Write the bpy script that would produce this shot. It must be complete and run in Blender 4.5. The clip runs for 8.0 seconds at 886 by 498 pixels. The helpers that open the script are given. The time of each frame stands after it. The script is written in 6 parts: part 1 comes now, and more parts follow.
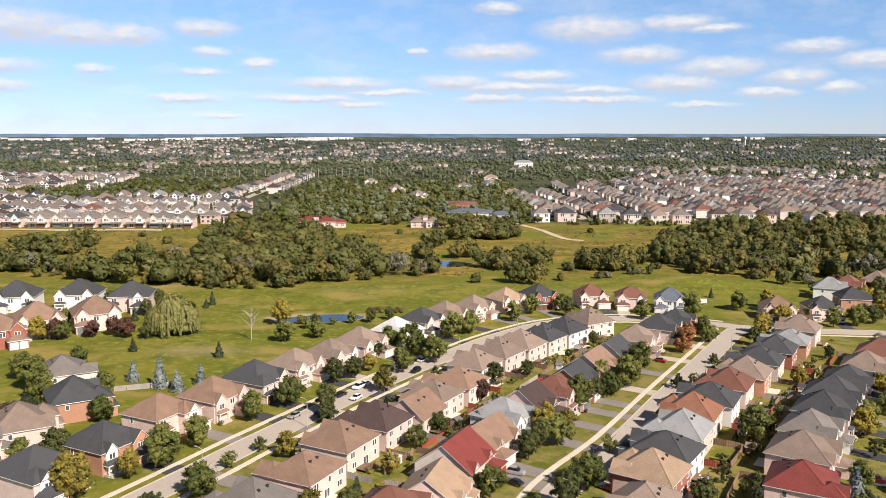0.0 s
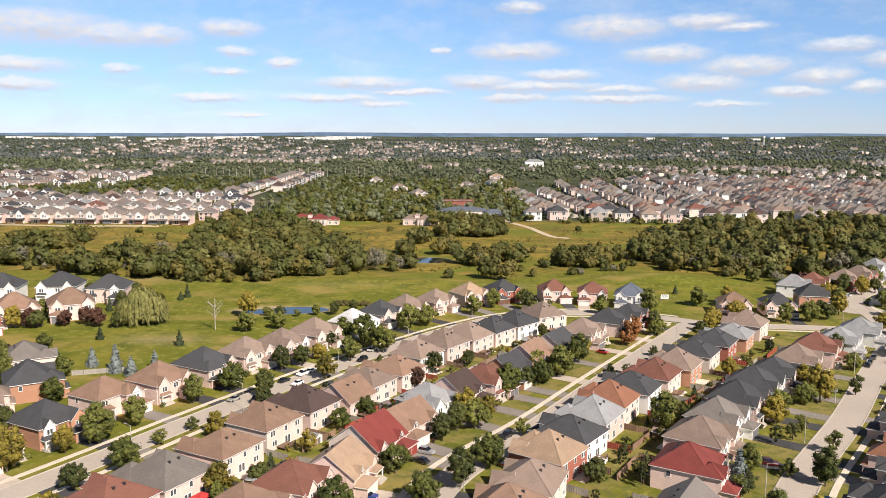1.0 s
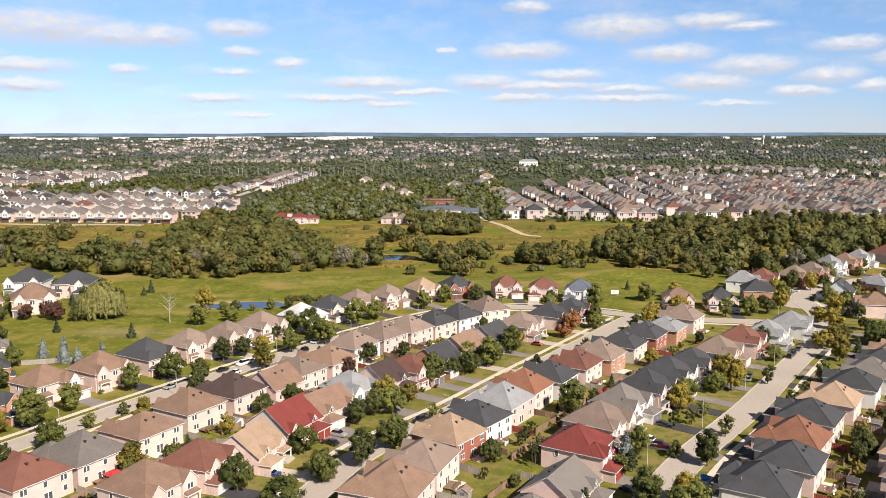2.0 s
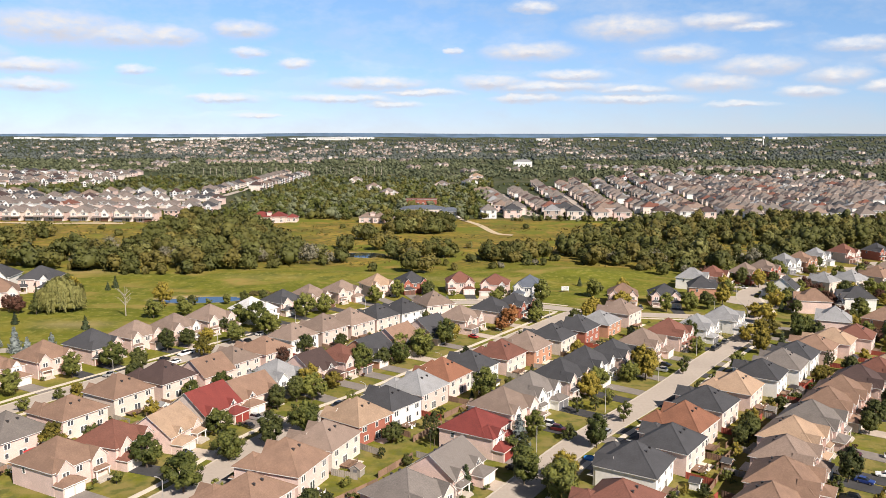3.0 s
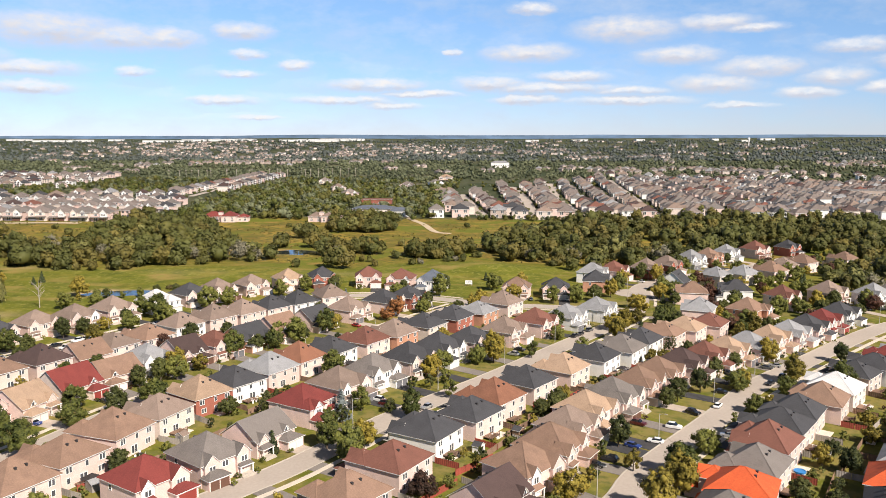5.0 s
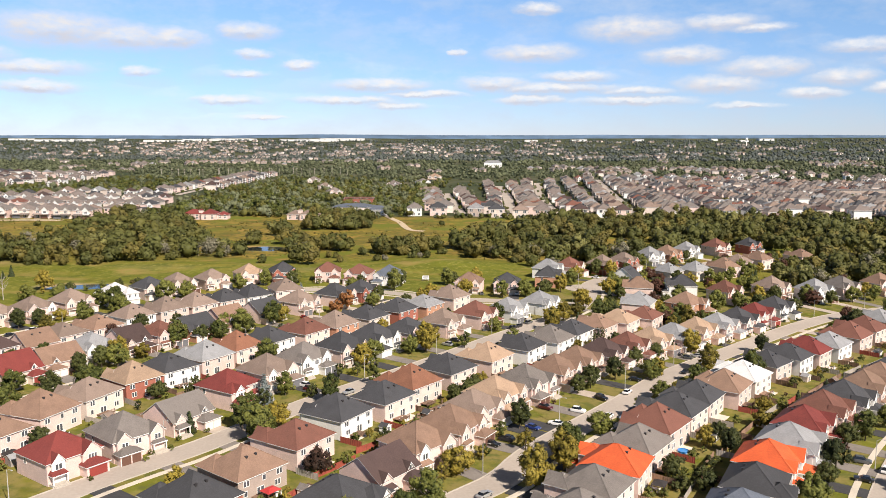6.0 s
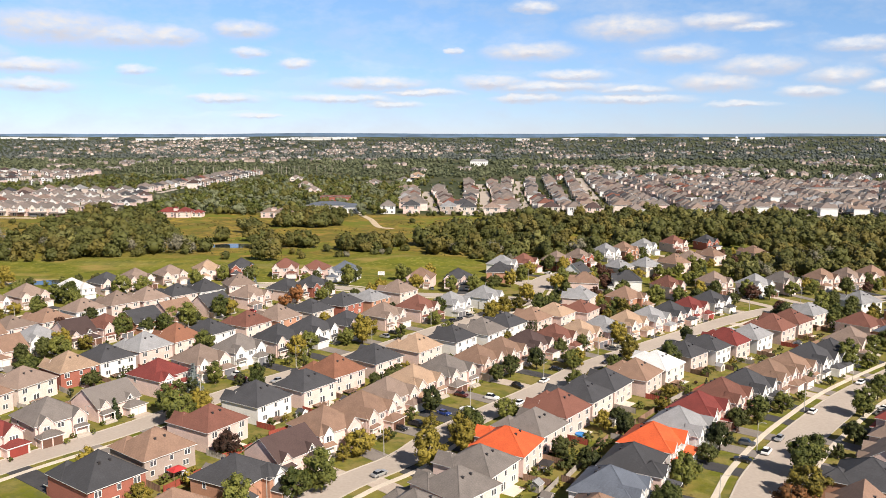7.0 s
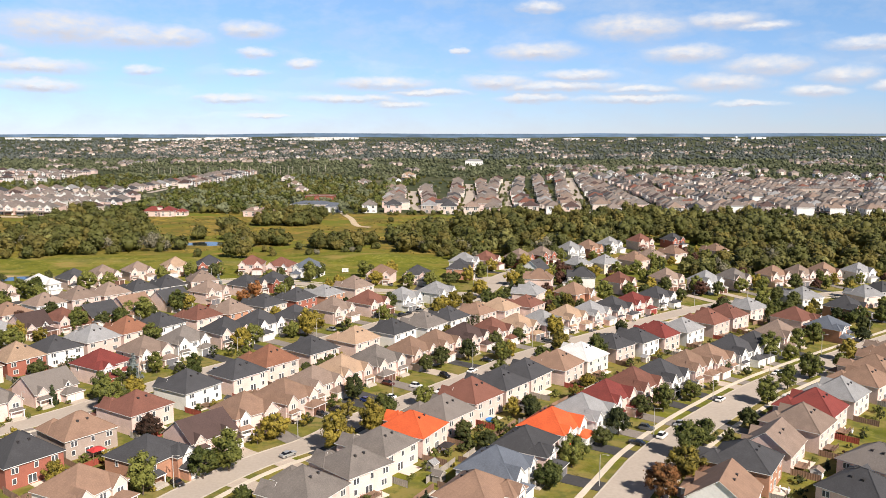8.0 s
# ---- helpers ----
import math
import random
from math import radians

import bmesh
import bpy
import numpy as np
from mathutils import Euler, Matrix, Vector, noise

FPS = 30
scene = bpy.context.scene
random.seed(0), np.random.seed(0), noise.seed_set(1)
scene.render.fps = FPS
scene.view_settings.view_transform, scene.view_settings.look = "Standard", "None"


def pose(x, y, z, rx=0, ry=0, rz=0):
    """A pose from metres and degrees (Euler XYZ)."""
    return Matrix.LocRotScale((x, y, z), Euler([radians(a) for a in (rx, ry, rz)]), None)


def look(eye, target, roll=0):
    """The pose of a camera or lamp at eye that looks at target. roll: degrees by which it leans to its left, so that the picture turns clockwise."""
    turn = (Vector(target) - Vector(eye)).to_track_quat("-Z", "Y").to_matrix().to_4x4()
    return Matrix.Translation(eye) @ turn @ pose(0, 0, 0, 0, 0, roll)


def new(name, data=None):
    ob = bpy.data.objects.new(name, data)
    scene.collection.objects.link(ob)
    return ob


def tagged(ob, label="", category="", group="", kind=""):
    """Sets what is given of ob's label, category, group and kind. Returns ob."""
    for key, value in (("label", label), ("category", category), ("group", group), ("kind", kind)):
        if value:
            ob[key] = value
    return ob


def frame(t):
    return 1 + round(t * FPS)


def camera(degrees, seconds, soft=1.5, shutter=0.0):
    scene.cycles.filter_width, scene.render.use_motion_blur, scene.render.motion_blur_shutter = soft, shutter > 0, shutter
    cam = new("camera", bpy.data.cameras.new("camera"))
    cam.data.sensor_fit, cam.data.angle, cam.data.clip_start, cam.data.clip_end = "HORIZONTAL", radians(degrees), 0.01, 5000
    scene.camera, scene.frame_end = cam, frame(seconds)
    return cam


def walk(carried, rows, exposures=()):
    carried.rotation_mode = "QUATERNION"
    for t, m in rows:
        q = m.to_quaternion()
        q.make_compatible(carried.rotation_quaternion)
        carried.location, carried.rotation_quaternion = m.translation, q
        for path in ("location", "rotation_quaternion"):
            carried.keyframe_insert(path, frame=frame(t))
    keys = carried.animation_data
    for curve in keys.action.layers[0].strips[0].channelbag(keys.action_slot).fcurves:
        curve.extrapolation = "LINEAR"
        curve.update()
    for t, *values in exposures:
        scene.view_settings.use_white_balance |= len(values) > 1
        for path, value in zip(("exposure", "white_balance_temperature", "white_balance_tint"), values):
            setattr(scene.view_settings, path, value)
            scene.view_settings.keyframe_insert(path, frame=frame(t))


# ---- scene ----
cam = camera(57.3, 8.0, soft=0.65)
METRES, EYE, TILT, LEAN, TURN = 235.0, 82.7, -8.0, 0.0, 0.0
ROWS = [
    (0.0, 0.0, 0.0, 0.0, 0.0, 0.0, -0.0),
    (0.5, 0.0564, -0.0245, -0.0038, 0.92, -0.01, -0.09),
    (1.0, 0.1187, -0.0514, -0.0075, 1.57, -0.05, -0.29),
    (1.5, 0.1735, -0.076, -0.0101, 1.74, -0.07, -0.23),
    (3.0, 0.3502, -0.1524, -0.0209, 2.42, -0.02, -0.35),
    (3.5, 0.4039, -0.1759, -0.0251, 2.35, 0.02, -0.36),
    (4.0, 0.461, -0.2011, -0.0273, 2.11, 0.07, -0.38),
    (4.5, 0.5146, -0.224, -0.0287, 2.2, 0.08, -0.29),
    (6.0, 0.6913, -0.2985, -0.0418, 2.69, 0.08, -0.38),
    (6.5, 0.7448, -0.3211, -0.0458, 2.58, -0.03, -0.47),
    (7.0, 0.8003, -0.3447, -0.0467, 2.46, -0.02, -0.35),
    (7.5, 0.8562, -0.368, -0.0485, 2.59, -0.02, -0.31),
    (8.0, 0.9177, -0.3931, -0.0528, 2.89, -0.02, -0.36),
]
walk(cam, [(t, pose(0, 0, EYE, TILT, LEAN, TURN) @ pose(METRES * x, METRES * y, METRES * z, 90 + pitch, roll, yaw)) for t, x, y, z, yaw, pitch, roll in ROWS])
scene.view_settings.exposure = 0.60

# ---- sun and sky ----
SUN_AZIMUTH, SUN_HEIGHT = 141.0, 40.0   # degrees clockwise from +y, degrees above the horizon
sun_way = Vector((math.sin(radians(SUN_AZIMUTH)) * math.cos(radians(SUN_HEIGHT)), math.cos(radians(SUN_AZIMUTH)) * math.cos(radians(SUN_HEIGHT)), math.sin(radians(SUN_HEIGHT))))
sun_data = bpy.data.lights.new("sun", "SUN")
sun_data.energy, sun_data.angle, sun_data.color = 5.35, radians(0.53), (1.0, 0.895, 0.785)
sun = new("sun", sun_data)
sun.matrix_world = look(sun_way * 400, (0, 0, 0))

# clouds: azimuth, height, half width, half height (degrees), brightness
CLOUD_GROUP_A = [(-24.9, 6.62, 3.61, 0.83), (-21.0, 6.29, 2.41, 0.62), (-18.0, 6.34, 1.79, 0.52), (-13.3, 6.92, 1.65, 0.45), (-12.9, 5.45, 0.96, 0.28), (-20.2, 4.15, 0.93, 0.24), (-9.8, 4.76, 0.96, 0.28), (-13.5, 4.19, 1.24, 0.21), (-26.5, 4.24, 2.75, 0.38), (-26.2, 3.1, 2.13, 0.34), (-14.6, 2.43, 2.06, 0.24), (-4.5, 3.5, 2.92, 0.34)]
CLOUD_GROUP_B = [(6.4, 8.53, 1.31, 0.31), (12.8, 7.09, 2.82, 0.65), (18.4, 7.31, 2.13, 0.41), (20.7, 6.91, 1.55, 0.21), (26.8, 5.51, 1.86, 0.34), (6.2, 5.6, 2.61, 0.48), (16.2, 5.29, 2.27, 0.45), (21.2, 4.38, 2.48, 0.48), (25.7, 3.69, 1.65, 0.41), (9.2, 4.02, 2.06, 0.28), (3.6, 3.58, 2.06, 0.38), (7.6, 3.28, 3.96, 0.31), (18.6, 3.4, 2.41, 0.45), (24.2, 2.72, 1.51, 0.28)]
CLOUD_GROUP_C = [(13.0, 3.03, 2.06, 0.24), (6.0, 2.51, 2.0, 0.28), (13.0, 2.41, 3.44, 0.24), (28.4, 2.97, 1.1, 0.31), (1.0, 5.67, 0.45, 0.21), (-6.7, 2.5, 3.1, 0.24), (-1.2, 2.91, 2.41, 0.21), (-3.2, 2.12, 1.72, 0.21), (-12.5, 1.29, 1.38, 0.14), (20.0, 1.98, 1.72, 0.17), (30.2, 4.64, 2.06, 0.41), (-29.9, 5.0, 2.06, 0.48), (40.0, 5.0, 3.5, 0.6), (-42.0, 6.0, 4.0, 0.7), (55.0, 8.0, 4.0, 0.9), (-60.0, 5.0, 4.0, 0.6), (75.0, 6.0, 5.0, 0.8), (95.0, 9.0, 5.0, 0.9), (-85.0, 8.0, 5.0, 0.9), (120.0, 6.0, 5.0, 0.8), (150.0, 8.0, 5.0, 0.9), (-120.0, 7.0, 5.0, 0.9), (-155.0, 6.0, 5.0, 0.8)]

world = bpy.data.worlds.new("world")
scene.world = world
world.use_nodes = True
wt = world.node_tree
wt.nodes.clear()


def wnode(kind, **inputs):
    n = wt.nodes.new(kind)
    for k, v in inputs.items():
        n.inputs[int(k[1:])].default_value = v
    return n


def wmath(op, a, b=None, c=None):
    n = wt.nodes.new("ShaderNodeMath")
    n.operation = op
    for i, v in enumerate((a, b, c)):
        if v is None:
            continue
        if isinstance(v, (int, float)):
            n.inputs[i].default_value = v
        else:
            wt.links.new(v, n.inputs[i])
    return n.outputs[0]


sky = wt.nodes.new("ShaderNodeTexSky")
sky.sky_type, sky.sun_disc = "NISHITA", False
sky.sun_elevation, sky.sun_rotation = radians(SUN_HEIGHT), radians(SUN_AZIMUTH)
sky.altitude, sky.air_density, sky.dust_density, sky.ozone_density = 200, 0.8, 0.0, 3.0
coord = wt.nodes.new("ShaderNodeTexCoord")
sep = wt.nodes.new("ShaderNodeSeparateXYZ")
wt.links.new(coord.outputs["Generated"], sep.inputs[0])
azim = wmath("MULTIPLY_ADD", wmath("ARCTAN2", sep.outputs[0], sep.outputs[1]), 57.2958, 2.7)
elev = wmath("MULTIPLY", wmath("ARCSINE", sep.outputs[2]), 57.2958)
flat = wt.nodes.new("ShaderNodeCombineXYZ")
wt.links.new(azim, flat.inputs[0])
wt.links.new(elev, flat.inputs[1])
# ragged edges: the place in the sky is pushed about by two sizes of noise
squash = wt.nodes.new("ShaderNodeVectorMath")
squash.operation = "MULTIPLY"
squash.inputs[1].default_value = (0.75, 1.5, 1.0)
wt.links.new(flat.outputs[0], squash.inputs[0])
warp = wnode("ShaderNodeTexNoise", i2=0.9, i3=6.0, i4=0.6)
wt.links.new(squash.outputs[0], warp.inputs[0])
centred = wt.nodes.new("ShaderNodeVectorMath")
centred.operation = "SUBTRACT"
centred.inputs[1].default_value = (0.5, 0.5, 0.5)
wt.links.new(warp.outputs["Color"], centred.inputs[0])
scaled = wt.nodes.new("ShaderNodeVectorMath")
scaled.operation = "MULTIPLY"
scaled.inputs[1].default_value = (1.7, 0.62, 0.0)
wt.links.new(centred.outputs[0], scaled.inputs[0])
pushed = wt.nodes.new("ShaderNodeVectorMath")
pushed.operation = "ADD"
wt.links.new(flat.outputs[0], pushed.inputs[0])
wt.links.new(scaled.outputs[0], pushed.inputs[1])
total, shade = None, None
raised = wt.nodes.new("ShaderNodeVectorMath")
raised.inputs[1].default_value = (0.0, 0.22, 0.0)
wt.links.new(pushed.outputs[0], raised.inputs[0])
for a, e, hw, hh in CLOUD_GROUP_A + CLOUD_GROUP_B + CLOUD_GROUP_C:
    sums = []
    for source in (pushed, raised):
        d = wt.nodes.new("ShaderNodeVectorMath")
        d.operation = "SUBTRACT"
        d.inputs[1].default_value = (a, e, 0)
        wt.links.new(source.outputs[0], d.inputs[0])
        s = wt.nodes.new("ShaderNodeVectorMath")
        s.operation = "MULTIPLY"
        s.inputs[1].default_value = (0.70 / hw, 0.64 / hh, 0)
        wt.links.new(d.outputs[0], s.inputs[0])
        ln = wt.nodes.new("ShaderNodeVectorMath")
        ln.operation = "LENGTH"
        wt.links.new(s.outputs[0], ln.inputs[0])
        sums.append(wmath("SUBTRACT", 1.25, ln.outputs["Value"]))
    total = sums[0] if total is None else wmath("SMOOTH_MAX", total, sums[0], 0.15)
    shade = sums[1] if shade is None else wmath("SMOOTH_MAX", shade, sums[1], 0.15)
dens = wt.nodes.new("ShaderNodeMapRange")
dens.interpolation_type = "SMOOTHSTEP"
wt.links.new(total, dens.inputs[0])
dens.inputs[1].default_value, dens.inputs[2].default_value = 0.0, 0.9
fine = wnode("ShaderNodeTexNoise", i2=1.5, i3=3.0, i4=0.5)
wt.links.new(squash.outputs[0], fine.inputs[0])
streak = wt.nodes.new("ShaderNodeMapRange")
wt.links.new(fine.outputs[0], streak.inputs[0])
streak.inputs[1].default_value, streak.inputs[2].default_value, streak.inputs[3].default_value = 0.3, 0.66, 0.55
cover = wmath("MULTIPLY", dens.outputs[0], streak.outputs[0])
veil = wnode("ShaderNodeTexNoise", i2=0.35, i3=4.0, i4=0.6)
wt.links.new(squash.outputs[0], veil.inputs[0])
veil_amount = wt.nodes.new("ShaderNodeMapRange")
wt.links.new(veil.outputs[0], veil_amount.inputs[0])
veil_amount.inputs[1].default_value, veil_amount.inputs[2].default_value, veil_amount.inputs[4].default_value = 0.42, 0.75, 0.34
cover = wmath("MAXIMUM", cover, wmath("MULTIPLY", veil_amount.outputs[0], wmath("GREATER_THAN", elev, -0.5)))
tone = wt.nodes.new("ShaderNodeMix")
tone.data_type = "RGBA"
# cloud shading put into the colour: sunlit tops, greyer undersides
crest = wt.nodes.new("ShaderNodeMapRange")
wt.links.new(wmath("SUBTRACT", total, shade), crest.inputs[0])
crest.inputs[1].default_value, crest.inputs[2].default_value = -0.2, 0.42
wt.links.new(crest.outputs[0], tone.inputs[0])
tone.inputs[6].default_value, tone.inputs[7].default_value = (0.69, 0.70, 0.79, 1), (0.99, 0.97, 0.97, 1)
bg_sky, bg_cloud = wnode("ShaderNodeBackground", i1=0.0715), wnode("ShaderNodeBackground", i1=0.635)
haze = wt.nodes.new("ShaderNodeMapRange")
wt.links.new(elev, haze.inputs[0])
haze.inputs[1].default_value, haze.inputs[2].default_value = 0.0, 10.0
air = wt.nodes.new("ShaderNodeMix")
air.data_type = "RGBA"
wt.links.new(haze.outputs[0], air.inputs[0])
air.inputs[6].default_value, air.inputs[7].default_value = (0.73, 0.79, 1.10, 1), (1.12, 1.23, 1.32, 1)
tinted = wt.nodes.new("ShaderNodeMix")
tinted.data_type, tinted.blend_type = "RGBA", "MULTIPLY"
tinted.inputs[0].default_value = 1.0
wt.links.new(sky.outputs[0], tinted.inputs[6])
# the unseen sky overhead is dimmed to cut fill and deepen shadows
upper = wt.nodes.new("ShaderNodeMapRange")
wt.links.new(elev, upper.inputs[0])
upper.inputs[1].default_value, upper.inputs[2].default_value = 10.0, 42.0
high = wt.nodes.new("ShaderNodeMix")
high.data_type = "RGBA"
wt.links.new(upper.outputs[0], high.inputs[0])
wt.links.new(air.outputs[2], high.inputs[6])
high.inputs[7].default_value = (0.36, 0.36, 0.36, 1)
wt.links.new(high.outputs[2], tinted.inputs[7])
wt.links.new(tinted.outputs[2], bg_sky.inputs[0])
wt.links.new(tone.outputs[2], bg_cloud.inputs[0])
mixer = wt.nodes.new("ShaderNodeMixShader")
wt.links.new(cover, mixer.inputs[0])
wt.links.new(bg_sky.outputs[0], mixer.inputs[1])
wt.links.new(bg_cloud.outputs[0], mixer.inputs[2])
wout = wt.nodes.new("ShaderNodeOutputWorld")
wt.links.new(mixer.outputs[0], wout.inputs[0])

# ---- materials ----


def material(name, colour, rough=0.8, spread=0.25, grain=3.0, stain=0.25, metal=0.0, bump=0.0, second=None, per_object=0.0, per_island=0.0, hue=0.0):
    """A procedural surface: a base colour, fine grain, large stains, and differences from piece to piece."""
    m = bpy.data.materials.new(name)
    m.use_nodes = True
    nt = m.node_tree
    bsdf = nt.nodes["Principled BSDF"]
    bsdf.inputs["Roughness"].default_value, bsdf.inputs["Metallic"].default_value = rough, metal
    geo = nt.nodes.new("ShaderNodeNewGeometry")
    small = nt.nodes.new("ShaderNodeTexNoise")
    small.inputs["Scale"].default_value, small.inputs["Detail"].default_value = grain, 4
    large = nt.nodes.new("ShaderNodeTexNoise")
    large.inputs["Scale"].default_value, large.inputs["Detail"].default_value = stain, 3
    for n in (small, large):
        nt.links.new(geo.outputs["Position"], n.inputs["Vector"])
    add = nt.nodes.new("ShaderNodeMath")
    nt.links.new(small.outputs["Fac"], add.inputs[0])
    nt.links.new(large.outputs["Fac"], add.inputs[1])
    value = add.outputs[0]
    if per_object:
        info = nt.nodes.new("ShaderNodeObjectInfo")
        a = nt.nodes.new("ShaderNodeMath")
        a.operation = "MULTIPLY_ADD"
        a.inputs[1].default_value = per_object
        nt.links.new(info.outputs["Random"], a.inputs[0])
        nt.links.new(value, a.inputs[2])
        b = nt.nodes.new("ShaderNodeMath")
        b.operation = "SUBTRACT"
        b.inputs[1].default_value = per_object / 2
        nt.links.new(a.outputs[0], b.inputs[0])
        value = b.outputs[0]
    if per_island:
        a = nt.nodes.new("ShaderNodeMath")
        a.operation = "MULTIPLY_ADD"
        a.inputs[1].default_value = per_island
        nt.links.new(geo.outputs["Random Per Island"], a.inputs[0])
        nt.links.new(value, a.inputs[2])
        b = nt.nodes.new("ShaderNodeMath")
        b.operation = "SUBTRACT"
        b.inputs[1].default_value = per_island / 2
        nt.links.new(a.outputs[0], b.inputs[0])
        value = b.outputs[0]
    rng = nt.nodes.new("ShaderNodeMapRange")
    rng.inputs[1].default_value, rng.inputs[2].default_value = 0.7, 1.3
    nt.links.new(value, rng.inputs[0])
    mix = nt.nodes.new("ShaderNodeMix")
    mix.data_type = "RGBA"
    nt.links.new(rng.outputs[0], mix.inputs[0])
    dark = tuple(c * (1 - spread) for c in colour)
    light = second or tuple(min(1, c * (1 + spread)) for c in colour)
    mix.inputs[6].default_value, mix.inputs[7].default_value = (*dark, 1), (*light, 1)
    nt.links.new(mix.outputs[2], bsdf.inputs["Base Color"])
    if bump:
        bp = nt.nodes.new("ShaderNodeBump")
        bp.inputs["Strength"].default_value, bp.inputs["Distance"].default_value = bump, 0.1
        nt.links.new(small.outputs["Fac"], bp.inputs["Height"])
        nt.links.new(bp.outputs[0], bsdf.inputs["Normal"])
    return m


def coursed(m, scale, strength, joint, row=0.5, brick_w=0.5):
    """Adds brick or shingle courses, darker at the joints, to a material."""
    nt = m.node_tree
    bsdf = nt.nodes["Principled BSDF"]
    tc = nt.nodes.new("ShaderNodeTexCoord")
    sp = nt.nodes.new("ShaderNodeSeparateXYZ")
    nt.links.new(tc.outputs["Object"], sp.inputs[0])
    ad = nt.nodes.new("ShaderNodeMath")
    nt.links.new(sp.outputs[0], ad.inputs[0])
    nt.links.new(sp.outputs[1], ad.inputs[1])
    cb = nt.nodes.new("ShaderNodeCombineXYZ")
    nt.links.new(ad.outputs[0], cb.inputs[0])
    nt.links.new(sp.outputs[2], cb.inputs[1])
    br = nt.nodes.new("ShaderNodeTexBrick")
    br.inputs["Scale"].default_value, br.inputs["Mortar Size"].default_value = scale, joint
    br.inputs["Row Height"].default_value, br.inputs["Brick Width"].default_value = row, brick_w
    br.inputs["Color1"].default_value, br.inputs["Color2"].default_value = (1, 1, 1, 1), (1 - strength, 1 - strength, 1 - strength, 1)
    k = 1 - strength * 1.4
    br.inputs["Mortar"].default_value = (k, k, k, 1)
    nt.links.new(cb.outputs[0], br.inputs["Vector"])
    mul = nt.nodes.new("ShaderNodeMix")
    mul.data_type, mul.blend_type = "RGBA", "MULTIPLY"
    mul.inputs[0].default_value = 1
    old = bsdf.inputs["Base Color"].links[0].from_socket
    nt.links.new(old, mul.inputs[6])
    nt.links.new(br.outputs["Color"], mul.inputs[7])
    nt.links.new(mul.outputs[2], bsdf.inputs["Base Color"])
    return m


def shingle(name, colour):
    return coursed(material(name, colour, 0.93, 0.17, 3.2, 0.35, bump=0.4, per_object=0.5), 1.6, 0.13, 0.03, 0.25, 0.55)


ROOFS = {
    "D": shingle("charcoal_shingle", (0.052, 0.052, 0.057)), "G": shingle("grey_shingle", (0.160, 0.140, 0.127)),
    "L": shingle("light_grey_shingle", (0.25, 0.25, 0.255)), "W": shingle("pale_shingle", (0.60, 0.59, 0.58)),
    "B": shingle("brown_shingle", (0.230, 0.143, 0.100)), "T": shingle("tan_shingle", (0.34, 0.235, 0.16)),
    "K": shingle("taupe_shingle", (0.225, 0.165, 0.132)), "Q": shingle("ash_shingle", (0.185, 0.152, 0.135)),
    "RB": shingle("russet_shingle", (0.165, 0.068, 0.048)), "M": shingle("dark_brown_shingle", (0.068, 0.042, 0.038)),
    "R": shingle("red_shingle", (0.175, 0.034, 0.028)), "O": shingle("rust_shingle", (0.215, 0.094, 0.055)),
    "OO": shingle("orange_shingle", (0.62, 0.105, 0.03)), "BL": shingle("slate_blue_shingle", (0.10, 0.115, 0.145)),
}
ROOF_WORDS = {"D": "charcoal", "G": "grey", "L": "light grey", "W": "pale", "B": "brown", "T": "tan", "K": "taupe", "Q": "ash brown", "RB": "russet", "M": "dark brown", "R": "red", "O": "rust brown", "OO": "bright orange", "BL": "slate blue"}


def brick(name, colour):
    return coursed(material(name, colour, 0.9, 0.14, 5.0, 0.3, per_object=0.5), 2.2, 0.12, 0.02, 0.17, 0.5)


WALLS = {
    "p": brick("pink_brick", (0.71, 0.535, 0.48)), "c": brick("cream_brick", (0.70, 0.595, 0.525)), "r": brick("red_brick", (0.32, 0.11, 0.075)),
    "o": brick("orange_brick", (0.45, 0.235, 0.15)), "w": material("white_siding", (0.70, 0.685, 0.66), 0.7, 0.10, 2.0, 0.3, per_object=0.3), "t": brick("taupe_brick", (0.42, 0.34, 0.29)),
}
WALL_WORDS = {"p": "pink brick", "c": "cream brick", "r": "red brick", "o": "orange brick", "w": "white", "t": "taupe brick"}
TRIM = material("white_trim", (0.76, 0.745, 0.72), 0.5, 0.05)
GLASS = material("window_glass", (0.075, 0.08, 0.09), 0.12, 0.3, 0.4, 0.2)
GLASS.node_tree.nodes["Principled BSDF"].inputs["IOR"].default_value = 1.5
DOORS = [material("white_door_paint", (0.66, 0.63, 0.58), 0.5, 0.06), material("brown_door_paint", (0.12, 0.06, 0.04), 0.5, 0.1), material("red_door_paint", (0.24, 0.04, 0.03), 0.5, 0.1), material("grey_door_paint", (0.14, 0.14, 0.15), 0.5, 0.1)]
VENT = material("roof_vent_metal", (0.035, 0.032, 0.032), 0.5, 0.2)
CONCRETE = material("concrete", (0.42, 0.375, 0.32), 0.9, 0.14, 2.0, 0.12)
SIDEWALK = material("sidewalk_concrete", (0.55, 0.485, 0.40), 0.9, 0.12, 2.0, 0.2)
ASPHALT = material("road_asphalt", (0.375, 0.322, 0.275), 0.92, 0.10, 1.2, 0.045)
DRIVES = [material("blacktop", (0.045, 0.044, 0.046), 0.85, 0.25, 2.0, 0.3), material("worn_driveway", (0.20, 0.175, 0.155), 0.9, 0.16, 2.0, 0.25), material("paver_driveway", (0.42, 0.35, 0.29), 0.9, 0.14, 2.5, 0.3)]
WOOD = material("fence_wood", (0.20, 0.125, 0.085), 0.85, 0.25, 4.0, 0.4, per_object=0.7)
GREY_WOOD = material("weathered_wood", (0.30, 0.27, 0.24), 0.85, 0.2, 4.0, 0.4, per_object=0.5)
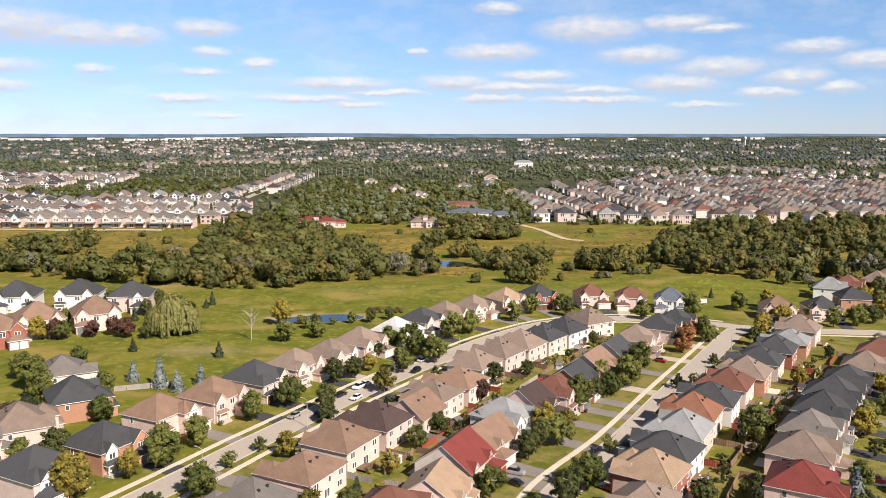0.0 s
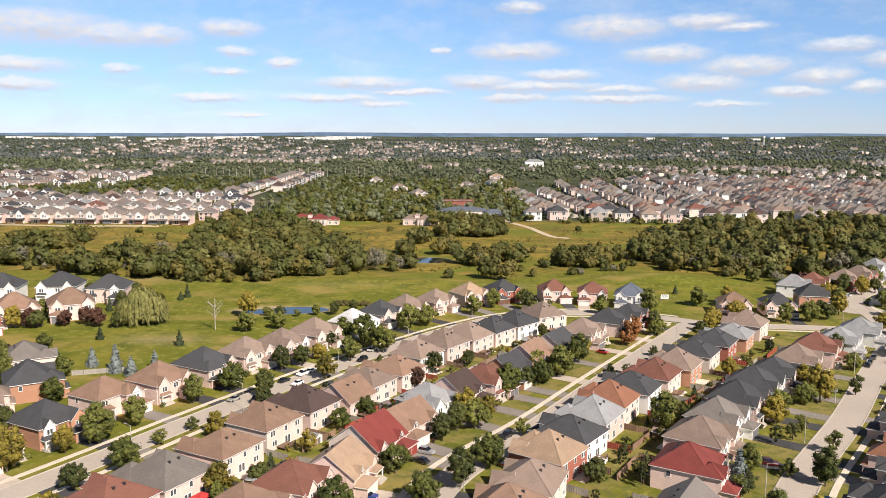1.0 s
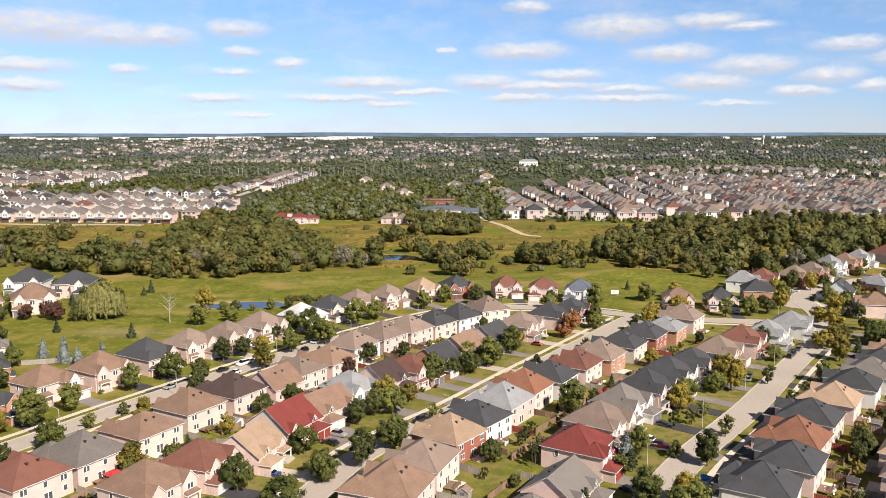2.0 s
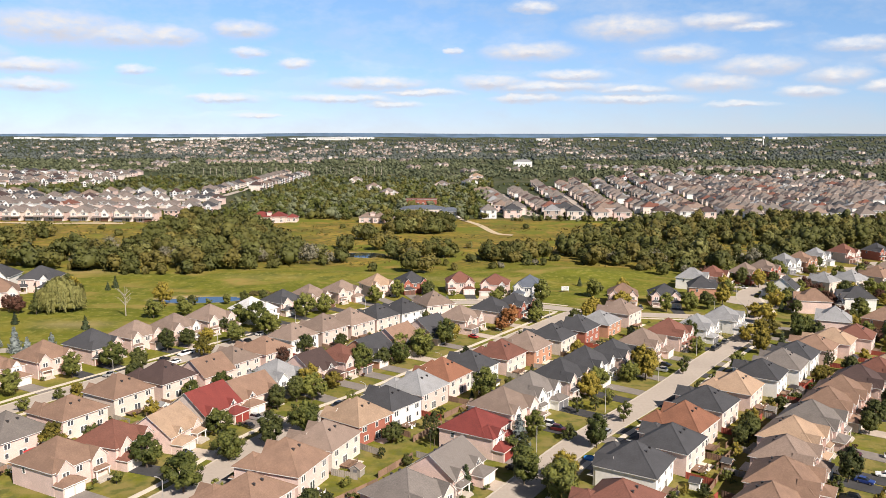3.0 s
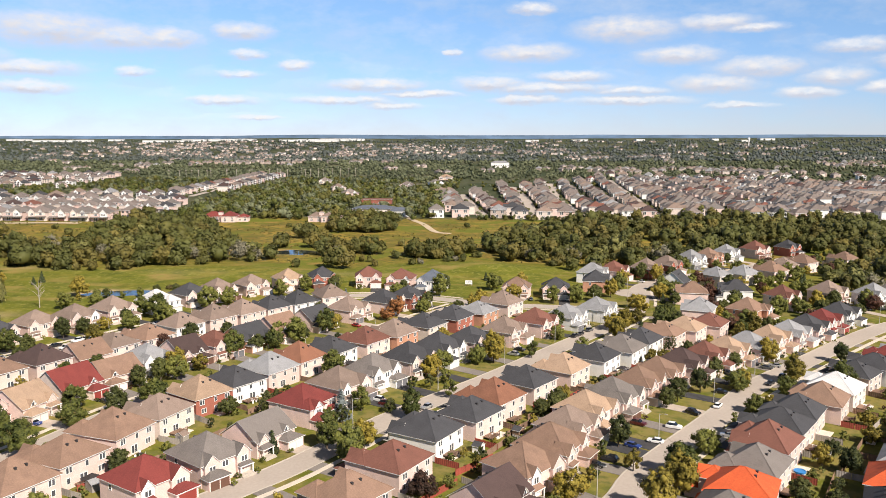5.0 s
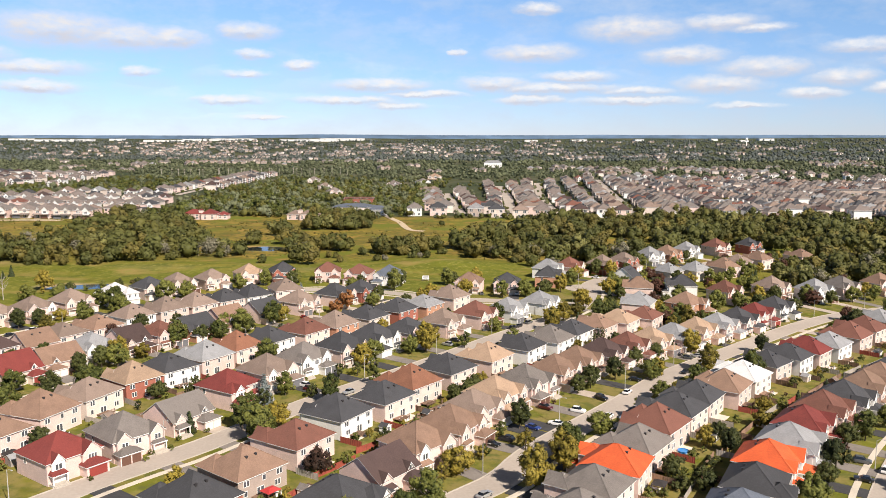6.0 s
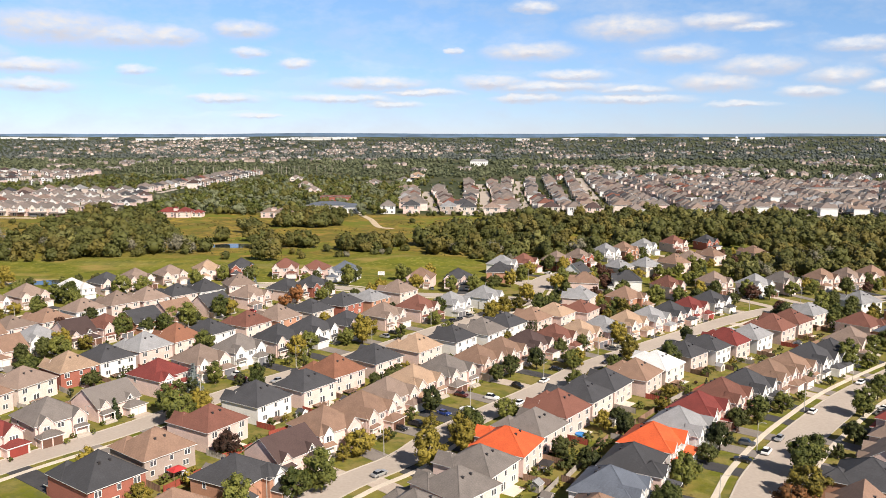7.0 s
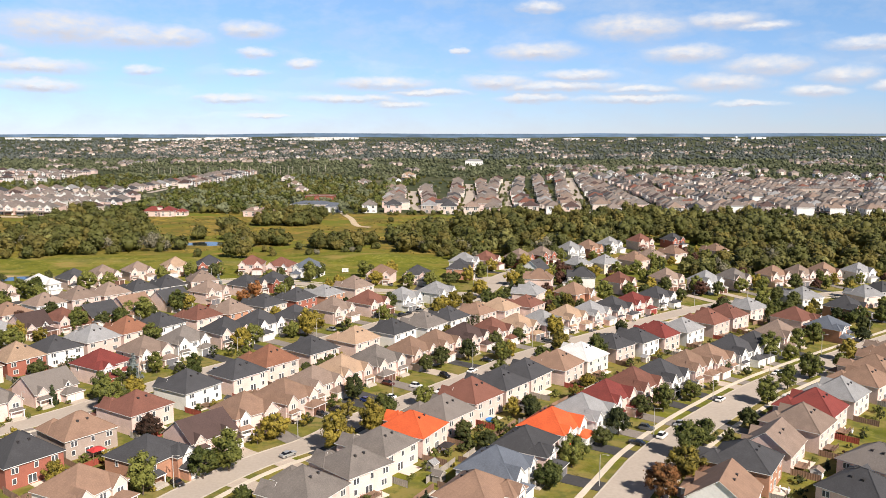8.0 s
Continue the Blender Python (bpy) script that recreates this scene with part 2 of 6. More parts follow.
RED_WOOD = material("red_stained_wood", (0.26, 0.055, 0.035), 0.8, 0.2, 4.0, 0.4)
BARK = material("bark", (0.10, 0.075, 0.055), 0.95, 0.3, 6.0, 1.0)
PALE_BARK = material("dead_wood", (0.34, 0.30, 0.25), 0.95, 0.2, 6.0, 1.0)
POLE = material("lamp_pole_paint", (0.40, 0.38, 0.35), 0.6, 0.1)
TYRE = material("tyre_rubber", (0.02, 0.02, 0.02), 0.8, 0.2)
RIM = material("wheel_rim", (0.4, 0.4, 0.42), 0.35, 0.1, metal=0.8)
CAR_GLASS = material("car_glass", (0.012, 0.014, 0.018), 0.08, 0.2)
LAMP_GLASS = material("lamp_glass", (0.6, 0.6, 0.6), 0.2, 0.1)
TAIL = material("tail_light", (0.3, 0.01, 0.01), 0.3, 0.1)


def paint(name, colour, metal=0.0):
    m = material(name, colour, 0.28, 0.05, 1.0, 0.3, metal)
    m.node_tree.nodes["Principled BSDF"].inputs["Coat Weight"].default_value = 0.6
    return m


PAINTS = {"black": paint("black_paint", (0.012, 0.012, 0.014)), "white": paint("white_paint", (0.78, 0.78, 0.77)), "silver": paint("silver_paint", (0.42, 0.42, 0.42), 0.4), "grey": paint("grey_paint", (0.11, 0.115, 0.12), 0.3), "blue": paint("blue_paint", (0.02, 0.045, 0.20)), "red": paint("red_paint", (0.35, 0.012, 0.012)), "maroon": paint("maroon_paint", (0.07, 0.008, 0.012))}


def leafy(name, colour, second, spread=0.35, island=0.22, grain=0.9, patch=0.16):
    m = material(name, colour, 0.7, spread, grain, patch, second=second, per_object=0.5, per_island=island)
    b = m.node_tree.nodes["Principled BSDF"]
    b.inputs["Specular IOR Level"].default_value = 0.25
    return m


LEAVES = {
    "g": leafy("green_leaves", (0.054, 0.070, 0.013), (0.142, 0.146, 0.030)), "d": leafy("dark_green_leaves", (0.026, 0.037, 0.010), (0.074, 0.080, 0.019)),
    "y": leafy("yellow_green_leaves", (0.105, 0.090, 0.014), (0.26, 0.20, 0.030)), "o": leafy("russet_leaves", (0.11, 0.055, 0.018), (0.25, 0.105, 0.036)),
    "m": leafy("dark_red_leaves", (0.038, 0.022, 0.014), (0.085, 0.038, 0.024)), "C": leafy("conifer_needles", (0.022, 0.034, 0.014), (0.050, 0.064, 0.024)),
    "B": leafy("blue_spruce_needles", (0.12, 0.145, 0.14), (0.24, 0.27, 0.26)), "W": leafy("willow_leaves", (0.085, 0.090, 0.024), (0.19, 0.18, 0.055)),
    "bare": leafy("grey_twigs", (0.115, 0.108, 0.072), (0.195, 0.178, 0.120)),
}
WOODS = leafy("wood_leaves", (0.066, 0.067, 0.015), (0.122, 0.114, 0.026), 0.25, 0.08, 0.12, 0.04)
# leaves lightened in the base colour to stand for distance haze
HAZY_WOODS = leafy("hazy_wood_leaves", (0.062, 0.076, 0.040), (0.130, 0.140, 0.074), 0.3, 0.2, 0.15, 0.012)
# greyer and bluer still: the far plain's haze painted into the leaves
HAZY_PLAIN = leafy("hazy_plain_leaves", (0.072, 0.086, 0.076), (0.112, 0.124, 0.108), 0.25, 0.1, 0.05, 0.004)
WATER = material("pond_water", (0.022, 0.03, 0.035), 0.06, 0.3, 0.3, 0.1)
SAND = material("sandy_path", (0.46, 0.37, 0.25), 0.95, 0.15, 2.0, 0.2)
PATIO = material("patio_stone", (0.60, 0.52, 0.44), 0.9, 0.15, 3.0, 0.4)
PLASTIC = {"white": material("white_plastic", (0.75, 0.75, 0.75), 0.5, 0.05), "blue": material("blue_plastic", (0.03, 0.2, 0.5), 0.4, 0.1), "dark": material("dark_canvas", (0.03, 0.025, 0.025), 0.8, 0.2), "red": material("red_canvas", (0.4, 0.03, 0.03), 0.8, 0.2)}

# ---- helpers for meshes ----


def mesh_of(name, verts, faces, mats, index=None, smooth=False):
    me = bpy.data.meshes.new(name)
    me.from_pydata([tuple(v) for v in verts], [], faces)
    for m in mats:
        me.materials.append(m)
    if index is not None:
        me.polygons.foreach_set("material_index", np.array(index, dtype=np.int32))
    if smooth:
        me.polygons.foreach_set("use_smooth", np.ones(len(me.polygons), dtype=bool))
    me.update()
    return me


class Shape:
    """Collects boxes, prisms and slabs into one mesh."""

    def __init__(self):
        self.v, self.f, self.i = [], [], []

    def face(self, pts, mat=0):
        n = len(self.v)
        self.v += [tuple(p) for p in pts]
        self.f.append(tuple(range(n, n + len(pts))))
        self.i.append(mat)

    def box(self, x0, x1, y0, y1, z0, z1, mat=0):
        n = len(self.v)
        self.v += [(x, y, z) for z in (z0, z1) for y in (y0, y1) for x in (x0, x1)]
        for q in ((0, 2, 3, 1), (4, 5, 7, 6), (0, 1, 5, 4), (2, 6, 7, 3), (0, 4, 6, 2), (1, 3, 7, 5)):
            self.f.append(tuple(n + k for k in q))
            self.i.append(mat)
        return self

    def solid(self, rings, mat=0, caps=True):
        """Stacked rings of equal length, joined into a skin."""
        n, k = len(self.v), len(rings[0])
        for r in rings:
            self.v += [tuple(p) for p in r]
        for a in range(len(rings) - 1):
            for b in range(k):
                self.f.append((n + a * k + b, n + a * k + (b + 1) % k, n + (a + 1) * k + (b + 1) % k, n + (a + 1) * k + b))
                self.i.append(mat)
        if caps:
            self.f.append(tuple(range(n + k - 1, n - 1, -1)))
            self.f.append(tuple(range(n + (len(rings) - 1) * k, n + len(rings) * k)))
            self.i += [mat, mat]
        return self

    def hip(self, x0, x1, y0, y1, z, pitch, along="x", thick=0.15):
        """A hipped roof over a rectangle, shingles (0) over a white edge (1)."""
        w, d = x1 - x0, y1 - y0
        h = min(w, d) / 2 * pitch
        cx, cy = (x0 + x1) / 2, (y0 + y1) / 2
        if w >= d:
            a, b = (x0 + d / 2, cy, z + h), (x1 - d / 2, cy, z + h)
        else:
            a, b = (cx, y0 + w / 2, z + h), (cx, y1 - w / 2, z + h)
        c = [(x0, y0, z), (x1, y0, z), (x1, y1, z), (x0, y1, z)]
        if abs(w - d) < 0.05:
            for k in range(4):
                self.face([c[k], c[(k + 1) % 4], a])
        elif w >= d:
            self.face([c[0], c[1], b, a]), self.face([c[1], c[2], b]), self.face([c[2], c[3], a, b]), self.face([c[3], c[0], a])
        else:
            self.face([c[0], c[1], a]), self.face([c[1], c[2], b, a]), self.face([c[2], c[3], b]), self.face([c[3], c[0], a, b])
        low = [(x, y, zz - thick) for x, y, zz in c]
        for k in range(4):
            self.face([low[k], low[(k + 1) % 4], c[(k + 1) % 4], c[k]], 1)
        self.face(low[::-1], 1)
        # caps along the hips and the ridge
        for k in range(4):
            e = a if (abs(w - d) < 0.05) else (b if ((w >= d and k in (1, 2)) or (w < d and k in (2, 3))) else a)
            p, q = Vector(c[k]), Vector(e)
            n = (q - p).cross(Vector((0, 0, 1))).normalized() * 0.17
            up = Vector((0, 0, 0.07))
            self.face([p - n, p + up, q + up, q - n])
            self.face([p + up, p + n, q + n, q + up])
        self.box(min(a[0], b[0]) - 0.12, max(a[0], b[0]) + 0.12, min(a[1], b[1]) - 0.12, max(a[1], b[1]) + 0.12, z + h - 0.1, z + h + 0.05, 0)
        return z + h

    def gable(self, x0, x1, y0, y1, z, pitch, axis="y", thick=0.13, end=None):
        """A gabled roof whose ridge runs along an axis: two slopes with white verges."""
        def p(u, v, zz):
            return (u, v, zz) if axis == "y" else (v, u, zz)
        a0, a1, l0, l1 = (x0, x1, y0, y1) if axis == "y" else (y0, y1, x0, x1)
        c, h = (a0 + a1) / 2, (a1 - a0) / 2 * pitch
        flip = axis != "y"
        for s, e in ((a0, 1), (a1, -1)):
            q = [p(s, l0, z), p(c, l0, z + h), p(c, l1, z + h), p(s, l1, z)]
            self.face(q if (s == a1) != flip else q[::-1])
            u = [(x, y, zz - thick) for x, y, zz in q]
            self.face(u if (s == a0) != flip else u[::-1], 1)
            for k in (0, 2, 3):
                self.face([q[k], q[(k + 1) % 4], u[(k + 1) % 4], u[k]], 1)
        return z + h

    def mesh(self, name, mats, smooth=False):
        return mesh_of(name, self.v, self.f, mats, self.i, smooth)


def child(name, me, parent, at=(0, 0, 0), turn=0.0, label="", colour=None):
    """Links a mesh as a part under a thing; colour goes to the object's first slot."""
    ob = new(name, me)
    ob.parent = parent
    ob.location = at
    ob.rotation_euler = (0, 0, turn)
    if colour:
        ob.material_slots[0].link = "OBJECT"
        ob.material_slots[0].material = colour
    if label:
        tagged(ob, label)
    return ob


def smoothstep(a, b, v):
    v = min(1.0, max(0.0, (v - a) / (b - a)))
    return v * v * (3 - 2 * v)


# ---- the lie of the land ----
PONDS = [(-57, 359, 18, 7.0, 10), (0, 518, 16, 10.5, -6)]   # x, y, half length, half width, turn


def pond_reach(x, y):
    best = 9.0
    for px, py, a, b, t in PONDS:
        c, s = math.cos(radians(t)), math.sin(radians(t))
        u, v = (x - px) * c + (y - py) * s, -(x - px) * s + (y - py) * c
        wob = 1 + 0.16 * noise.noise((u * 0.09, v * 0.12, px))
        best = min(best, math.hypot(u / a, v / b) / wob)
    return best


def ground_height(x, y, ponds=True):
    t = smoothstep(430, 720, y)
    z = (0.2 - 0.0135 * max(-400, min(700, x))) * (1 - t) + t * (1.6 - 0.007 * max(-400, min(700, x)) * (1 - smoothstep(1000, 1800, y)) + 0.005 * (min(y, 2600) - 750))
    z += 4.6 * math.exp(-((x - 138) / 34) ** 2 - ((y - 452) / 20) ** 2)
    z += 1.8 * math.exp(-((x + 30) / 60) ** 2 - ((y - 432) / 15) ** 2)
    far = max(0.0, (y + 0.04 * abs(x) - 2700) / 2100)
    if far:
        z += 62 * min(far, 1.08) ** 1.3 + 7 * far * noise.noise((x * 0.0011, y * 0.0009, 3.3)) + 3 * far * noise.noise((x * 0.004, y * 0.003, 1.3))
    if y < 60:
        z = 0.2 - 0.0135 * max(-400, min(700, x))
    if 380 < y < 740:
        z += 0.9 * smoothstep(440, 520, y) * noise.noise((x * 0.02, y * 0.02, 0.5)) * (1 - smoothstep(700, 740, y))
    if ponds and y < 560:
        r = pond_reach(x, y)
        z -= 1.3 * (1 - smoothstep(0.75, 1.35, r))
    return z


def land_mesh():
    xs = [-5200, -4300, -3500, -2800, -2200, -1700, -1300, -1000, -780, -600, -470, -390] + list(np.arange(-340, 640.1, 5)) + [690, 780, 900, 1100, 1350, 1700, 2200, 2800, 3500, 4300, 5200]
    ys = [-1500, -900, -500, -250, -100, 0] + list(np.arange(30, 780.1, 5)) + [820, 870, 930, 1000, 1080, 1170, 1270, 1400, 1550, 1720, 1900, 2100, 2300, 2500, 2700, 2900] + list(np.arange(3050, 4951, 100))
    verts, land = [], []
    for y in ys:
        for x in xs:
            if y > 30:
                verts.append((x, y, ground_height(x, y)))
            else:
                verts.append((x, y, 0.2 - 0.0135 * max(-400, min(700, x))))
            n = noise.noise((x * 0.013, y * 0.017, 5.0))
            meadow = smoothstep(440, 478, y + 16 * n - 26 * smoothstep(40, 100, x) * (1 - smoothstep(200, 260, x)) + 14 * (1 - smoothstep(-110, -70, x)))
            yard = (1 - smoothstep(335, 365, y - 0.25 * (x - 100))) * smoothstep(-75, -45, x - 0.5 * (y - 200))
            r = pond_reach(x, y) if y < 560 else 9
            bare = 1 - smoothstep(1.12, 1.5, r)
            for dx, dy, da, db in ((-92, 300, 15, 6), (-40, 420, 30, 5), (60, 430, 26, 6), (-150, 430, 30, 8), (30, 412, 18, 4)):
                bare = max(bare, 0.55 * math.exp(-((x - dx) / da) ** 2 - ((y - dy) / db) ** 2) * (1 + noise.noise((x * 0.08, y * 0.12, 1))))
            far = smoothstep(738, 775, y)
            land.append((meadow, bare if y < 400 else bare * 0.4, far, yard))
    nx = len(xs)
    faces = [(j * nx + i, j * nx + i + 1, (j + 1) * nx + i + 1, (j + 1) * nx + i) for j in range(len(ys) - 1) for i in range(nx - 1)]
    me = mesh_of("ground", verts, faces, [], smooth=True)
    at = me.color_attributes.new("land", "FLOAT_COLOR", "POINT")
    at.data.foreach_set("color", np.array(land, dtype=np.float32).ravel())
    return me


def land_material():
    m = bpy.data.materials.new("grassland")
    m.use_nodes = True
    nt = m.node_tree
    bsdf = nt.nodes["Principled BSDF"]
    bsdf.inputs["Roughness"].default_value = 0.95
    bsdf.inputs["Specular IOR Level"].default_value = 0.1
    geo = nt.nodes.new("ShaderNodeNewGeometry")

    def tex(scale, detail=4, squeeze=None):
        n = nt.nodes.new("ShaderNodeTexNoise")
        n.inputs["Scale"].default_value, n.inputs["Detail"].default_value = scale, detail
        src = geo.outputs["Position"]
        if squeeze:
            v = nt.nodes.new("ShaderNodeVectorMath")
            v.operation = "MULTIPLY"
            v.inputs[1].default_value = squeeze
            nt.links.new(src, v.inputs[0])
            src = v.outputs[0]
        nt.links.new(src, n.inputs["Vector"])
        return n.outputs["Fac"]

    def ramp(fac, lo, hi, a, b):
        r = nt.nodes.new("ShaderNodeMapRange")
        r.inputs[1].default_value, r.inputs[2].default_value = lo, hi
        nt.links.new(fac, r.inputs[0])
        return blend(r.outputs[0], a, b)

    def blend(fac, a, b):
        x = nt.nodes.new("ShaderNodeMix")
        x.data_type = "RGBA"
        nt.links.new(fac, x.inputs[0])
        for k, c in ((6, a), (7, b)):
            if isinstance(c, tuple):
                x.inputs[k].default_value = (*c, 1)
            else:
                nt.links.new(c, x.inputs[k])
        return x.outputs[2]

    green = ramp(tex(0.05), 0.35, 0.65, (0.096, 0.110, 0.012), (0.174, 0.172, 0.022))
    green = ramp(tex(0.022, 5), 0.50, 0.68, green, (0.235, 0.175, 0.036))
    green = ramp(tex(1.5, 3), 0.25, 0.8, green, (0.142, 0.144, 0.019))
    green = ramp(tex(0.10, 6), 0.42, 0.68, green, (0.085, 0.098, 0.014))
    green = ramp(tex(0.035, 6, (0.7, 1.3, 1)), 0.55, 0.66, green, (0.245, 0.185, 0.055))
    green = ramp(tex(0.35, 5), 0.52, 0.70, green, (0.205, 0.195, 0.045))
    gold = ramp(tex(0.03, 6, (0.8, 1.2, 1)), 0.40, 0.60, (0.125, 0.115, 0.020), (0.290, 0.208, 0.040))
    gold = ramp(tex(0.12, 5, (0.8, 1.2, 1)), 0.45, 0.7, gold, (0.15, 0.100, 0.030))
    gold = ramp(tex(0.25, 5), 0.46, 0.64, gold, (0.095, 0.090, 0.022))
    gold = ramp(tex(0.017, 5), 0.50, 0.60, gold, (0.125, 0.135, 0.020))
    gold = ramp(tex(0.06, 5), 0.56, 0.68, gold, (0.25, 0.165, 0.045))
    woodland = ramp(tex(0.006, 5), 0.45, 0.7, (0.042, 0.053, 0.026), (0.125, 0.112, 0.068))
    woodland = ramp(tex(0.03, 5), 0.45, 0.7, woodland, (0.055, 0.066, 0.028))
    at = nt.nodes.new("ShaderNodeVertexColor")
    at.layer_name = "land"
    yard = ramp(tex(0.11, 4), 0.42, 0.6, green, (0.20, 0.165, 0.055))
    yard = ramp(tex(0.3, 3), 0.5, 0.66, yard, (0.11, 0.115, 0.03))
    green = blend(at.outputs["Alpha"], green, yard)
    sp = nt.nodes.new("ShaderNodeSeparateColor")
    nt.links.new(at.outputs["Color"], sp.inputs[0])
    col = blend(sp.outputs[0], green, gold)
    col = blend(sp.outputs[2], col, woodland)
    col = blend(sp.outputs[1], col, (0.34, 0.26, 0.15))
    nt.links.new(col, bsdf.inputs["Base Color"])
    bp = nt.nodes.new("ShaderNodeBump")
    bp.inputs["Strength"].default_value, bp.inputs["Distance"].default_value = 0.6, 0.4
    nt.links.new(tex(1.1, 5), bp.inputs["Height"])
    nt.links.new(bp.outputs[0], bsdf.inputs["Normal"])
    return m


ground = new("ground", land_mesh())
ground.data.materials.append(land_material())
tagged(ground, "green lawns and golden meadow reaching the horizon", "ground", kind="structure")

for px, py, a, b, t in PONDS:
    s = Shape()
    c, sn = math.cos(radians(t)), math.sin(radians(t))
    ring = [(1.25 * a * math.cos(k * math.tau / 40), 1.25 * b * math.sin(k * math.tau / 40)) for k in range(40)]
    level = ground_height(px, py, False) - 0.55
    s.face([(px + u * c - v * sn, py + u * sn + v * c, level) for u, v in ring])
    tagged(new("water", s.mesh("water", [WATER])), "still pond reflecting the blue sky between grassy banks", "pond", kind="structure")

# far hills along the horizon, their blue distance haze put into the base colour
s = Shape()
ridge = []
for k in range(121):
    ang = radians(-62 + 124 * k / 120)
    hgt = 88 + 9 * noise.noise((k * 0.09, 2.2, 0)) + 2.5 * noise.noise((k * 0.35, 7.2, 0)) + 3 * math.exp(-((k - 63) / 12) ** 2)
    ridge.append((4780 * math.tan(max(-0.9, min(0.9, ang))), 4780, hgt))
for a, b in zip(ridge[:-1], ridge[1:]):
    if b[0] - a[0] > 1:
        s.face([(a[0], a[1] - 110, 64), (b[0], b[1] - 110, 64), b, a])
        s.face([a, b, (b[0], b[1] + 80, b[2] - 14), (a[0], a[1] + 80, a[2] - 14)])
HILLS = material("far_hills_haze_blue", (0.080, 0.132, 0.205), 1.0, 0.3, 0.012, 0.003)
tagged(new("backdrop", s.mesh("hills", [HILLS])), "low wooded hills along the horizon, blue with painted haze", "hills", kind="structure")

# ---- streets ----


def smooth_line(pts, step=4.0):
    """A rounded polyline through the points (Catmull-Rom), at even steps."""
    p = [Vector(q).to_2d() for q in pts]
    p = [p[0] * 2 - p[1]] + p + [p[-1] * 2 - p[-2]]
    out = []
    for k in range(1, len(p) - 2):
        a, b, c, d = p[k - 1:k + 3]
        n = max(2, int((c - b).length / step))
        for j in range(n):
            t = j / n
            out.append(0.5 * ((2 * b) + (c - a) * t + (2 * a - 5 * b + 4 * c - d) * t * t + (3 * b - a - 3 * c + d) * t ** 3))
    out.append(p[-2])
    return out


STREETS = {
    "west_street": ([(-110, 95), (-85, 142), (-62, 186), (-51, 208), (-32, 243), (-12, 277), (4, 301), (24, 329), (48, 353), (78, 365), (108, 361), (132, 351)], 8.4),
    "second_street": ([(-20, 75), (12, 138), (26, 177), (49, 212), (74, 255), (102, 302), (121, 334), (132, 351)], 8.0),
    "cross_street": ([(132, 351), (152, 346), (188, 343), (214, 339)], 8.4),
    "third_street": ([(30, 42), (65, 106), (87, 138), (110, 178), (141, 222), (172, 270), (202, 315), (214, 339), (221, 366), (226, 398), (242, 424), (270, 449), (300, 469), (330, 497), (356, 513)], 8.6),
    "fourth_street": ([(120, 30), (150, 97), (168, 122), (179, 143), (209, 185), (230, 216), (256, 245), (308, 301), (340, 328), (376, 348), (420, 368), (470, 385)], 8.6),
    "collector_street": ([(222, 40), (252, 99), (262, 118), (278, 142), (292, 160), (312, 184), (336, 208), (366, 236), (400, 266), (424, 288), (455, 306), (520, 326)], 11.0),
}
LINES = {k: smooth_line(p) for k, (p, w) in STREETS.items()}


def sides(line):
    out = []
    for k, p in enumerate(line):
        t = (line[min(k + 1, len(line) - 1)] - line[max(k - 1, 0)]).normalized()
        out.append((p, t, Vector((t.y, -t.x))))
    return out


def ribbon(name, line, offset, width, lift, mat, label, category, skip=None, drop=0.0):
    s = Shape()
    rows = []
    for p, t, n in sides(line):
        row = []
        for e in (-0.5, 0.5):
            q = p + n * (offset + e * width)
            row.append((q.x, q.y, ground_height(q.x, q.y, False) + lift))
        rows.append(row)
    for k, (a, b) in enumerate(zip(rows[:-1], rows[1:])):
        if skip and skip(line[k]):
            continue
        s.face([a[0], a[1], b[1], b[0]])
        if drop:
            for q, r in ((b[0], a[0]), (a[1], b[1])):
                s.face([q, r, (r[0], r[1], r[2] - drop), (q[0], q[1], q[2] - drop)][::-1])
    ob = new(name, s.mesh(name, [mat]))
    return tagged(ob, label, category, kind="structure")


def near_other(name, reach):
    others = [q for k, l in LINES.items() if k != name for q in l]
    return lambda p: any((p - q).length < reach for q in others)


for k, (name, (pts, width)) in enumerate(STREETS.items()):
    line = LINES[name]
    ribbon("road", line, 0, width, 0.07 + 0.004 * k, ASPHALT, "sun-bleached grey asphalt residential street", "road")
    for side in (-1, 1):
        cut = near_other(name, 8)
        ribbon("kerb", line, side * (width / 2 + 0.15), 0.34, 0.2 + 0.002 * k, CONCRETE, "pale concrete kerb along the street", "kerb", cut, 0.2)
        if side == 1 or name in ("collector_street", "second_street", "west_street"):
            if name == "second_street" and side == 1:
                continue
            ribbon("pavement", line, side * (width / 2 + 3.4), 1.6, 0.16 + 0.002 * k, SIDEWALK, "pale concrete sidewalk beside a grass verge", "sidewalk", near_other(name, 12), 0.15)
# the turning circle where the third street bends
for cx, cy, r in ((222, 385, 12), (356, 514, 12)):
    s = Shape()
    s.face([(cx + r * math.cos(k * math.tau / 32), cy + r * math.sin(k * math.tau / 32), ground_height(cx + r * math.cos(k * math.tau / 32), cy + r * math.sin(k * math.tau / 32)) + 0.13) for k in range(32)])
    tagged(new("road", s.mesh("turning_circle", [ASPHALT])), "round asphalt turning circle at the street's bend", "road", kind="structure")
ribbon("path", smooth_line([(60, 772), (70, 742), (84, 700), (98, 650), (112, 640)]), 0, 6, 0.3, SAND, "sandy footpath crossing the golden meadow", "path")
ribbon("path", smooth_line([(-420, 680), (-330, 676), (-236, 680)]), 0, 10, 0.3, SAND, "bare earth strip beside the far houses", "path")


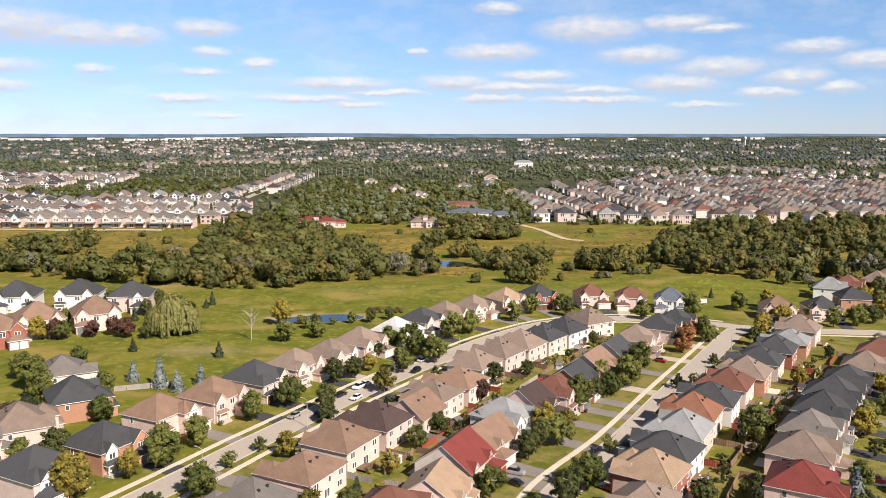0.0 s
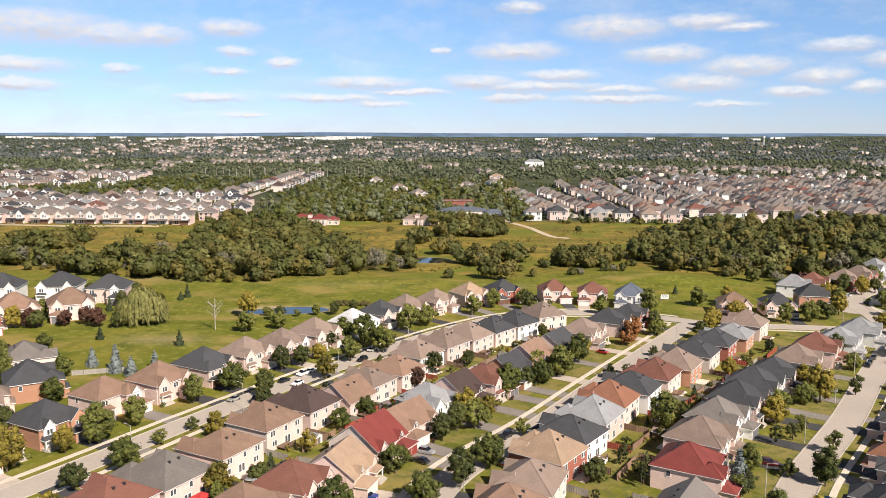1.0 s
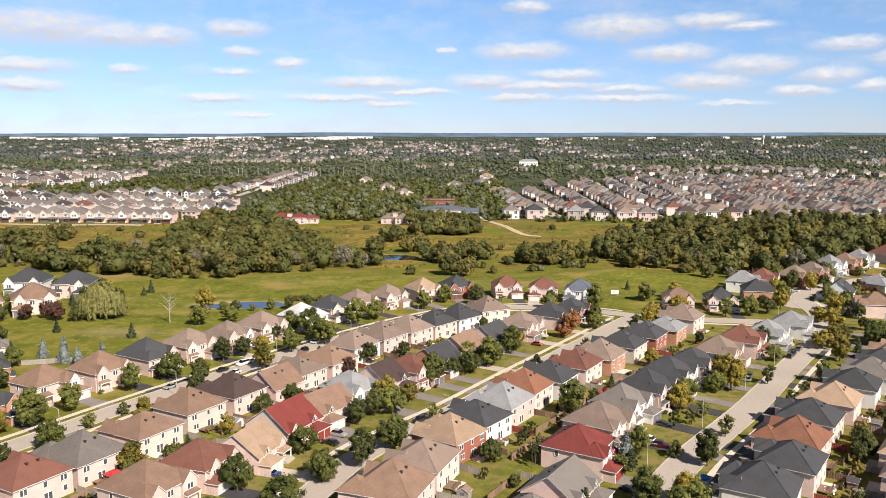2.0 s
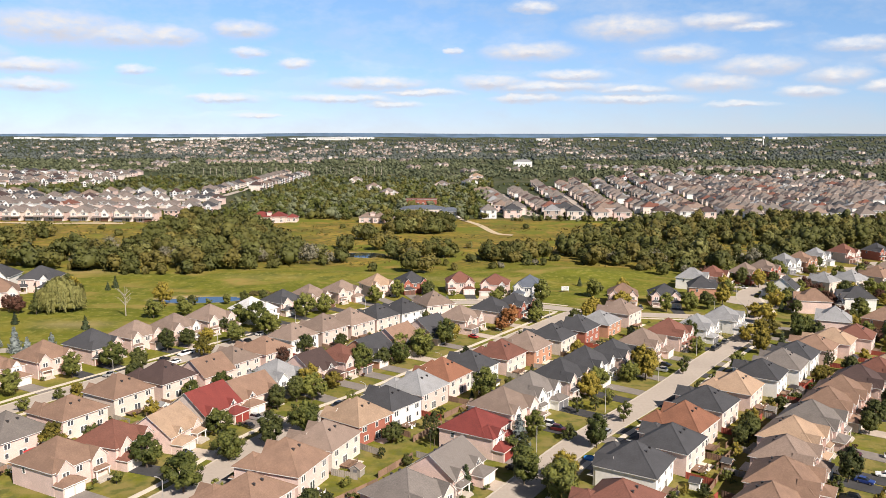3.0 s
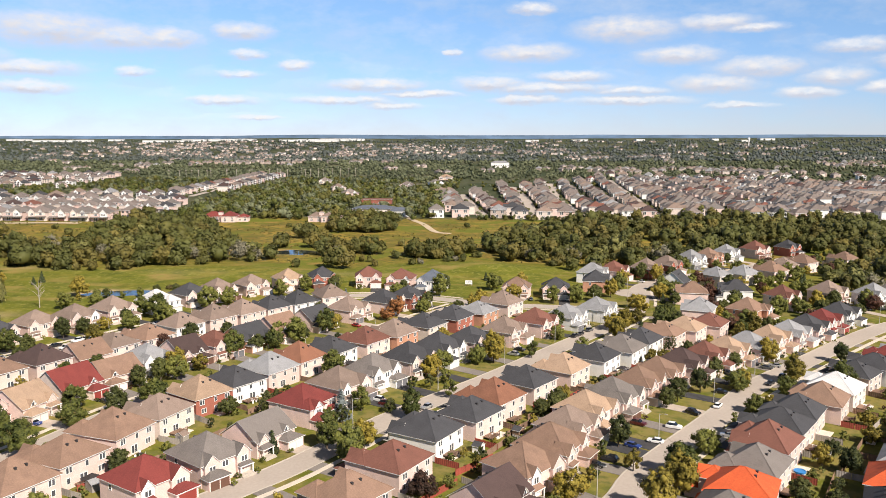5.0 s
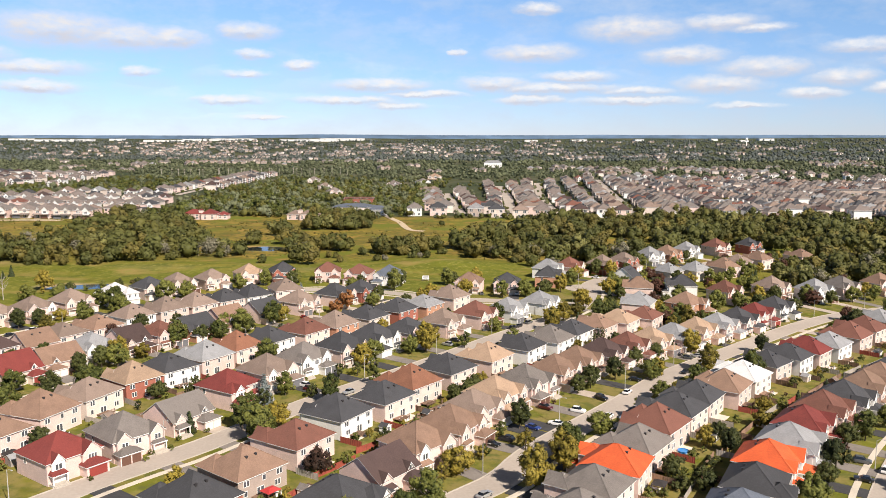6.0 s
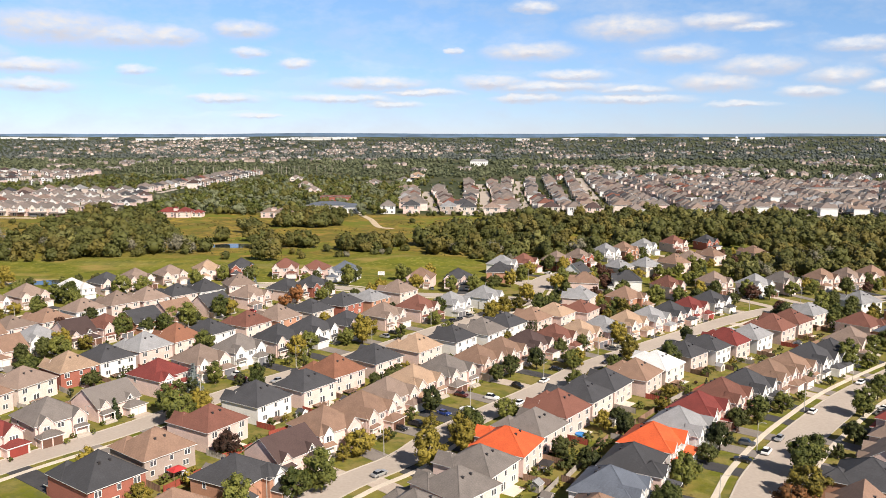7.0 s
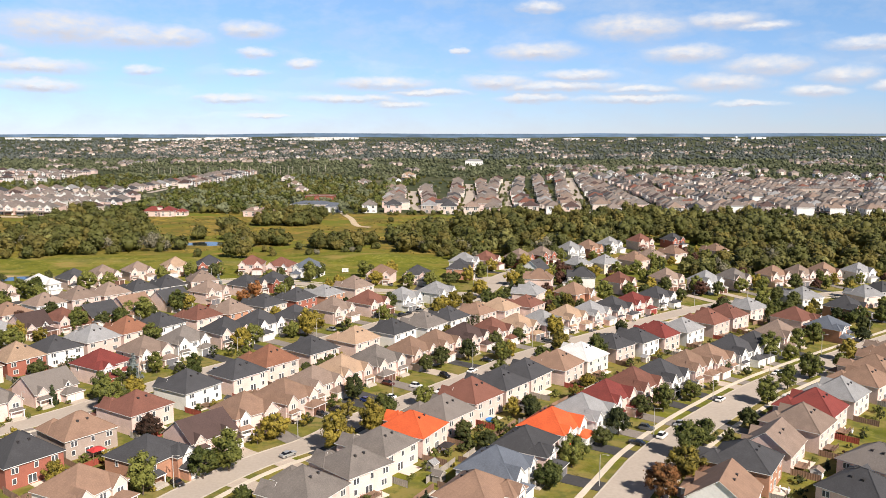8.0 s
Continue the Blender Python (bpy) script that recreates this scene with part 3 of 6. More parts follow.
def nearest_street(x, y, names=None):
    p = Vector((x, y))
    best = None
    for name in names or LINES:
        for q, t, n in sides(LINES[name]):
            d = (q - p).length
            if best is None or d < best[0]:
                best = (d, q, t, name)
    return best


# ---- houses ----
def welded(me):
    b = bmesh.new()
    b.from_mesh(me)
    bmesh.ops.remove_doubles(b, verts=b.verts, dist=0.0005)
    b.to_mesh(me)
    b.free()
    return me


def window_mesh(w, h, bars):
    """A white frame with recessed panes, one connected piece."""
    s = Shape()
    f, out, back = 0.10, -0.09, -0.02
    xs = [-w / 2 + w * k / bars for k in range(bars + 1)]
    for a, b in zip(xs[:-1], xs[1:]):
        o = [(a, out, 0), (b, out, 0), (b, out, h), (a, out, h)]
        n = [(a + f, out, f), (b - f, out, f), (b - f, out, h - f), (a + f, out, h - f)]
        r = [(x, back, z) for x, y, z in n]
        for k in range(4):
            s.face([o[k], o[(k + 1) % 4], n[(k + 1) % 4], n[k]])
            s.face([n[k], n[(k + 1) % 4], r[(k + 1) % 4], r[k]])
        s.face(r, 1)
        s.face([(a, out, 0), (a, 0.05, 0), (b, 0.05, 0), (b, out, 0)])
        s.face([(a, out, h), (b, out, h), (b, 0.05, h), (a, 0.05, h)])
    s.face([(xs[0], out, 0), (xs[0], out, h), (xs[0], 0.05, h), (xs[0], 0.05, 0)])
    s.face([(xs[-1], out, 0), (xs[-1], 0.05, 0), (xs[-1], 0.05, h), (xs[-1], out, h)])
    return welded(s.mesh("window", [TRIM, GLASS]))


WIN = {"s": window_mesh(1.1, 1.45, 1), "m": window_mesh(1.8, 1.5, 2), "l": window_mesh(2.4, 1.5, 3), "d": window_mesh(2.2, 2.1, 2), "t": window_mesh(1.1, 1.9, 2)}


def garage_mesh(w):
    """A sectional door: one skin with grooves between its sections."""
    prof = [(0.03, 0.0)]
    for k in range(4):
        z = k * 0.55
        prof += [(-0.06, z), (-0.08, z + 0.06), (-0.08, z + 0.47), (-0.06, z + 0.53)]
    prof += [(-0.06, 2.2), (0.03, 2.2)]
    return Shape().solid([[(x, y, z) for y, z in prof] for x in (-w / 2, w / 2)]).mesh("garage_door", [DOORS[0]])


GARAGE = {4.8: garage_mesh(4.8), 2.5: garage_mesh(2.5)}
DOOR = Shape().box(-0.5, 0.5, -0.05, 0.03, 0, 2.1).box(-0.32, 0.32, -0.08, -0.05, 0.2, 0.9).box(-0.32, 0.32, -0.08, -0.05, 1.1, 1.9).mesh("door", [DOORS[1]])
VENT_MESH = Shape().box(-0.26, 0.26, -0.26, 0.26, -0.25, 0.26).box(-0.32, 0.32, -0.32, 0.32, 0.26, 0.34).mesh("roof_vent", [VENT])
COLUMN = Shape().box(-0.13, 0.13, -0.13, 0.13, 0, 2.5).box(-0.19, 0.19, -0.19, 0.19, 0, 0.3).box(-0.19, 0.19, -0.19, 0.19, 2.3, 2.5).mesh("column", [TRIM])
DECK = Shape().box(-2.2, 2.2, 0, 3.0, 0.55, 0.7)
for dx in (-2.1, 0, 2.1):
    DECK.box(dx - 0.06, dx + 0.06, 2.85, 2.97, -0.5, 1.6)
DECK.box(-2.2, 2.2, 2.86, 2.94, 1.5, 1.6)
for k in range(18):
    DECK.box(-2.1 + k * 0.247 - 0.03, -2.1 + k * 0.247 + 0.03, 2.88, 2.92, 0.7, 1.5)
DECK = DECK.mesh("deck", [WOOD])

PROTO = {}


def house_plan(kind, w, d, mirror):
    """Meshes and places of a house's parts. The front looks to -y; the ground is z = 0."""
    key = (kind, w, d, mirror)
    if key in PROTO:
        return PROTO[key]
    mx = -1 if mirror else 1
    low = kind == 1
    eave = 4.3 if low else 5.5
    pitch = (0.62, 0.68, 0.66, 0.60, 0.70)[kind]
    parts = []
    x0, x1, y0, y1 = -w / 2, w / 2, -d / 2, d / 2

    # where the garage and the entrance stand
    gx = mx * (w / 2 - 3.1)
    ex = -mx * (w / 2 - 2.3)
    body = Shape()
    body.box(x0, x1, y0, y1, -1.2, eave)
    roof = Shape()
    o = 0.5
    if low:
        top = roof.gable(x0 - o, x1 + o, y0 - o, y1 + o, eave, pitch, "x", end=True)
        for sx in (x0, x1):
            tri = [(sx, y0, eave), (sx, y1, eave), (sx, 0, eave + d / 2 * pitch)]
            body.face(tri if sx > 0 else tri[::-1])
    else:
        top = roof.hip(x0 - o, x1 + o, y0 - o, y1 + o, eave, pitch)
    # a wing that steps forward, with a hip of its own
    if kind in (3, 4):
        fx0, fx1 = (x0, x0 + w * 0.46) if mirror else (x1 - w * 0.46, x1)
        body.box(fx0, fx1, y0 - 2.4, y0, -1.2, eave)
        roof.hip(fx0 - o, fx1 + o, y0 - 2.4 - o, y0 + w * 0.3, eave + 0.012, pitch)
    parts.append(("wall", body.mesh("wall", [WALLS["p"]]), (0, 0, 0), 0, "wall"))
    parts.append(("roof", roof.mesh("roof", [ROOFS["B"], TRIM]), (0, 0, 0), 0, "roof"))
    front = y0 - (2.4 if kind in (3, 4) else 0)

    def add_gable(cx, gw, out, y_face, steep=0.95, base=eave, trim=False):
        """A gabled bay on the front: its walls, its roof and the window in it."""
        s = Shape()
        yf = y_face - out
        rise = gw / 2 * steep
        if out > 0.05:
            s.box(cx - gw / 2, cx + gw / 2, yf, y_face + 0.3, -0.6 if base == eave else base - 1.5, base)
        s.face([(cx - gw / 2, yf - 0.003, base), (cx + gw / 2, yf - 0.003, base), (cx, yf - 0.003, base + rise)])
        parts.append(("gable_wall", s.mesh("gable_wall", [WALLS["w"] if trim else WALLS["p"]]), (0, 0, 0), 0, None if trim else "wall"))
        r = Shape()
        back = y_face + rise / pitch + 0.4
        r.gable(cx - gw / 2 - 0.35, cx + gw / 2 + 0.35, yf - 0.35, back, base - 0.33 * steep + 0.06, steep, "y")
        parts.append(("gable_roof", r.mesh("gable_roof", [ROOFS["B"], TRIM]), (0, 0, 0), 0, "roof"))

    # garage
    gd = 3.2 if kind != 4 else 1.2
    gw = 6.0
    gy = (front if kind in (3, 4) else y0)
    g = Shape().box(gx - gw / 2, gx + gw / 2, gy - gd, gy, -1.0, 2.75)
    parts.append(("garage", g.mesh("garage", [WALLS["p"]]), (0, 0, 0), 0, "wall"))
    r = Shape()
    ya, yb, za, zb = gy - gd - 0.45, gy - 0.02, 2.75, 2.75 + (gd + 0.4) * 0.45
    xa, xb, inn = gx - gw / 2 - 0.4, gx + gw / 2 + 0.4, (gd + 0.4) * 0.9
    r.face([(xa, ya, za), (xb, ya, za), (xb - inn, yb, zb), (xa + inn, yb, zb)])
    r.face([(xb, ya, za), (xb, yb, za), (xb - inn, yb, zb)])
    r.face([(xa, yb, za), (xa, ya, za), (xa + inn, yb, zb)])
    for a, b in (((xa, ya), (xb, ya)), ((xb, ya), (xb, yb)), ((xa, yb), (xa, ya))):
        r.face([(*a, za - 0.2), (*b, za - 0.2), (*b, za), (*a, za)], 1)
    r.face([(xa, ya, za - 0.2), (xa, yb, za - 0.2), (xb, yb, za - 0.2), (xb, ya, za - 0.2)], 1)
    parts.append(("garage_roof", r.mesh("garage_roof", [ROOFS["B"], TRIM]), (0, 0, 0), 0, "roof"))
    if kind in (0, 3):
        parts.append(("garage_door", GARAGE[4.8], (gx, gy - gd - 0.01, 0), 0, "door"))
    else:
        for sx in (-1.42, 1.42):
            parts.append(("garage_door", GARAGE[2.5], (gx + sx, gy - gd - 0.01, 0), 0, "door"))
    # entrance porch
    p = Shape()
    p.face([(ex - 2.1, y0 - 2.1, 2.75), (ex + 2.1, y0 - 2.1, 2.75), (ex + 1.5, y0 - 0.02, 3.7), (ex - 1.5, y0 - 0.02, 3.7)])
    p.face([(ex + 2.1, y0 - 2.1, 2.75), (ex + 2.1, y0 - 0.02, 2.75), (ex + 1.5, y0 - 0.02, 3.7)])
    p.face([(ex - 2.1, y0 - 0.02, 2.75), (ex - 2.1, y0 - 2.1, 2.75), (ex - 1.5, y0 - 0.02, 3.7)])
    p.box(ex - 2.1, ex + 2.1, y0 - 2.1, y0 - 0.02, 2.5, 2.745, 1)
    parts.append(("porch_roof", p.mesh("porch_roof", [ROOFS["B"], TRIM]), (0, 0, 0), 0, "roof"))
    parts.append(("porch_floor", Shape().solid([[(x, y0 - 3.0, -0.4), (x, y0 - 3.0, 0.16), (x, y0 - 2.7, 0.16), (x, y0 - 2.7, 0.33), (x, y0 - 2.4, 0.33), (x, y0 - 2.4, 0.5), (x, y0, 0.5), (x, y0, -0.8)] for x in (ex - 1.95, ex + 1.95)]).mesh("porch_floor", [CONCRETE]), (0, 0, 0), 0, None))
    for sx in (-1.8, 1.8):
        parts.append(("column", COLUMN, (ex + sx, y0 - 1.8, 0.0), 0, None))
    parts.append(("door", DOOR, (ex - mx * 0.6, y0 - 0.02, 0.5), 0, None))
    # gables and windows of the front
    if kind == 0:
        add_gable(gx, 5.0, 0.9, y0)
        add_gable(ex + mx * 0.4, 3.4, 0.5, y0, 1.1, eave, True)
        parts.append(("window", WIN["l"], (gx, y0 - 0.92, 3.45), 0, None))
        parts.append(("window", WIN["m"], (ex + mx * 0.4, y0 - 0.52, 3.5), 0, None))
    elif kind == 1:
        add_gable(gx - mx * 0.5, 3.0, 0.0, y0 - 0.2, 1.25, eave, True)
        add_gable(ex, 3.6, 0.4, y0, 1.1, eave)
        parts.append(("window", WIN["s"], (gx - mx * 0.5, y0 - 0.22, 4.1), 0, None))
        parts.append(("window", WIN["l"], (ex + mx * 2.2, y0 - 0.02, 1.1), 0, None))
    elif kind == 2:
        add_gable(gx + mx * 0.3, 4.2, 0.8, y0, 1.05)
        add_gable(ex, 4.2, 0.8, y0, 1.05)
        parts.append(("window", WIN["m"], (gx + mx * 0.3, y0 - 0.82, 3.45), 0, None))
        parts.append(("window", WIN["m"], (ex, y0 - 0.82, 3.45), 0, None))
        parts.append(("window", WIN["m"], (gx - mx * 3.9, y0 - 0.02, 3.45), 0, None))
    elif kind == 3:
        add_gable((fx0 + fx1) / 2, 3.8, 0.35, front, 1.0, eave, True)
        parts.append(("window", WIN["m"], (fx0 + w * 0.23, front - 0.38, 3.45), 0, None))
        parts.append(("window", WIN["m"], (ex, y0 - 0.02, 3.5), 0, None))
    else:
        add_gable(ex + mx * 0.2, 4.6, 0.6, y0, 1.0)
        parts.append(("window", WIN["l"], (ex + mx * 0.2, y0 - 0.62, 3.45), 0, None))
        parts.append(("window", WIN["s"], (fx0 + w * 0.12, front - 0.02, 3.45), 0, None))
        parts.append(("window", WIN["s"], (fx0 + w * 0.34, front - 0.02, 3.45), 0, None))
    # back and sides
    up = 1.2 if low else 3.5
    xs = (-0.34, -0.02, 0.34) if not low else (-0.34, 0.34)
    for k, fx in enumerate(xs):
        parts.append(("window", WIN["ms"[k % 2]], (fx * w, y1 + 0.02, up), math.pi, None))
    parts.append(("patio_door", WIN["d"], (mx * 0.06 * w, y1 + 0.02, 0.25), math.pi, None))
    if not low:
        parts.append(("window", WIN["m"], (-mx * 0.3 * w, y1 + 0.02, 0.95), math.pi, None))
        parts.append(("window", WIN["s"], (mx * 0.36 * w, y1 + 0.02, 1.1), math.pi, None))
    parts.append(("window", WIN["s"], (x0 - 0.02, d * 0.2, up), -math.pi / 2, None))
    # roof fittings
    slope_y = y1 * 0.32
    if not low:
        for k in (-1, 1):
            parts.append(("roof_vent", VENT_MESH, (k * 1.35 + 0.3 * mx, slope_y + 0.6, min(top, eave + (y1 + o - slope_y - 0.6) * pitch) + 0.02), 0, None))
    else:
        for k in (-1, 1):
            parts.append(("roof_vent", VENT_MESH, (k * 1.6, slope_y, eave + (y1 + o - slope_y) * pitch), 0, None))
    PROTO[key] = parts
    return parts


def house(x, y, way, roof, wall, kind, w, d, mirror, door=0, note="", stretch=1.0, deck=False, spread=1.0, turned=False):
    """way: the angle (radians) about z that turns the front, -y, to the street."""
    base = new("house")
    base.location, base.rotation_euler = (x, y, ground_height(x, y, False)), (0, 0, way)
    base.scale = (spread, spread, stretch)
    for name, me, at, turn, role in house_plan(kind, w, d, mirror):
        colour = {"wall": WALLS[wall], "roof": ROOFS[roof], "door": DOORS[door]}.get(role)
        if turned and (name in ("column", "porch_floor") or (name == "window" and at[1] < -d / 2)):
            continue
        if not turned and name == "window" and at[1] > d / 2 and abs(at[0]) < 0.33 * w:
            continue
        child(name, me, base, at, turn, "", colour)
    if deck:
        child("deck", DECK, base, (0.1 * w, d / 2, 0), 0, "brown wooden deck")
    forms = ("gabled", "steep-gabled", "twin-gabled", "two-storey", "hip-roofed")
    tagged(base, f"{forms[kind]} {WALL_WORDS[wall]} house with {ROOF_WORDS[roof]} shingle roof{note}", "house", "houses of the estate")
    return base


FAR_KINDS = {}


def far_plan(kind, w=11.5, d=12.0):
    if kind in FAR_KINDS:
        return FAR_KINDS[kind]
    eave, pitch = 5.6, 0.6
    body, roof = Shape(), Shape()
    body.box(-w / 2, w / 2, -d / 2, d / 2, -2, eave)
    roof.hip(-w / 2 - .5, w / 2 + .5, -d / 2 - .5, d / 2 + .5, eave, pitch)
    side = (-1, 1)[kind % 2]
    gx = side * w * 0.24
    g, gr = Shape(), Shape()
    gw = 4.4
    g.box(gx - gw / 2, gx + gw / 2, -d / 2 - 1.0, -d / 2 + 0.3, -1, eave)
    g.face([(gx - gw / 2, -d / 2 - 1.003, eave), (gx + gw / 2, -d / 2 - 1.003, eave), (gx, -d / 2 - 1.003, eave + 2.2)])
    gr.gable(gx - gw / 2 - .35, gx + gw / 2 + .35, -d / 2 - 1.4, -d / 2 + 4, eave - .3, 1.0, "y")
    small, skirt = Shape(), Shape()
    small.gable(-gx - 1.9, -gx + 1.9, -d / 2 - 0.5, -d / 2 + 2.6, eave - .2, 1.1, "y")
    small.face([(-gx - 1.6, -d / 2 - 0.1, eave - 0.2), (-gx + 1.6, -d / 2 - 0.1, eave - 0.2), (-gx, -d / 2 - 0.1, eave + 1.5)], 1)
    skirt.solid([[(x, -d / 2 - 2.3, 2.6), (x, -d / 2 - 0.05, 3.3), (x, -d / 2 - 0.05, 2.5), (x, -d / 2 - 2.3, 2.45)] for x in (-w / 2 - 0.2, w / 2 + 0.2)])
    parts = [("wall", body.mesh("wall", [WALLS["p"]]), (0, 0, 0), 0, "wall"), ("roof", roof.mesh("roof", [ROOFS["B"], TRIM]), (0, 0, 0), 0, "roof"), ("gable_wall", g.mesh("gable_wall", [WALLS["w"]]), (0, 0, 0), 0, "wall" if kind == 0 else None), ("gable_roof", gr.mesh("gable_roof", [ROOFS["B"], TRIM]), (0, 0, 0), 0, "roof"),
             ("gable_roof", small.mesh("gable_roof", [ROOFS["B"], TRIM]), (0, 0, 0), 0, "roof"), ("porch_roof", skirt.mesh("porch_roof", [ROOFS["B"]]), (0, 0, 0), 0, "roof"),
             ("window", WIN["l"], (gx, -d / 2 - 1.02, 3.6), 0, None), ("window", WIN["l"], (-gx, -d / 2 - 0.02, 3.6), 0, None), ("garage_door", GARAGE[4.8], (gx * 0.9, -d / 2 - 1.03, 0), 0, "door"), ("window", WIN["d"], (-gx, -d / 2 - 0.02, 0.3), 0, None)]
    for wx, wz, me in ((-0.27, 3.3, "d"), (0.25, 3.3, "d"), (0.08, 0.3, "d"), (-0.3, 0.6, "m")):
        parts.append(("window", WIN[me], (wx * w, d / 2 + 0.02, wz), math.pi, None))
    FAR_KINDS[kind] = parts
    return parts


def far_house(x, y, deg, roof, wall, kind, size=1.0, note="across the valley", tall=1.5, plain=False):
    base = new("house")
    base.location, base.rotation_euler, base.scale = (x, y, ground_height(x, y)), (0, 0, radians(deg)), (size, size, tall)
    for name, me, at, turn, role in (far_plan(kind)[:7] if plain else far_plan(kind)):
        child(name, me, base, at, turn, "", {"wall": WALLS[wall], "roof": ROOFS[roof], "door": DOORS[(3, 1)[kind]]}.get(role))
    tagged(base, f"{WALL_WORDS[wall]} house with {ROOF_WORDS[roof]} roof {note}", "house", "houses across the valley")

ROW_A = [(-94, 178, "Dp3"), (-85, 195, "Do0"), (-79, 217, "Bp3"), (-68, 232, "Bp2n"), (-60, 251, "Dp4"), (-50, 266, "Kp2"), (-40, 280, "Kp0"), (-31, 297, "Kp2"), (-19, 317, "Ww4"), (-9, 335, "Dp0"), (1, 348, "Kp2"), (14, 364, "Kp2"), (30, 381, "Tp2"), (47, 392, "Dr2"), (73, 394, "RBp2"), (92, 391, "RBp0"), (110, 386, "BLw2"), (156, 371, "Bp2"), (177, 372, "Dp2")]
ROW_B = [(-58, 133, "Gp3"), (-47, 148, "RBp3"), (-40, 162, "Gp4"), (-32, 179, "Bp3"), (-26, 197, "Bc0"), (-18, 212, "Mp4"), (-8, 223, "Bp1"), (-3, 236, "Kp3"), (5, 249, "Bp3"), (11, 268, "Kw3"), (20, 283, "Kp2"), (29, 296, "Kp4"), (39, 308, "Dp4"), (49, 320, "Dw4"), (62, 336, "Kp2")]
ROW_C = [(-18, 146, "Bp2"), (-11, 160, "RBp2"), (-2, 171, "Tp1"), (3, 189, "Rc1"), (11, 204, "Bp1"), (17, 219, "Lw2"), (25, 231, "Mp1"), (34, 241, "RBp2"), (42, 256, "Do1"), (51, 271, "Bp1"), (62, 290, "Dp1"), (75, 308, "Kp2"), (89, 328, "Dp2"), (100, 341, "Dr2")]
ROW_D = [(29, 113, "Bp4"), (33, 129, "Bp3"), (37, 147, "Bp4"), (43, 163, "Kc0"), (49, 181, "Tr4"), (56, 194, "Dw3"), (64, 208, "Lp4"), (71, 222, "Op4"), (80, 234, "Dw3"), (91, 250, "RBp4"), (101, 262, "Ko4"), (112, 279, "Dc3"), (124, 294, "Dr4"), (135, 308, "Lo3"), (147, 327, "Kp2")]
ROW_E = [(57, 119, "Rp0"), (67, 134, "Gp2"), (75, 152, "Gp1n"), (82, 176, "Rp3m"), (90, 194, "Kp0n"), (99, 210, "Gw2n"), (110, 226, "Dp2"), (120, 241, "Dw2"), (132, 256, "Dp0"), (146, 272, "Kp2"), (160, 289, "RBp2"), (175, 303, "Lw2"), (191, 320, "Lw2")]
ROW_F = [(100, 95, "Dr4"), (106, 113, "Bt4"), (114, 132, "RBp3"), (121, 154, "Dw4"), (133, 168, "Dp3"), (140, 183, "Op4"), (151, 201, "Dp3"), (165, 218, "Tp4"), (178, 233, "Dw3"), (190, 247, "Gw2"), (200, 260, "Dw0"), (212, 273, "Bp3"), (223, 283, "Tp3"), (236, 292, "RBp3")]
ROW_G = [(124, 78, "Bc2"), (131, 99, "Do3"), (138, 117, "Mp1"), (146, 132, "Bp0"), (154, 147, "Bp2"), (160, 162, "Kp2"), (167, 176, "Tp2"), (177, 189, "Gp2"), (188, 204, "Bp2"), (197, 216, "Bp2"), (208, 228, "Mp2"), (219, 238, "RBp2"), (230, 248, "Tp2"), (241, 257, "Lp2"), (253, 268, "Tp2"), (265, 279, "Lp2"), (277, 291, "Dp2"), (289, 304, "Rp0"), (304, 321, "Dw0")]
ROW_H = [(175, 80, "Gp4"), (184, 95, "Gp3"), (189, 109, "Gp3"), (196, 122, "OOp3"), (204, 136, "Gp4"), (212, 151, "RBp4"), (221, 166, "Dp3"), (230, 178, "Dp4"), (242, 190, "Bp4"), (252, 203, "Wc3"), (266, 220, "Dp3"), (277, 229, "Dw3"), (287, 238, "Rp4"), (300, 249, "Lw3"), (315, 265, "RBp4"), (327, 278, "RBp3"), (343, 298, "Lp3")]
ROW_I = [(214, 82, "Bp3"), (219, 98, "BLw0"), (227, 113, "Dp3"), (235, 128, "OOw0"), (245, 141, "Lw2"), (254, 155, "Rp0"), (265, 169, "RBp2"), (276, 180, "Dw2"), (288, 193, "Bp2"), (299, 205, "Bp2"), (311, 216, "Dw2"), (323, 227, "Dw2"), (338, 244, "Kp2"), (357, 276, "RBp3"), (366, 262, "BLo3"), (380, 327, "Lw2"), (392, 305, "Do2"), (415, 335, "Lp2"), (432, 352, "Dp3")]
ROW_J = [(272, 89, "Bw1"), (282, 106, "Do3"), (294, 121, "Kp1"), (307, 135, "Kp4"), (316, 149, "Rp4"), (330, 164, "Lp4"), (345, 180, "Bp4"), (355, 195, "Bp3"), (366, 211, "Bp4"), (377, 224, "Kp3")]
ROW_U = [(203, 419, "Lw2"), (217, 428, "RBp2"), (239, 440, "Kr2"), (255, 455, "Kr2"), (201, 392, "Do2"), (247, 400, "Dw1"), (247, 362, "Bp2"), (239, 319, "Lp2"), (262, 322, "Bo3"), (272, 371, "Dw2"), (275, 417, "Lc3"), (293, 424, "Lc3"), (314, 438, "Bp2"), (291, 357, "RBp2"), (277, 482, "Lw2"), (291, 492, "Bo2"), (309, 512, "Lw2"), (329, 459, "Kp3"), (347, 474, "Bp2"), (381, 490, "Bp3"), (320, 371, "Kp2"), (335, 530, "RBp2"), (362, 540, "Dr2"), (341, 366, "Lw2"), (360, 378, "Gp2"), (387, 391, "Bp2"), (404, 397, "Kp2"), (422, 405, "Bp2"), (445, 410, "Lw0")]
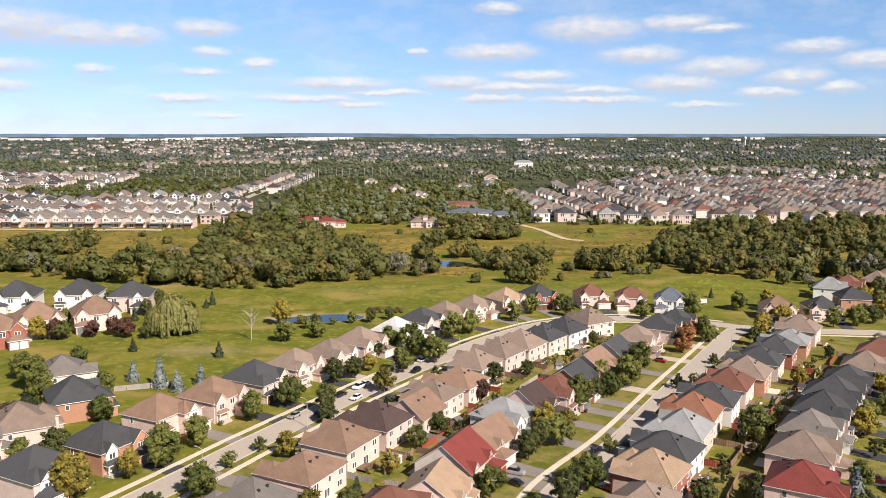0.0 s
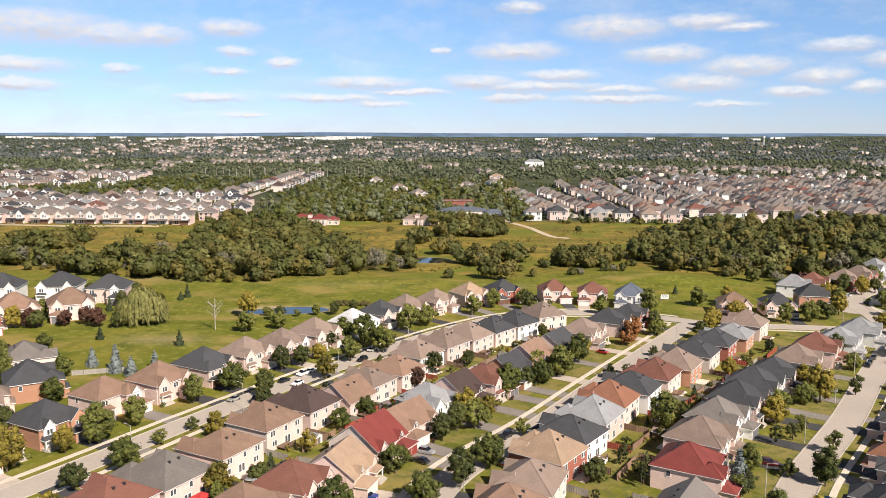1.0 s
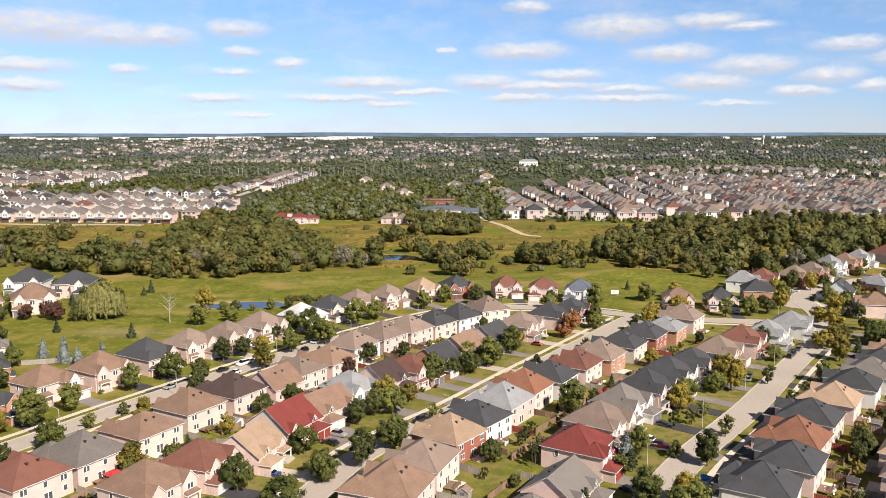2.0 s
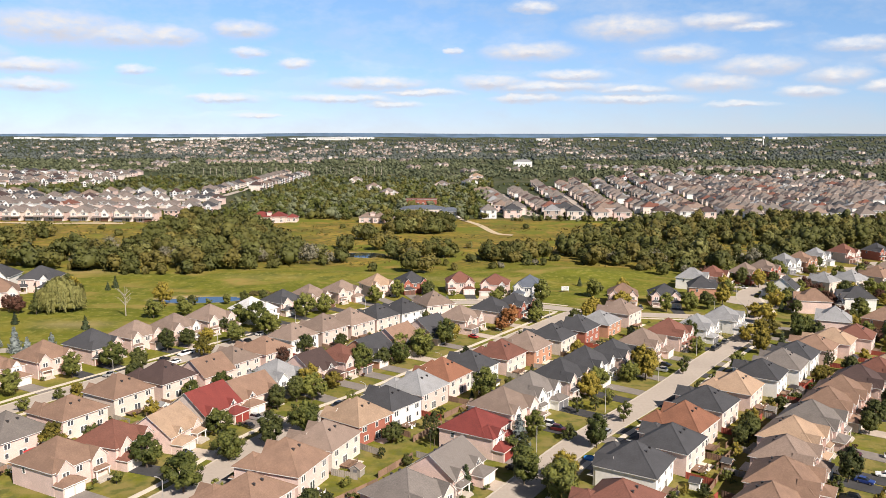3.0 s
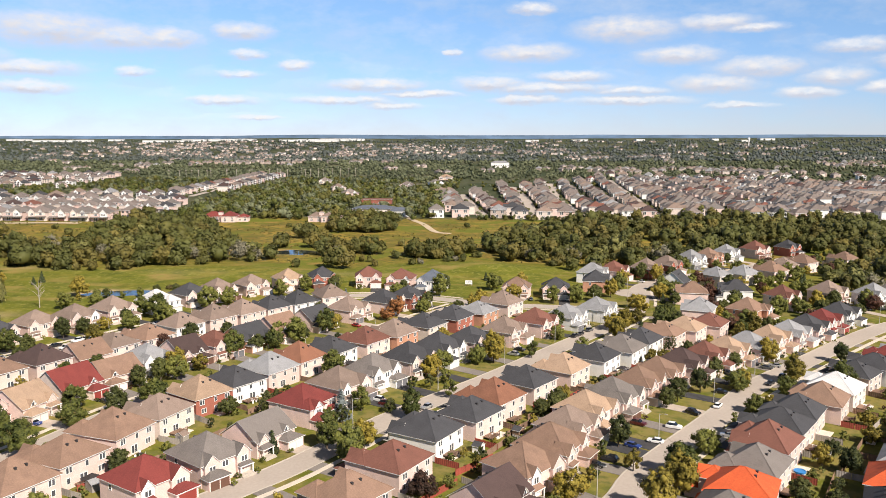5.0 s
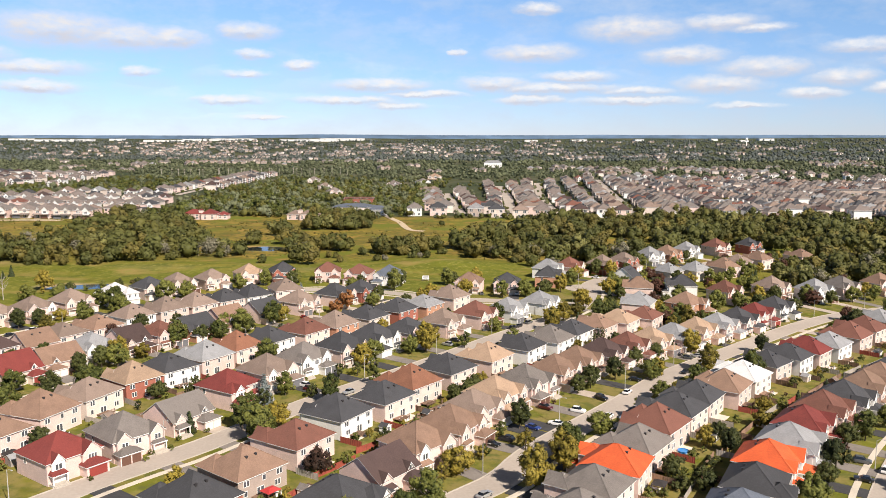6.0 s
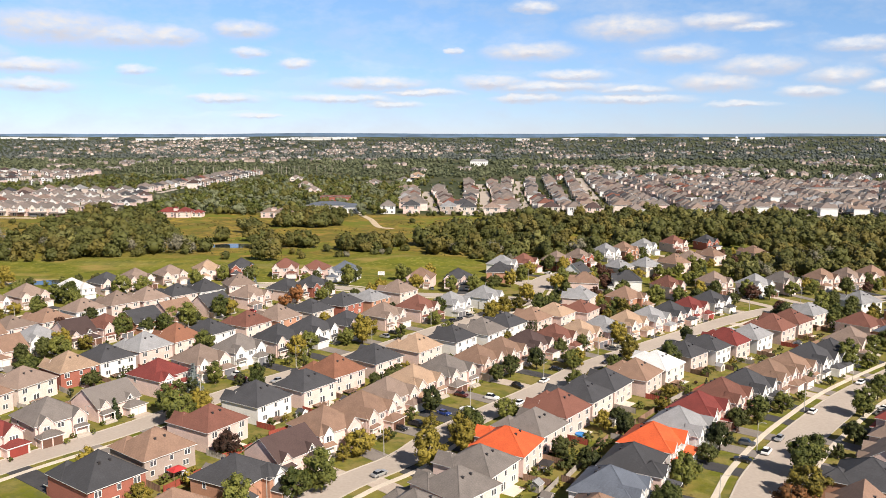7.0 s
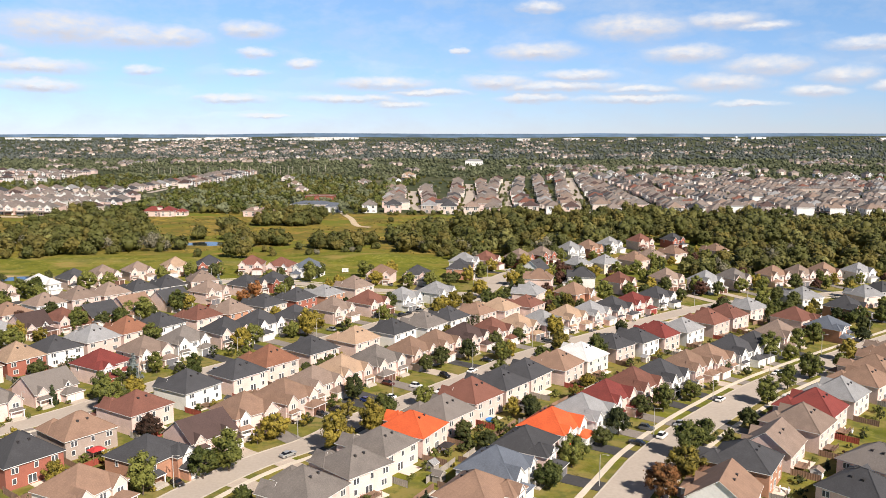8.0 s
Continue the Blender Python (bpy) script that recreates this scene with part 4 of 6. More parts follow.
# with a heading of their own (degrees)
ROW_K = [(-197, 369, "Dw2", 12), (-171, 376, "Dw2", 8), (-146, 374, "Dp3", 10), (-165, 323, "Bp2", 35), (-147, 336, "Bp2", 30), (-172, 304, "Br2", 40), (-190, 318, "Bp2", 38), (-123, 254, "Gp3", 120), (-108, 229, "Do4", 122), (-112, 206, "Kp4", 122), (-118, 188, "Gp3", 122), (316, 107, "Gp3", 130), (304, 90, "Dp3", 130)]
rng = random.Random(11)
HOMES = []


def code(c):
    """Roof, wall and form of a house; a final m or n sets the garage to its left or right."""
    side = c[-1] if c[-1] in "mn" else ""
    c = c.rstrip("mn")
    return c[:-2], c[-2], int(c[-1]), side


def fit_width(row, k):
    p = Vector(row[k][:2])
    gaps = [(Vector(row[j][:2]) - p).length for j in (k - 1, k + 1) if 0 <= j < len(row)]
    w = min(gaps) - 1.0
    return max(q for q in (9.6, 10.4, 11.2, 12.0, 12.8, 13.6, 14.4) if q <= max(w, 9.6))


BACKS = {"B", "D", "F", "H", "J"}
ROWS_OF_HOUSES = {"A": (ROW_A, ["west_street", "cross_street"]), "B": (ROW_B, ["west_street"]), "C": (ROW_C, ["second_street"]), "D": (ROW_D, ["second_street"]), "E": (ROW_E, ["third_street"]), "F": (ROW_F, ["third_street"]), "G": (ROW_G, ["fourth_street"]), "H": (ROW_H, ["fourth_street"]), "I": (ROW_I, ["collector_street", "fourth_street"]), "J": (ROW_J, ["collector_street"]), "U": (ROW_U, ["third_street", "fourth_street"])}
for letter, (row, names) in ROWS_OF_HOUSES.items():
    for k, (x, y, c) in enumerate(row):
        roof, wall, kind, side_of = code(c)
        dist, q, t, street = nearest_street(x, y, names)
        to = Vector((q.x - x, q.y - y))
        side = Vector((t.y, -t.x))
        if side.dot(to) < 0:
            side = -side
        facing = side if abs(side.dot(to.normalized())) > 0.5 else to.normalized()
        way = math.atan2(facing.y, facing.x) + math.pi / 2
        w = fit_width(row, k) if letter != "U" else rng.choice((12.8, 14.2))
        mirror = {"m": True, "n": False}.get(side_of, rng.random() < 0.5)
        door = {"R": 2}.get(roof, rng.choice((0, 0, 1, 3, 0)))
        deep = (13.2, 14.0, 14.8)[(k * 7 + len(row)) % 3]
        house(x, y, way, roof, wall, kind, w, deep, mirror, door, "", rng.uniform(1.0, 1.1) if letter != "U" else 1.16, letter in BACKS and rng.random() < 0.6, turned=letter in BACKS)
        HOMES.append((x, y, way, w, deep, mirror, kind, letter, dist, street))
for x, y, c, deg in ROW_K:
    roof, wall, kind, side_of = code(c)
    house(x, y, radians(deg), roof, wall, kind, 15.4, 14.0, rng.random() < 0.5, rng.choice((0, 1, 3)), " at the park's edge", 1.28 if y > 290 else 1.08, False, 1.18 if y > 290 else 1.0)
    HOMES.append((x, y, radians(deg), 12.4, 13.0, False, kind, "K", 0, ""))


def local(x, y, way, u, v):
    c, s = math.cos(way), math.sin(way)
    return x + u * c - v * s, y + u * s + v * c


# ---- driveways and walks ----
def flat_piece(name, corners, lift, mat, label, category):
    s = Shape()
    topc = [(px, py, ground_height(px, py, False) + lift) for px, py in corners]
    s.face(topc)
    n = len(topc)
    for k in range(n):
        a, b = topc[k], topc[(k + 1) % n]
        s.face([a, (a[0], a[1], a[2] - 0.3), (b[0], b[1], b[2] - 0.3), b])
    return tagged(new(name, s.mesh(name, [mat])), label, category, kind="structure")


for x, y, way, w, d, mirror, kind, letter, dist, street in HOMES:
    if letter == "K" or dist > 55:
        continue
    mx = -1 if mirror else 1
    gx = mx * (w / 2 - 3.1)
    near = d / 2 + (5.6 if kind == 3 else 3.2 if kind != 4 else 3.6) + 0.05
    far = dist - STREETS[street][1] / 2 - 0.2
    if far - near < 1.5:
        continue
    pick = rng.choice((0, 0, 1, 1, 2))
    words = ("black asphalt driveway", "worn grey asphalt driveway", "pale paver driveway")[pick]
    flat_piece("driveway", [local(x, y, way, gx - 2.8, -far), local(x, y, way, gx + 2.8, -far), local(x, y, way, gx + 2.8, -near), local(x, y, way, gx - 2.8, -near)], 0.12, DRIVES[pick], words + " from a garage to the street", "driveway")
    if letter in "BCDEFGHIJ" and rng.random() < 0.62:
        a = rng.uniform(-2, 2)
        flat_piece("patio", [local(x, y, way, a - 3, d / 2 + 0.05), local(x, y, way, a + 3, d / 2 + 0.05), local(x, y, way, a + 3, d / 2 + 3.5), local(x, y, way, a - 3, d / 2 + 3.5)], 0.1, PATIO, "pale stone patio behind a house", "patio")

# ---- back garden fences ----
_p = [(k * 0.3, 0.03 if k % 2 else -0.03) for k in range(13)]
PANEL = Shape().solid([[(x, y, z) for x, y in _p] + [(x, y + 0.03, z) for x, y in _p[::-1]] for z in (-0.15, 1.75)])
PANELS = [PANEL.mesh("panel", [m]) for m in (WOOD, GREY_WOOD, RED_WOOD)]
POSTS = [Shape().box(-0.07, 0.07, -0.07, 0.07, -0.5, 1.9).mesh("post", [m]) for m in (WOOD, GREY_WOOD, RED_WOOD)]


def fence(x, y, way, count, tone):
    base = new("fence")
    base.location, base.rotation_euler = (x, y, ground_height(x, y, False)), (0, 0, way)
    for k in range(count):
        qx, qy = local(x, y, way, k * 3.7, 0)
        dz = ground_height(qx, qy, False) - base.location.z
        if k % 2 == 0:
            child("post", POSTS[tone], base, (k * 3.7, 0, dz))
        child("panel", PANELS[tone], base, (k * 3.7 + 0.05, 0, dz))
    tagged(base, ("brown wooden board fence", "weathered grey board fence", "red-stained board fence")[tone] + " between back gardens", "fence", "garden fences")


for k, (x, y, way, w, d, mirror, kind, letter, dist, street) in enumerate(HOMES):
    if y > 300:
        continue
    if letter in "CEGI":
        a, b = local(x, y, way, -w / 2 - 1, d / 2 + 7.8)
        fence(a, b, way, int((w + 2) / 3.7), rng.choice((0, 0, 1, 0, 2)))
        a, b = local(x, y, way, w / 2 + 0.8, d / 2 + 0.3)
        fence(a, b, way + math.pi / 2, 2, rng.choice((0, 1, 0)))
    elif letter in "BDFHJ":
        a, b = local(x, y, way, w / 2 + 0.8, d / 2 + 0.3)
        fence(a, b, way + math.pi / 2, 2, rng.choice((0, 1, 0, 2)))

fence(-105, 250, radians(20), 5, 1)

# ---- trees ----
nrg = np.random.default_rng(5)
ICO_V, ICO_F = [], []
_b = bmesh.new()
bmesh.ops.create_icosphere(_b, subdivisions=2, radius=1.0)
ICO_V = np.array([v.co[:] for v in _b.verts])
ICO_F = np.array([[v.index for v in f.verts] for f in _b.faces])
_b.free()
_b = bmesh.new()
bmesh.ops.create_icosphere(_b, subdivisions=1, radius=1.0)
ROUGH_V = np.array([v.co[:] for v in _b.verts])
ROUGH_F = np.array([[v.index for v in f.verts] for f in _b.faces])
_b.free()


def np_mesh(name, verts, tris, mats):
    me = bpy.data.meshes.new(name)
    n = len(tris)
    me.vertices.add(len(verts))
    me.vertices.foreach_set("co", np.asarray(verts, dtype=np.float32).ravel())
    me.loops.add(3 * n)
    me.loops.foreach_set("vertex_index", np.asarray(tris, dtype=np.int32).ravel())
    me.polygons.add(n)
    me.polygons.foreach_set("loop_start", (np.arange(n) * 3).astype(np.int32))
    for m in mats:
        me.materials.append(m)
    me.update(calc_edges=True)
    me.validate()
    return me


def leaf_cards(centres, size, out, droop=0.0, thin=0.75):
    """Small three-cornered sprays of leaves that face outwards, more or less."""
    n = len(centres)
    face = out + nrg.normal(size=(n, 3)) * 0.3
    face /= np.linalg.norm(face, axis=1, keepdims=True)
    b = nrg.normal(size=(n, 3))
    b[:, 2] -= droop
    b -= face * np.sum(face * b, axis=1, keepdims=True)
    b /= np.linalg.norm(b, axis=1, keepdims=True)
    a = np.cross(b, face)
    s = (size * nrg.uniform(0.6, 1.35, n))[:, None]
    v = np.stack([centres - a * s * thin - b * s * 0.6, centres + a * s * thin - b * s * 0.6, centres + b * s], axis=1).reshape(-1, 3)
    return v, np.arange(3 * n).reshape(n, 3)


def unit(v):
    return v / np.maximum(np.linalg.norm(v, axis=1, keepdims=True), 1e-6)


def lumps(centres, radii, coarse=False):
    """Rough rounded masses of foliage."""
    n = len(centres)
    iv, fv = (ROUGH_V, ROUGH_F) if coarse else (ICO_V, ICO_F)
    v = iv[None] * nrg.uniform(0.72, 1.22, (n, len(iv), 1)) * np.asarray(radii)[:, None, None] + np.asarray(centres)[:, None]
    f = fv[None] + (np.arange(n) * len(iv))[:, None, None]
    return v.reshape(-1, 3), f.reshape(-1, 3)


def crown_points(count, rx, rz, cz, shape="round"):
    out = []
    while len(out) < count:
        p = nrg.uniform(-1, 1, 3)
        r = np.linalg.norm(p)
        if r > 1 or r < 0.35:
            continue
        if shape == "round":
            k = 1.0 - 0.25 * max(0, p[2])
        elif shape == "tall":
            k = 0.8
        q = np.array([p[0] * rx * k, p[1] * rx * k, p[2] * rz + cz])
        out.append(q)
    return np.array(out)


def trunk_shape(h, r, limbs, seed, mat, reach=0.5):
    s = Shape()
    rr = random.Random(seed)

    def tube(a, b, ra, rb):
        d = (b - a).normalized()
        u = d.orthogonal().normalized()
        v = d.cross(u)
        s.solid([[a + (u * math.cos(k * math.tau / 6) + v * math.sin(k * math.tau / 6)) * ra for k in range(6)], [b + (u * math.cos(k * math.tau / 6) + v * math.sin(k * math.tau / 6)) * rb for k in range(6)]])
    tube(Vector((0, 0, -0.5)), Vector((0, 0, h * 0.45)), r, r * 0.75)
    tube(Vector((0, 0, h * 0.45)), Vector((rr.uniform(-.3, .3), rr.uniform(-.3, .3), h * 0.92)), r * 0.75, r * 0.2)
    for k in range(limbs):
        a = k * 2.4 + rr.uniform(-.4, .4)
        z = h * rr.uniform(0.3, 0.7)
        l = h * reach * rr.uniform(0.5, 1)
        e = Vector((math.cos(a) * l * 0.6, math.sin(a) * l * 0.6, z + l * 0.6))
        tube(Vector((0, 0, z)), e, r * 0.45, r * 0.1)
        tube(e.lerp(Vector((0, 0, z)), 0.4), e + Vector((math.cos(a + .9) * l * .3, math.sin(a + .9) * l * .3, l * .2)), r * 0.2, r * 0.06)
    return s.mesh("trunk", [mat])


def broadleaf(h, rx, clusters, leaves, seed, mat, form="round", size=0.27):
    cz, rz = h * 0.58, h * 0.42
    c = crown_points(clusters, rx, rz, cz, form)
    rad = nrg.uniform(0.15, 0.31, clusters) * rx
    lv, lf = lumps(c, rad * 0.74, True)
    pts = np.repeat(c, leaves, axis=0)
    off = unit(nrg.normal(size=pts.shape))
    pts = pts + off * (np.repeat(rad, leaves) * nrg.uniform(0.66, 1.16, len(pts)))[:, None]
    whole = unit((pts - np.array([0, 0, cz - 0.1 * h])) / np.array([rx, rx, rz]))
    qv, qf = leaf_cards(pts, size, unit(off * 0.8 + whole))
    crown = np_mesh("crown", np.concatenate([qv, lv]), np.concatenate([qf, lf + len(qv)]), [mat])
    return trunk_shape(h, 0.035 * rx + 0.08, 5, seed, BARK), crown


def conifer(h, r, seed, mat):
    tiers = int(h / 0.55)
    pts, sz = [], []
    for k in range(tiers):
        z = 0.6 + (h - 0.6) * k / tiers
        rad = r * (1 - k / tiers) * (0.85 + 0.3 * ((k * 7) % 3) / 2) + 0.1
        n = max(5, int(26 * rad / r))
        for j in range(n):
            a = j * math.tau / n + nrg.uniform(-.2, .2) + k
            for f in (1.0, 0.6):
                pts.append((math.cos(a) * rad * f * nrg.uniform(.8, 1.1), math.sin(a) * rad * f * nrg.uniform(.8, 1.1), z - rad * 0.25 * f + nrg.uniform(-.1, .15)))
    pts = np.array(pts)
    qv, qf = leaf_cards(pts, 0.44, unit(pts * np.array([1, 1, 0]) + np.array([0, 0, 0.7])), 0.6)
    zs = np.linspace(0.8, h * 0.92, 9)
    lv, lf = lumps(np.stack([zs * 0, zs * 0, zs], 1), r * (1 - zs / h) * 0.62 + 0.08)
    return trunk_shape(h * 0.95, 0.13, 0, seed, BARK), np_mesh("crown", np.concatenate([qv, lv]), np.concatenate([qf, lf + len(qv)]), [mat])


def willow(h, r, seed, mat):
    # domes of hanging strands, each dome a limb's share of the crown
    domes = [(0.0, 0.0, 0.52 * r, h)] + [(math.cos(k * 2.4) * r * q, math.sin(k * 2.4) * r * q, r * nrg.uniform(0.3, 0.44), h * nrg.uniform(0.66, 0.95)) for k, q in enumerate((0.45, 0.5, 0.55, 0.6, 0.62, 0.66, 0.68, 0.7, 0.5))]
    strands, cores, widths = [], [], []
    for dx, dy, dr, dh in domes:
        cores += [(dx, dy, dh * 0.72), (dx, dy, dh * 0.5), (dx, dy, dh * 0.3)]
        widths += [dr * 0.62, dr * 0.7, dr * 0.66]
        for k in range(int(26 * dr + 40)):
            a, q = nrg.uniform(0, math.tau), math.sqrt(nrg.random())
            top = dh - dr * 0.75 * (1 - math.sqrt(max(0.0, 1 - q * q))) - nrg.uniform(0, 0.5)
            foot = top - nrg.uniform(0.3, 0.8) * (dh - 0.6)
            z = top
            while z > max(foot, 0.5):
                out = dr * q * (1 + 0.05 * (top - z))
                strands.append((dx + math.cos(a) * out + nrg.uniform(-.12, .12), dy + math.sin(a) * out + nrg.uniform(-.12, .12), z))
                z -= 0.5
    lv, lf = lumps(np.array(cores), np.array(widths), True)
    hung = np.array(strands)
    qv, qf = leaf_cards(hung, 0.55, unit(hung * np.array([1, 1, 0]) + np.array([0, 0, 2.5])), 4.0, 0.4)
    return trunk_shape(h * 0.8, 0.5, 7, seed, BARK), np_mesh("crown", np.concatenate([qv, lv]), np.concatenate([qf, lf + len(qv)]), [mat])


SPECIES = {}
for tone in "gdyom":
    SPECIES[tone] = [broadleaf(8.6, 3.9, 58, 52, 1, LEAVES[tone]), broadleaf(7.6, 4.0, 54, 52, 2, LEAVES[tone]), broadleaf(9.6, 4.2, 60, 52, 3, LEAVES[tone], "tall")]
SPECIES["s"] = [broadleaf(4.8, 2.1, 30, 44, 4, LEAVES["g"], size=0.19), broadleaf(4.3, 2.3, 30, 44, 5, LEAVES["d"], size=0.19), broadleaf(5.2, 2.0, 28, 44, 6, LEAVES["y"], size=0.19)]
SPECIES["n"] = [broadleaf(6.2, 2.3, 26, 32, 7, LEAVES["g"], size=0.22), broadleaf(6.6, 2.2, 24, 32, 8, LEAVES["d"], size=0.22)]
SPECIES["C"] = [conifer(7.0, 1.9, 1, LEAVES["C"]), conifer(5.5, 1.6, 2, LEAVES["C"])]
SPECIES["B"] = [conifer(8.5, 2.5, 3, LEAVES["B"]), conifer(7.0, 2.2, 4, LEAVES["B"])]
SPECIES["c"] = [broadleaf(9.5, 1.3, 30, 14, 9, LEAVES["d"], "tall")]
SPECIES["W"] = [willow(12.5, 8.2, 5, LEAVES["W"])]
WORDS = {"g": "green broadleaf tree on a lawn", "d": "dense dark green broadleaf tree on a lawn", "y": "yellowing broadleaf tree beside the street", "o": "tree turning orange and russet beside the street", "m": "dark red-leaved maple beside a house", "s": "small round-crowned young tree on a lawn", "n": "thin open-crowned young tree on the verge", "C": "dark green spruce on grass", "B": "silvery blue spruce on the park's edge", "c": "tall narrow columnar tree behind a house", "W": "large drooping green willow in the park"}
CATS = {"C": "conifer", "B": "conifer", "W": "willow"}
count_of = {}
WANTED = []


def tree(x, y, sp, scale=1.0):
    WANTED.append((x, y, sp, scale))


def joined(name, items, label, category):
    """Many far things of one kind as one mesh: items are meshes and their places."""
    mats, vs, ls, ts, ms, base = [], [], [], [], [], 0
    for me, m in items:
        co = np.empty(len(me.vertices) * 3, dtype=np.float32)
        me.vertices.foreach_get("co", co)
        lp = np.empty(len(me.loops), dtype=np.int32)
        me.loops.foreach_get("vertex_index", lp)
        tot = np.empty(len(me.polygons), dtype=np.int32)
        me.polygons.foreach_get("loop_total", tot)
        if me.materials[0] not in mats:
            mats.append(me.materials[0])
        r = np.array(m)
        vs.append(co.reshape(-1, 3) @ r[:3, :3].T + r[:3, 3])
        ls.append(lp + base)
        ts.append(tot)
        ms.append(np.full(len(tot), mats.index(me.materials[0]), dtype=np.int32))
        base += len(me.vertices)
    v, l, t = np.concatenate(vs), np.concatenate(ls), np.concatenate(ts)
    out = bpy.data.meshes.new(name)
    out.vertices.add(len(v))
    out.vertices.foreach_set("co", v.astype(np.float32).ravel())
    out.loops.add(len(l))
    out.loops.foreach_set("vertex_index", l)
    out.polygons.add(len(t))
    out.polygons.foreach_set("loop_start", np.concatenate([[0], np.cumsum(t)[:-1]]).astype(np.int32))
    for m in mats:
        out.materials.append(m)
    out.polygons.foreach_set("material_index", np.concatenate(ms))
    out.update(calc_edges=True)
    out.validate()
    return tagged(new(name, out), label, category, kind="stuff")


def plant_all():
    """Plants the listed trees: the 300 nearest one by one, those farther up the slope as one mass."""
    far = []
    for rank, (x, y, sp, scale) in enumerate(sorted(WANTED, key=lambda q: q[1])):
        k = count_of.get(sp, 0)
        count_of[sp] = k + 1
        trunk, crown = SPECIES[sp][k % len(SPECIES[sp])]
        size = (scale, scale, scale * (0.94 + 0.04 * (k % 4)))
        z = ground_height(x, y, False)
        if rank >= 300 and sp not in "WB":
            m = Matrix.Translation((x, y, z)) @ Matrix.Rotation(k * 2.399, 4, "Z") @ Matrix.Diagonal((*size, 1))
            far += [(trunk, m), (crown, m)]
            continue
        base = new("tree")
        base.location, base.rotation_euler, base.scale = (x, y, z), (0, 0, k * 2.399), size
        child("trunk", trunk, base)
        child("crown", crown, base)
        tagged(base, WORDS[sp], CATS.get(sp, "tree"), "trees of the neighbourhood")
    joined("garden_trees", far, "green and yellowing garden trees among the upper houses", "trees")


TREES_G = [(-65, 205), (-69, 191), (-55, 175), (-55, 225), (-47, 239), (-14, 275), (-21, 304), (-12, 301), (-3, 287), (31, 209), (11, 177), (34, 182), (42, 239), (54, 253), (61, 261), (70, 279), (109, 324), (4, 323), (11, 333), (32, 356), (92, 364), (115, 366), (143, 386), (174, 353), (186, 356), (85, 212), (122, 225), (-131, 251), (-122, 238)]
TREES_G2 = [(115, 176), (102, 139), (19, 160), (0, 154), (14, 141), (53, 265), (197, 155), (186, 138), (224, 311), (172, 370), (278, 129), (271, 119), (308, 166), (321, 184), (334, 198), (239, 111), (232, 97), (327, 220), (344, 238), (355, 248), (146, 96), (151, 101), (135, 86), (101, 147), (279, 328), (311, 389), (328, 448), (356, 315), (260, 215), (223, 211), (170, 294), (218, 304), (-63, 315), (-51, 322)]
TREES_D = [(-33, 224), (-36, 261), (-30, 267), (22, 199), (58, 368), (-163, 316), (-118, 317), (200, 199), (220, 229), (230, 238), (195, 192), (210, 209), (26, 207), (11, 218), (62, 264), (48, 249), (117, 388), (253, 432), (199, 374), (295, 143), (249, 126), (255, 135), (265, 151), (304, 202), (295, 352), (314, 355), (275, 251), (333, 357), (344, 351), (394, 374), (362, 317), (387, 273), (384, 293), (158, 183)]
TREES_Y = [(-19, 253), (-83, 172), (154, 361), (137, 339), (-70, 344), (195, 297), (194, 279), (141, 240), (71, 286), (246, 222), (225, 214), (214, 331), (201, 300), (158, 385), (267, 105), (358, 222), (370, 226), (176, 116), (184, 129), (214, 345), (208, 309), (232, 370), (246, 248)]
TREES_O = [(93, 307), (259, 94), (97, 316)]
TREES_M = [(12, 245), (-154, 314), (-141, 318), (-134, 322), (-127, 318), (122, 121), (291, 387)]
TREES_S = [(85, 266), (78, 261), (-53, 192), (-48, 203), (-13, 189), (44, 205), (100, 291), (175, 142), (108, 181), (212, 119)]
TREES_N = [(113, 203), (126, 197), (95, 171), (119, 206), (92, 168), (100, 142), (124, 212), (156, 248), (238, 246), (285, 120)]
TREES_C = [(-117, 298), (-83, 292), (-111, 383), (-112, 376), (56, 344), (80, 147), (280, 171), (257, 311), (66, 344)]
TREES_B = [(-103, 261), (-92, 255), (-85, 251), (-80, 259), (94, 175), (68, 345)]
COLUMNS = [(209, 256), (211, 258), (213, 260), (70, 172), (71, 174), (72, 176)]
for sp, group, size in (("g", TREES_G, 1.08), ("g", TREES_G2, 1.05), ("d", TREES_D, 0.86), ("y", TREES_Y, 1.06), ("o", TREES_O, 1.0), ("m", TREES_M, 0.85), ("s", TREES_S, 1.0), ("n", TREES_N, 1.0), ("C", TREES_C, 1.0), ("B", TREES_B, 1.1), ("c", COLUMNS, 0.85), ("W", [(-111, 327)], 1.62)):
    for k, (x, y) in enumerate(group):
        tree(x, y, sp, size * (0.86 + 0.28 * ((k * 37) % 10) / 9))

# trees that stand apart between the rows
TREES_MORE = [(-62, 163, "d"), (-35, 232, "d"), (-28, 162, "y"), (27, 170, "d"), (28, 216, "y"), (-1, 218, "g"), (17, 262, "d"), (-7, 293, "g"), (94, 151, "g"), (157, 124, "y"), (163, 134, "s"), (174, 158, "d"), (98, 193, "s"), (119, 219, "y"), (142, 254, "y"), (-24, 294, "d"), (104, 153, "y"), (135, 237, "g"), (214, 390, "g"), (242, 424, "y"), (110, 335, "d"), (117, 379, "d"), (146, 392, "d"), (160, 393, "y"), (254, 299, "g"), (136, 147, "s")]
for k, (x, y, sp) in enumerate(TREES_MORE):
    tree(x, y, sp, 0.82 + 0.05 * (k % 5))

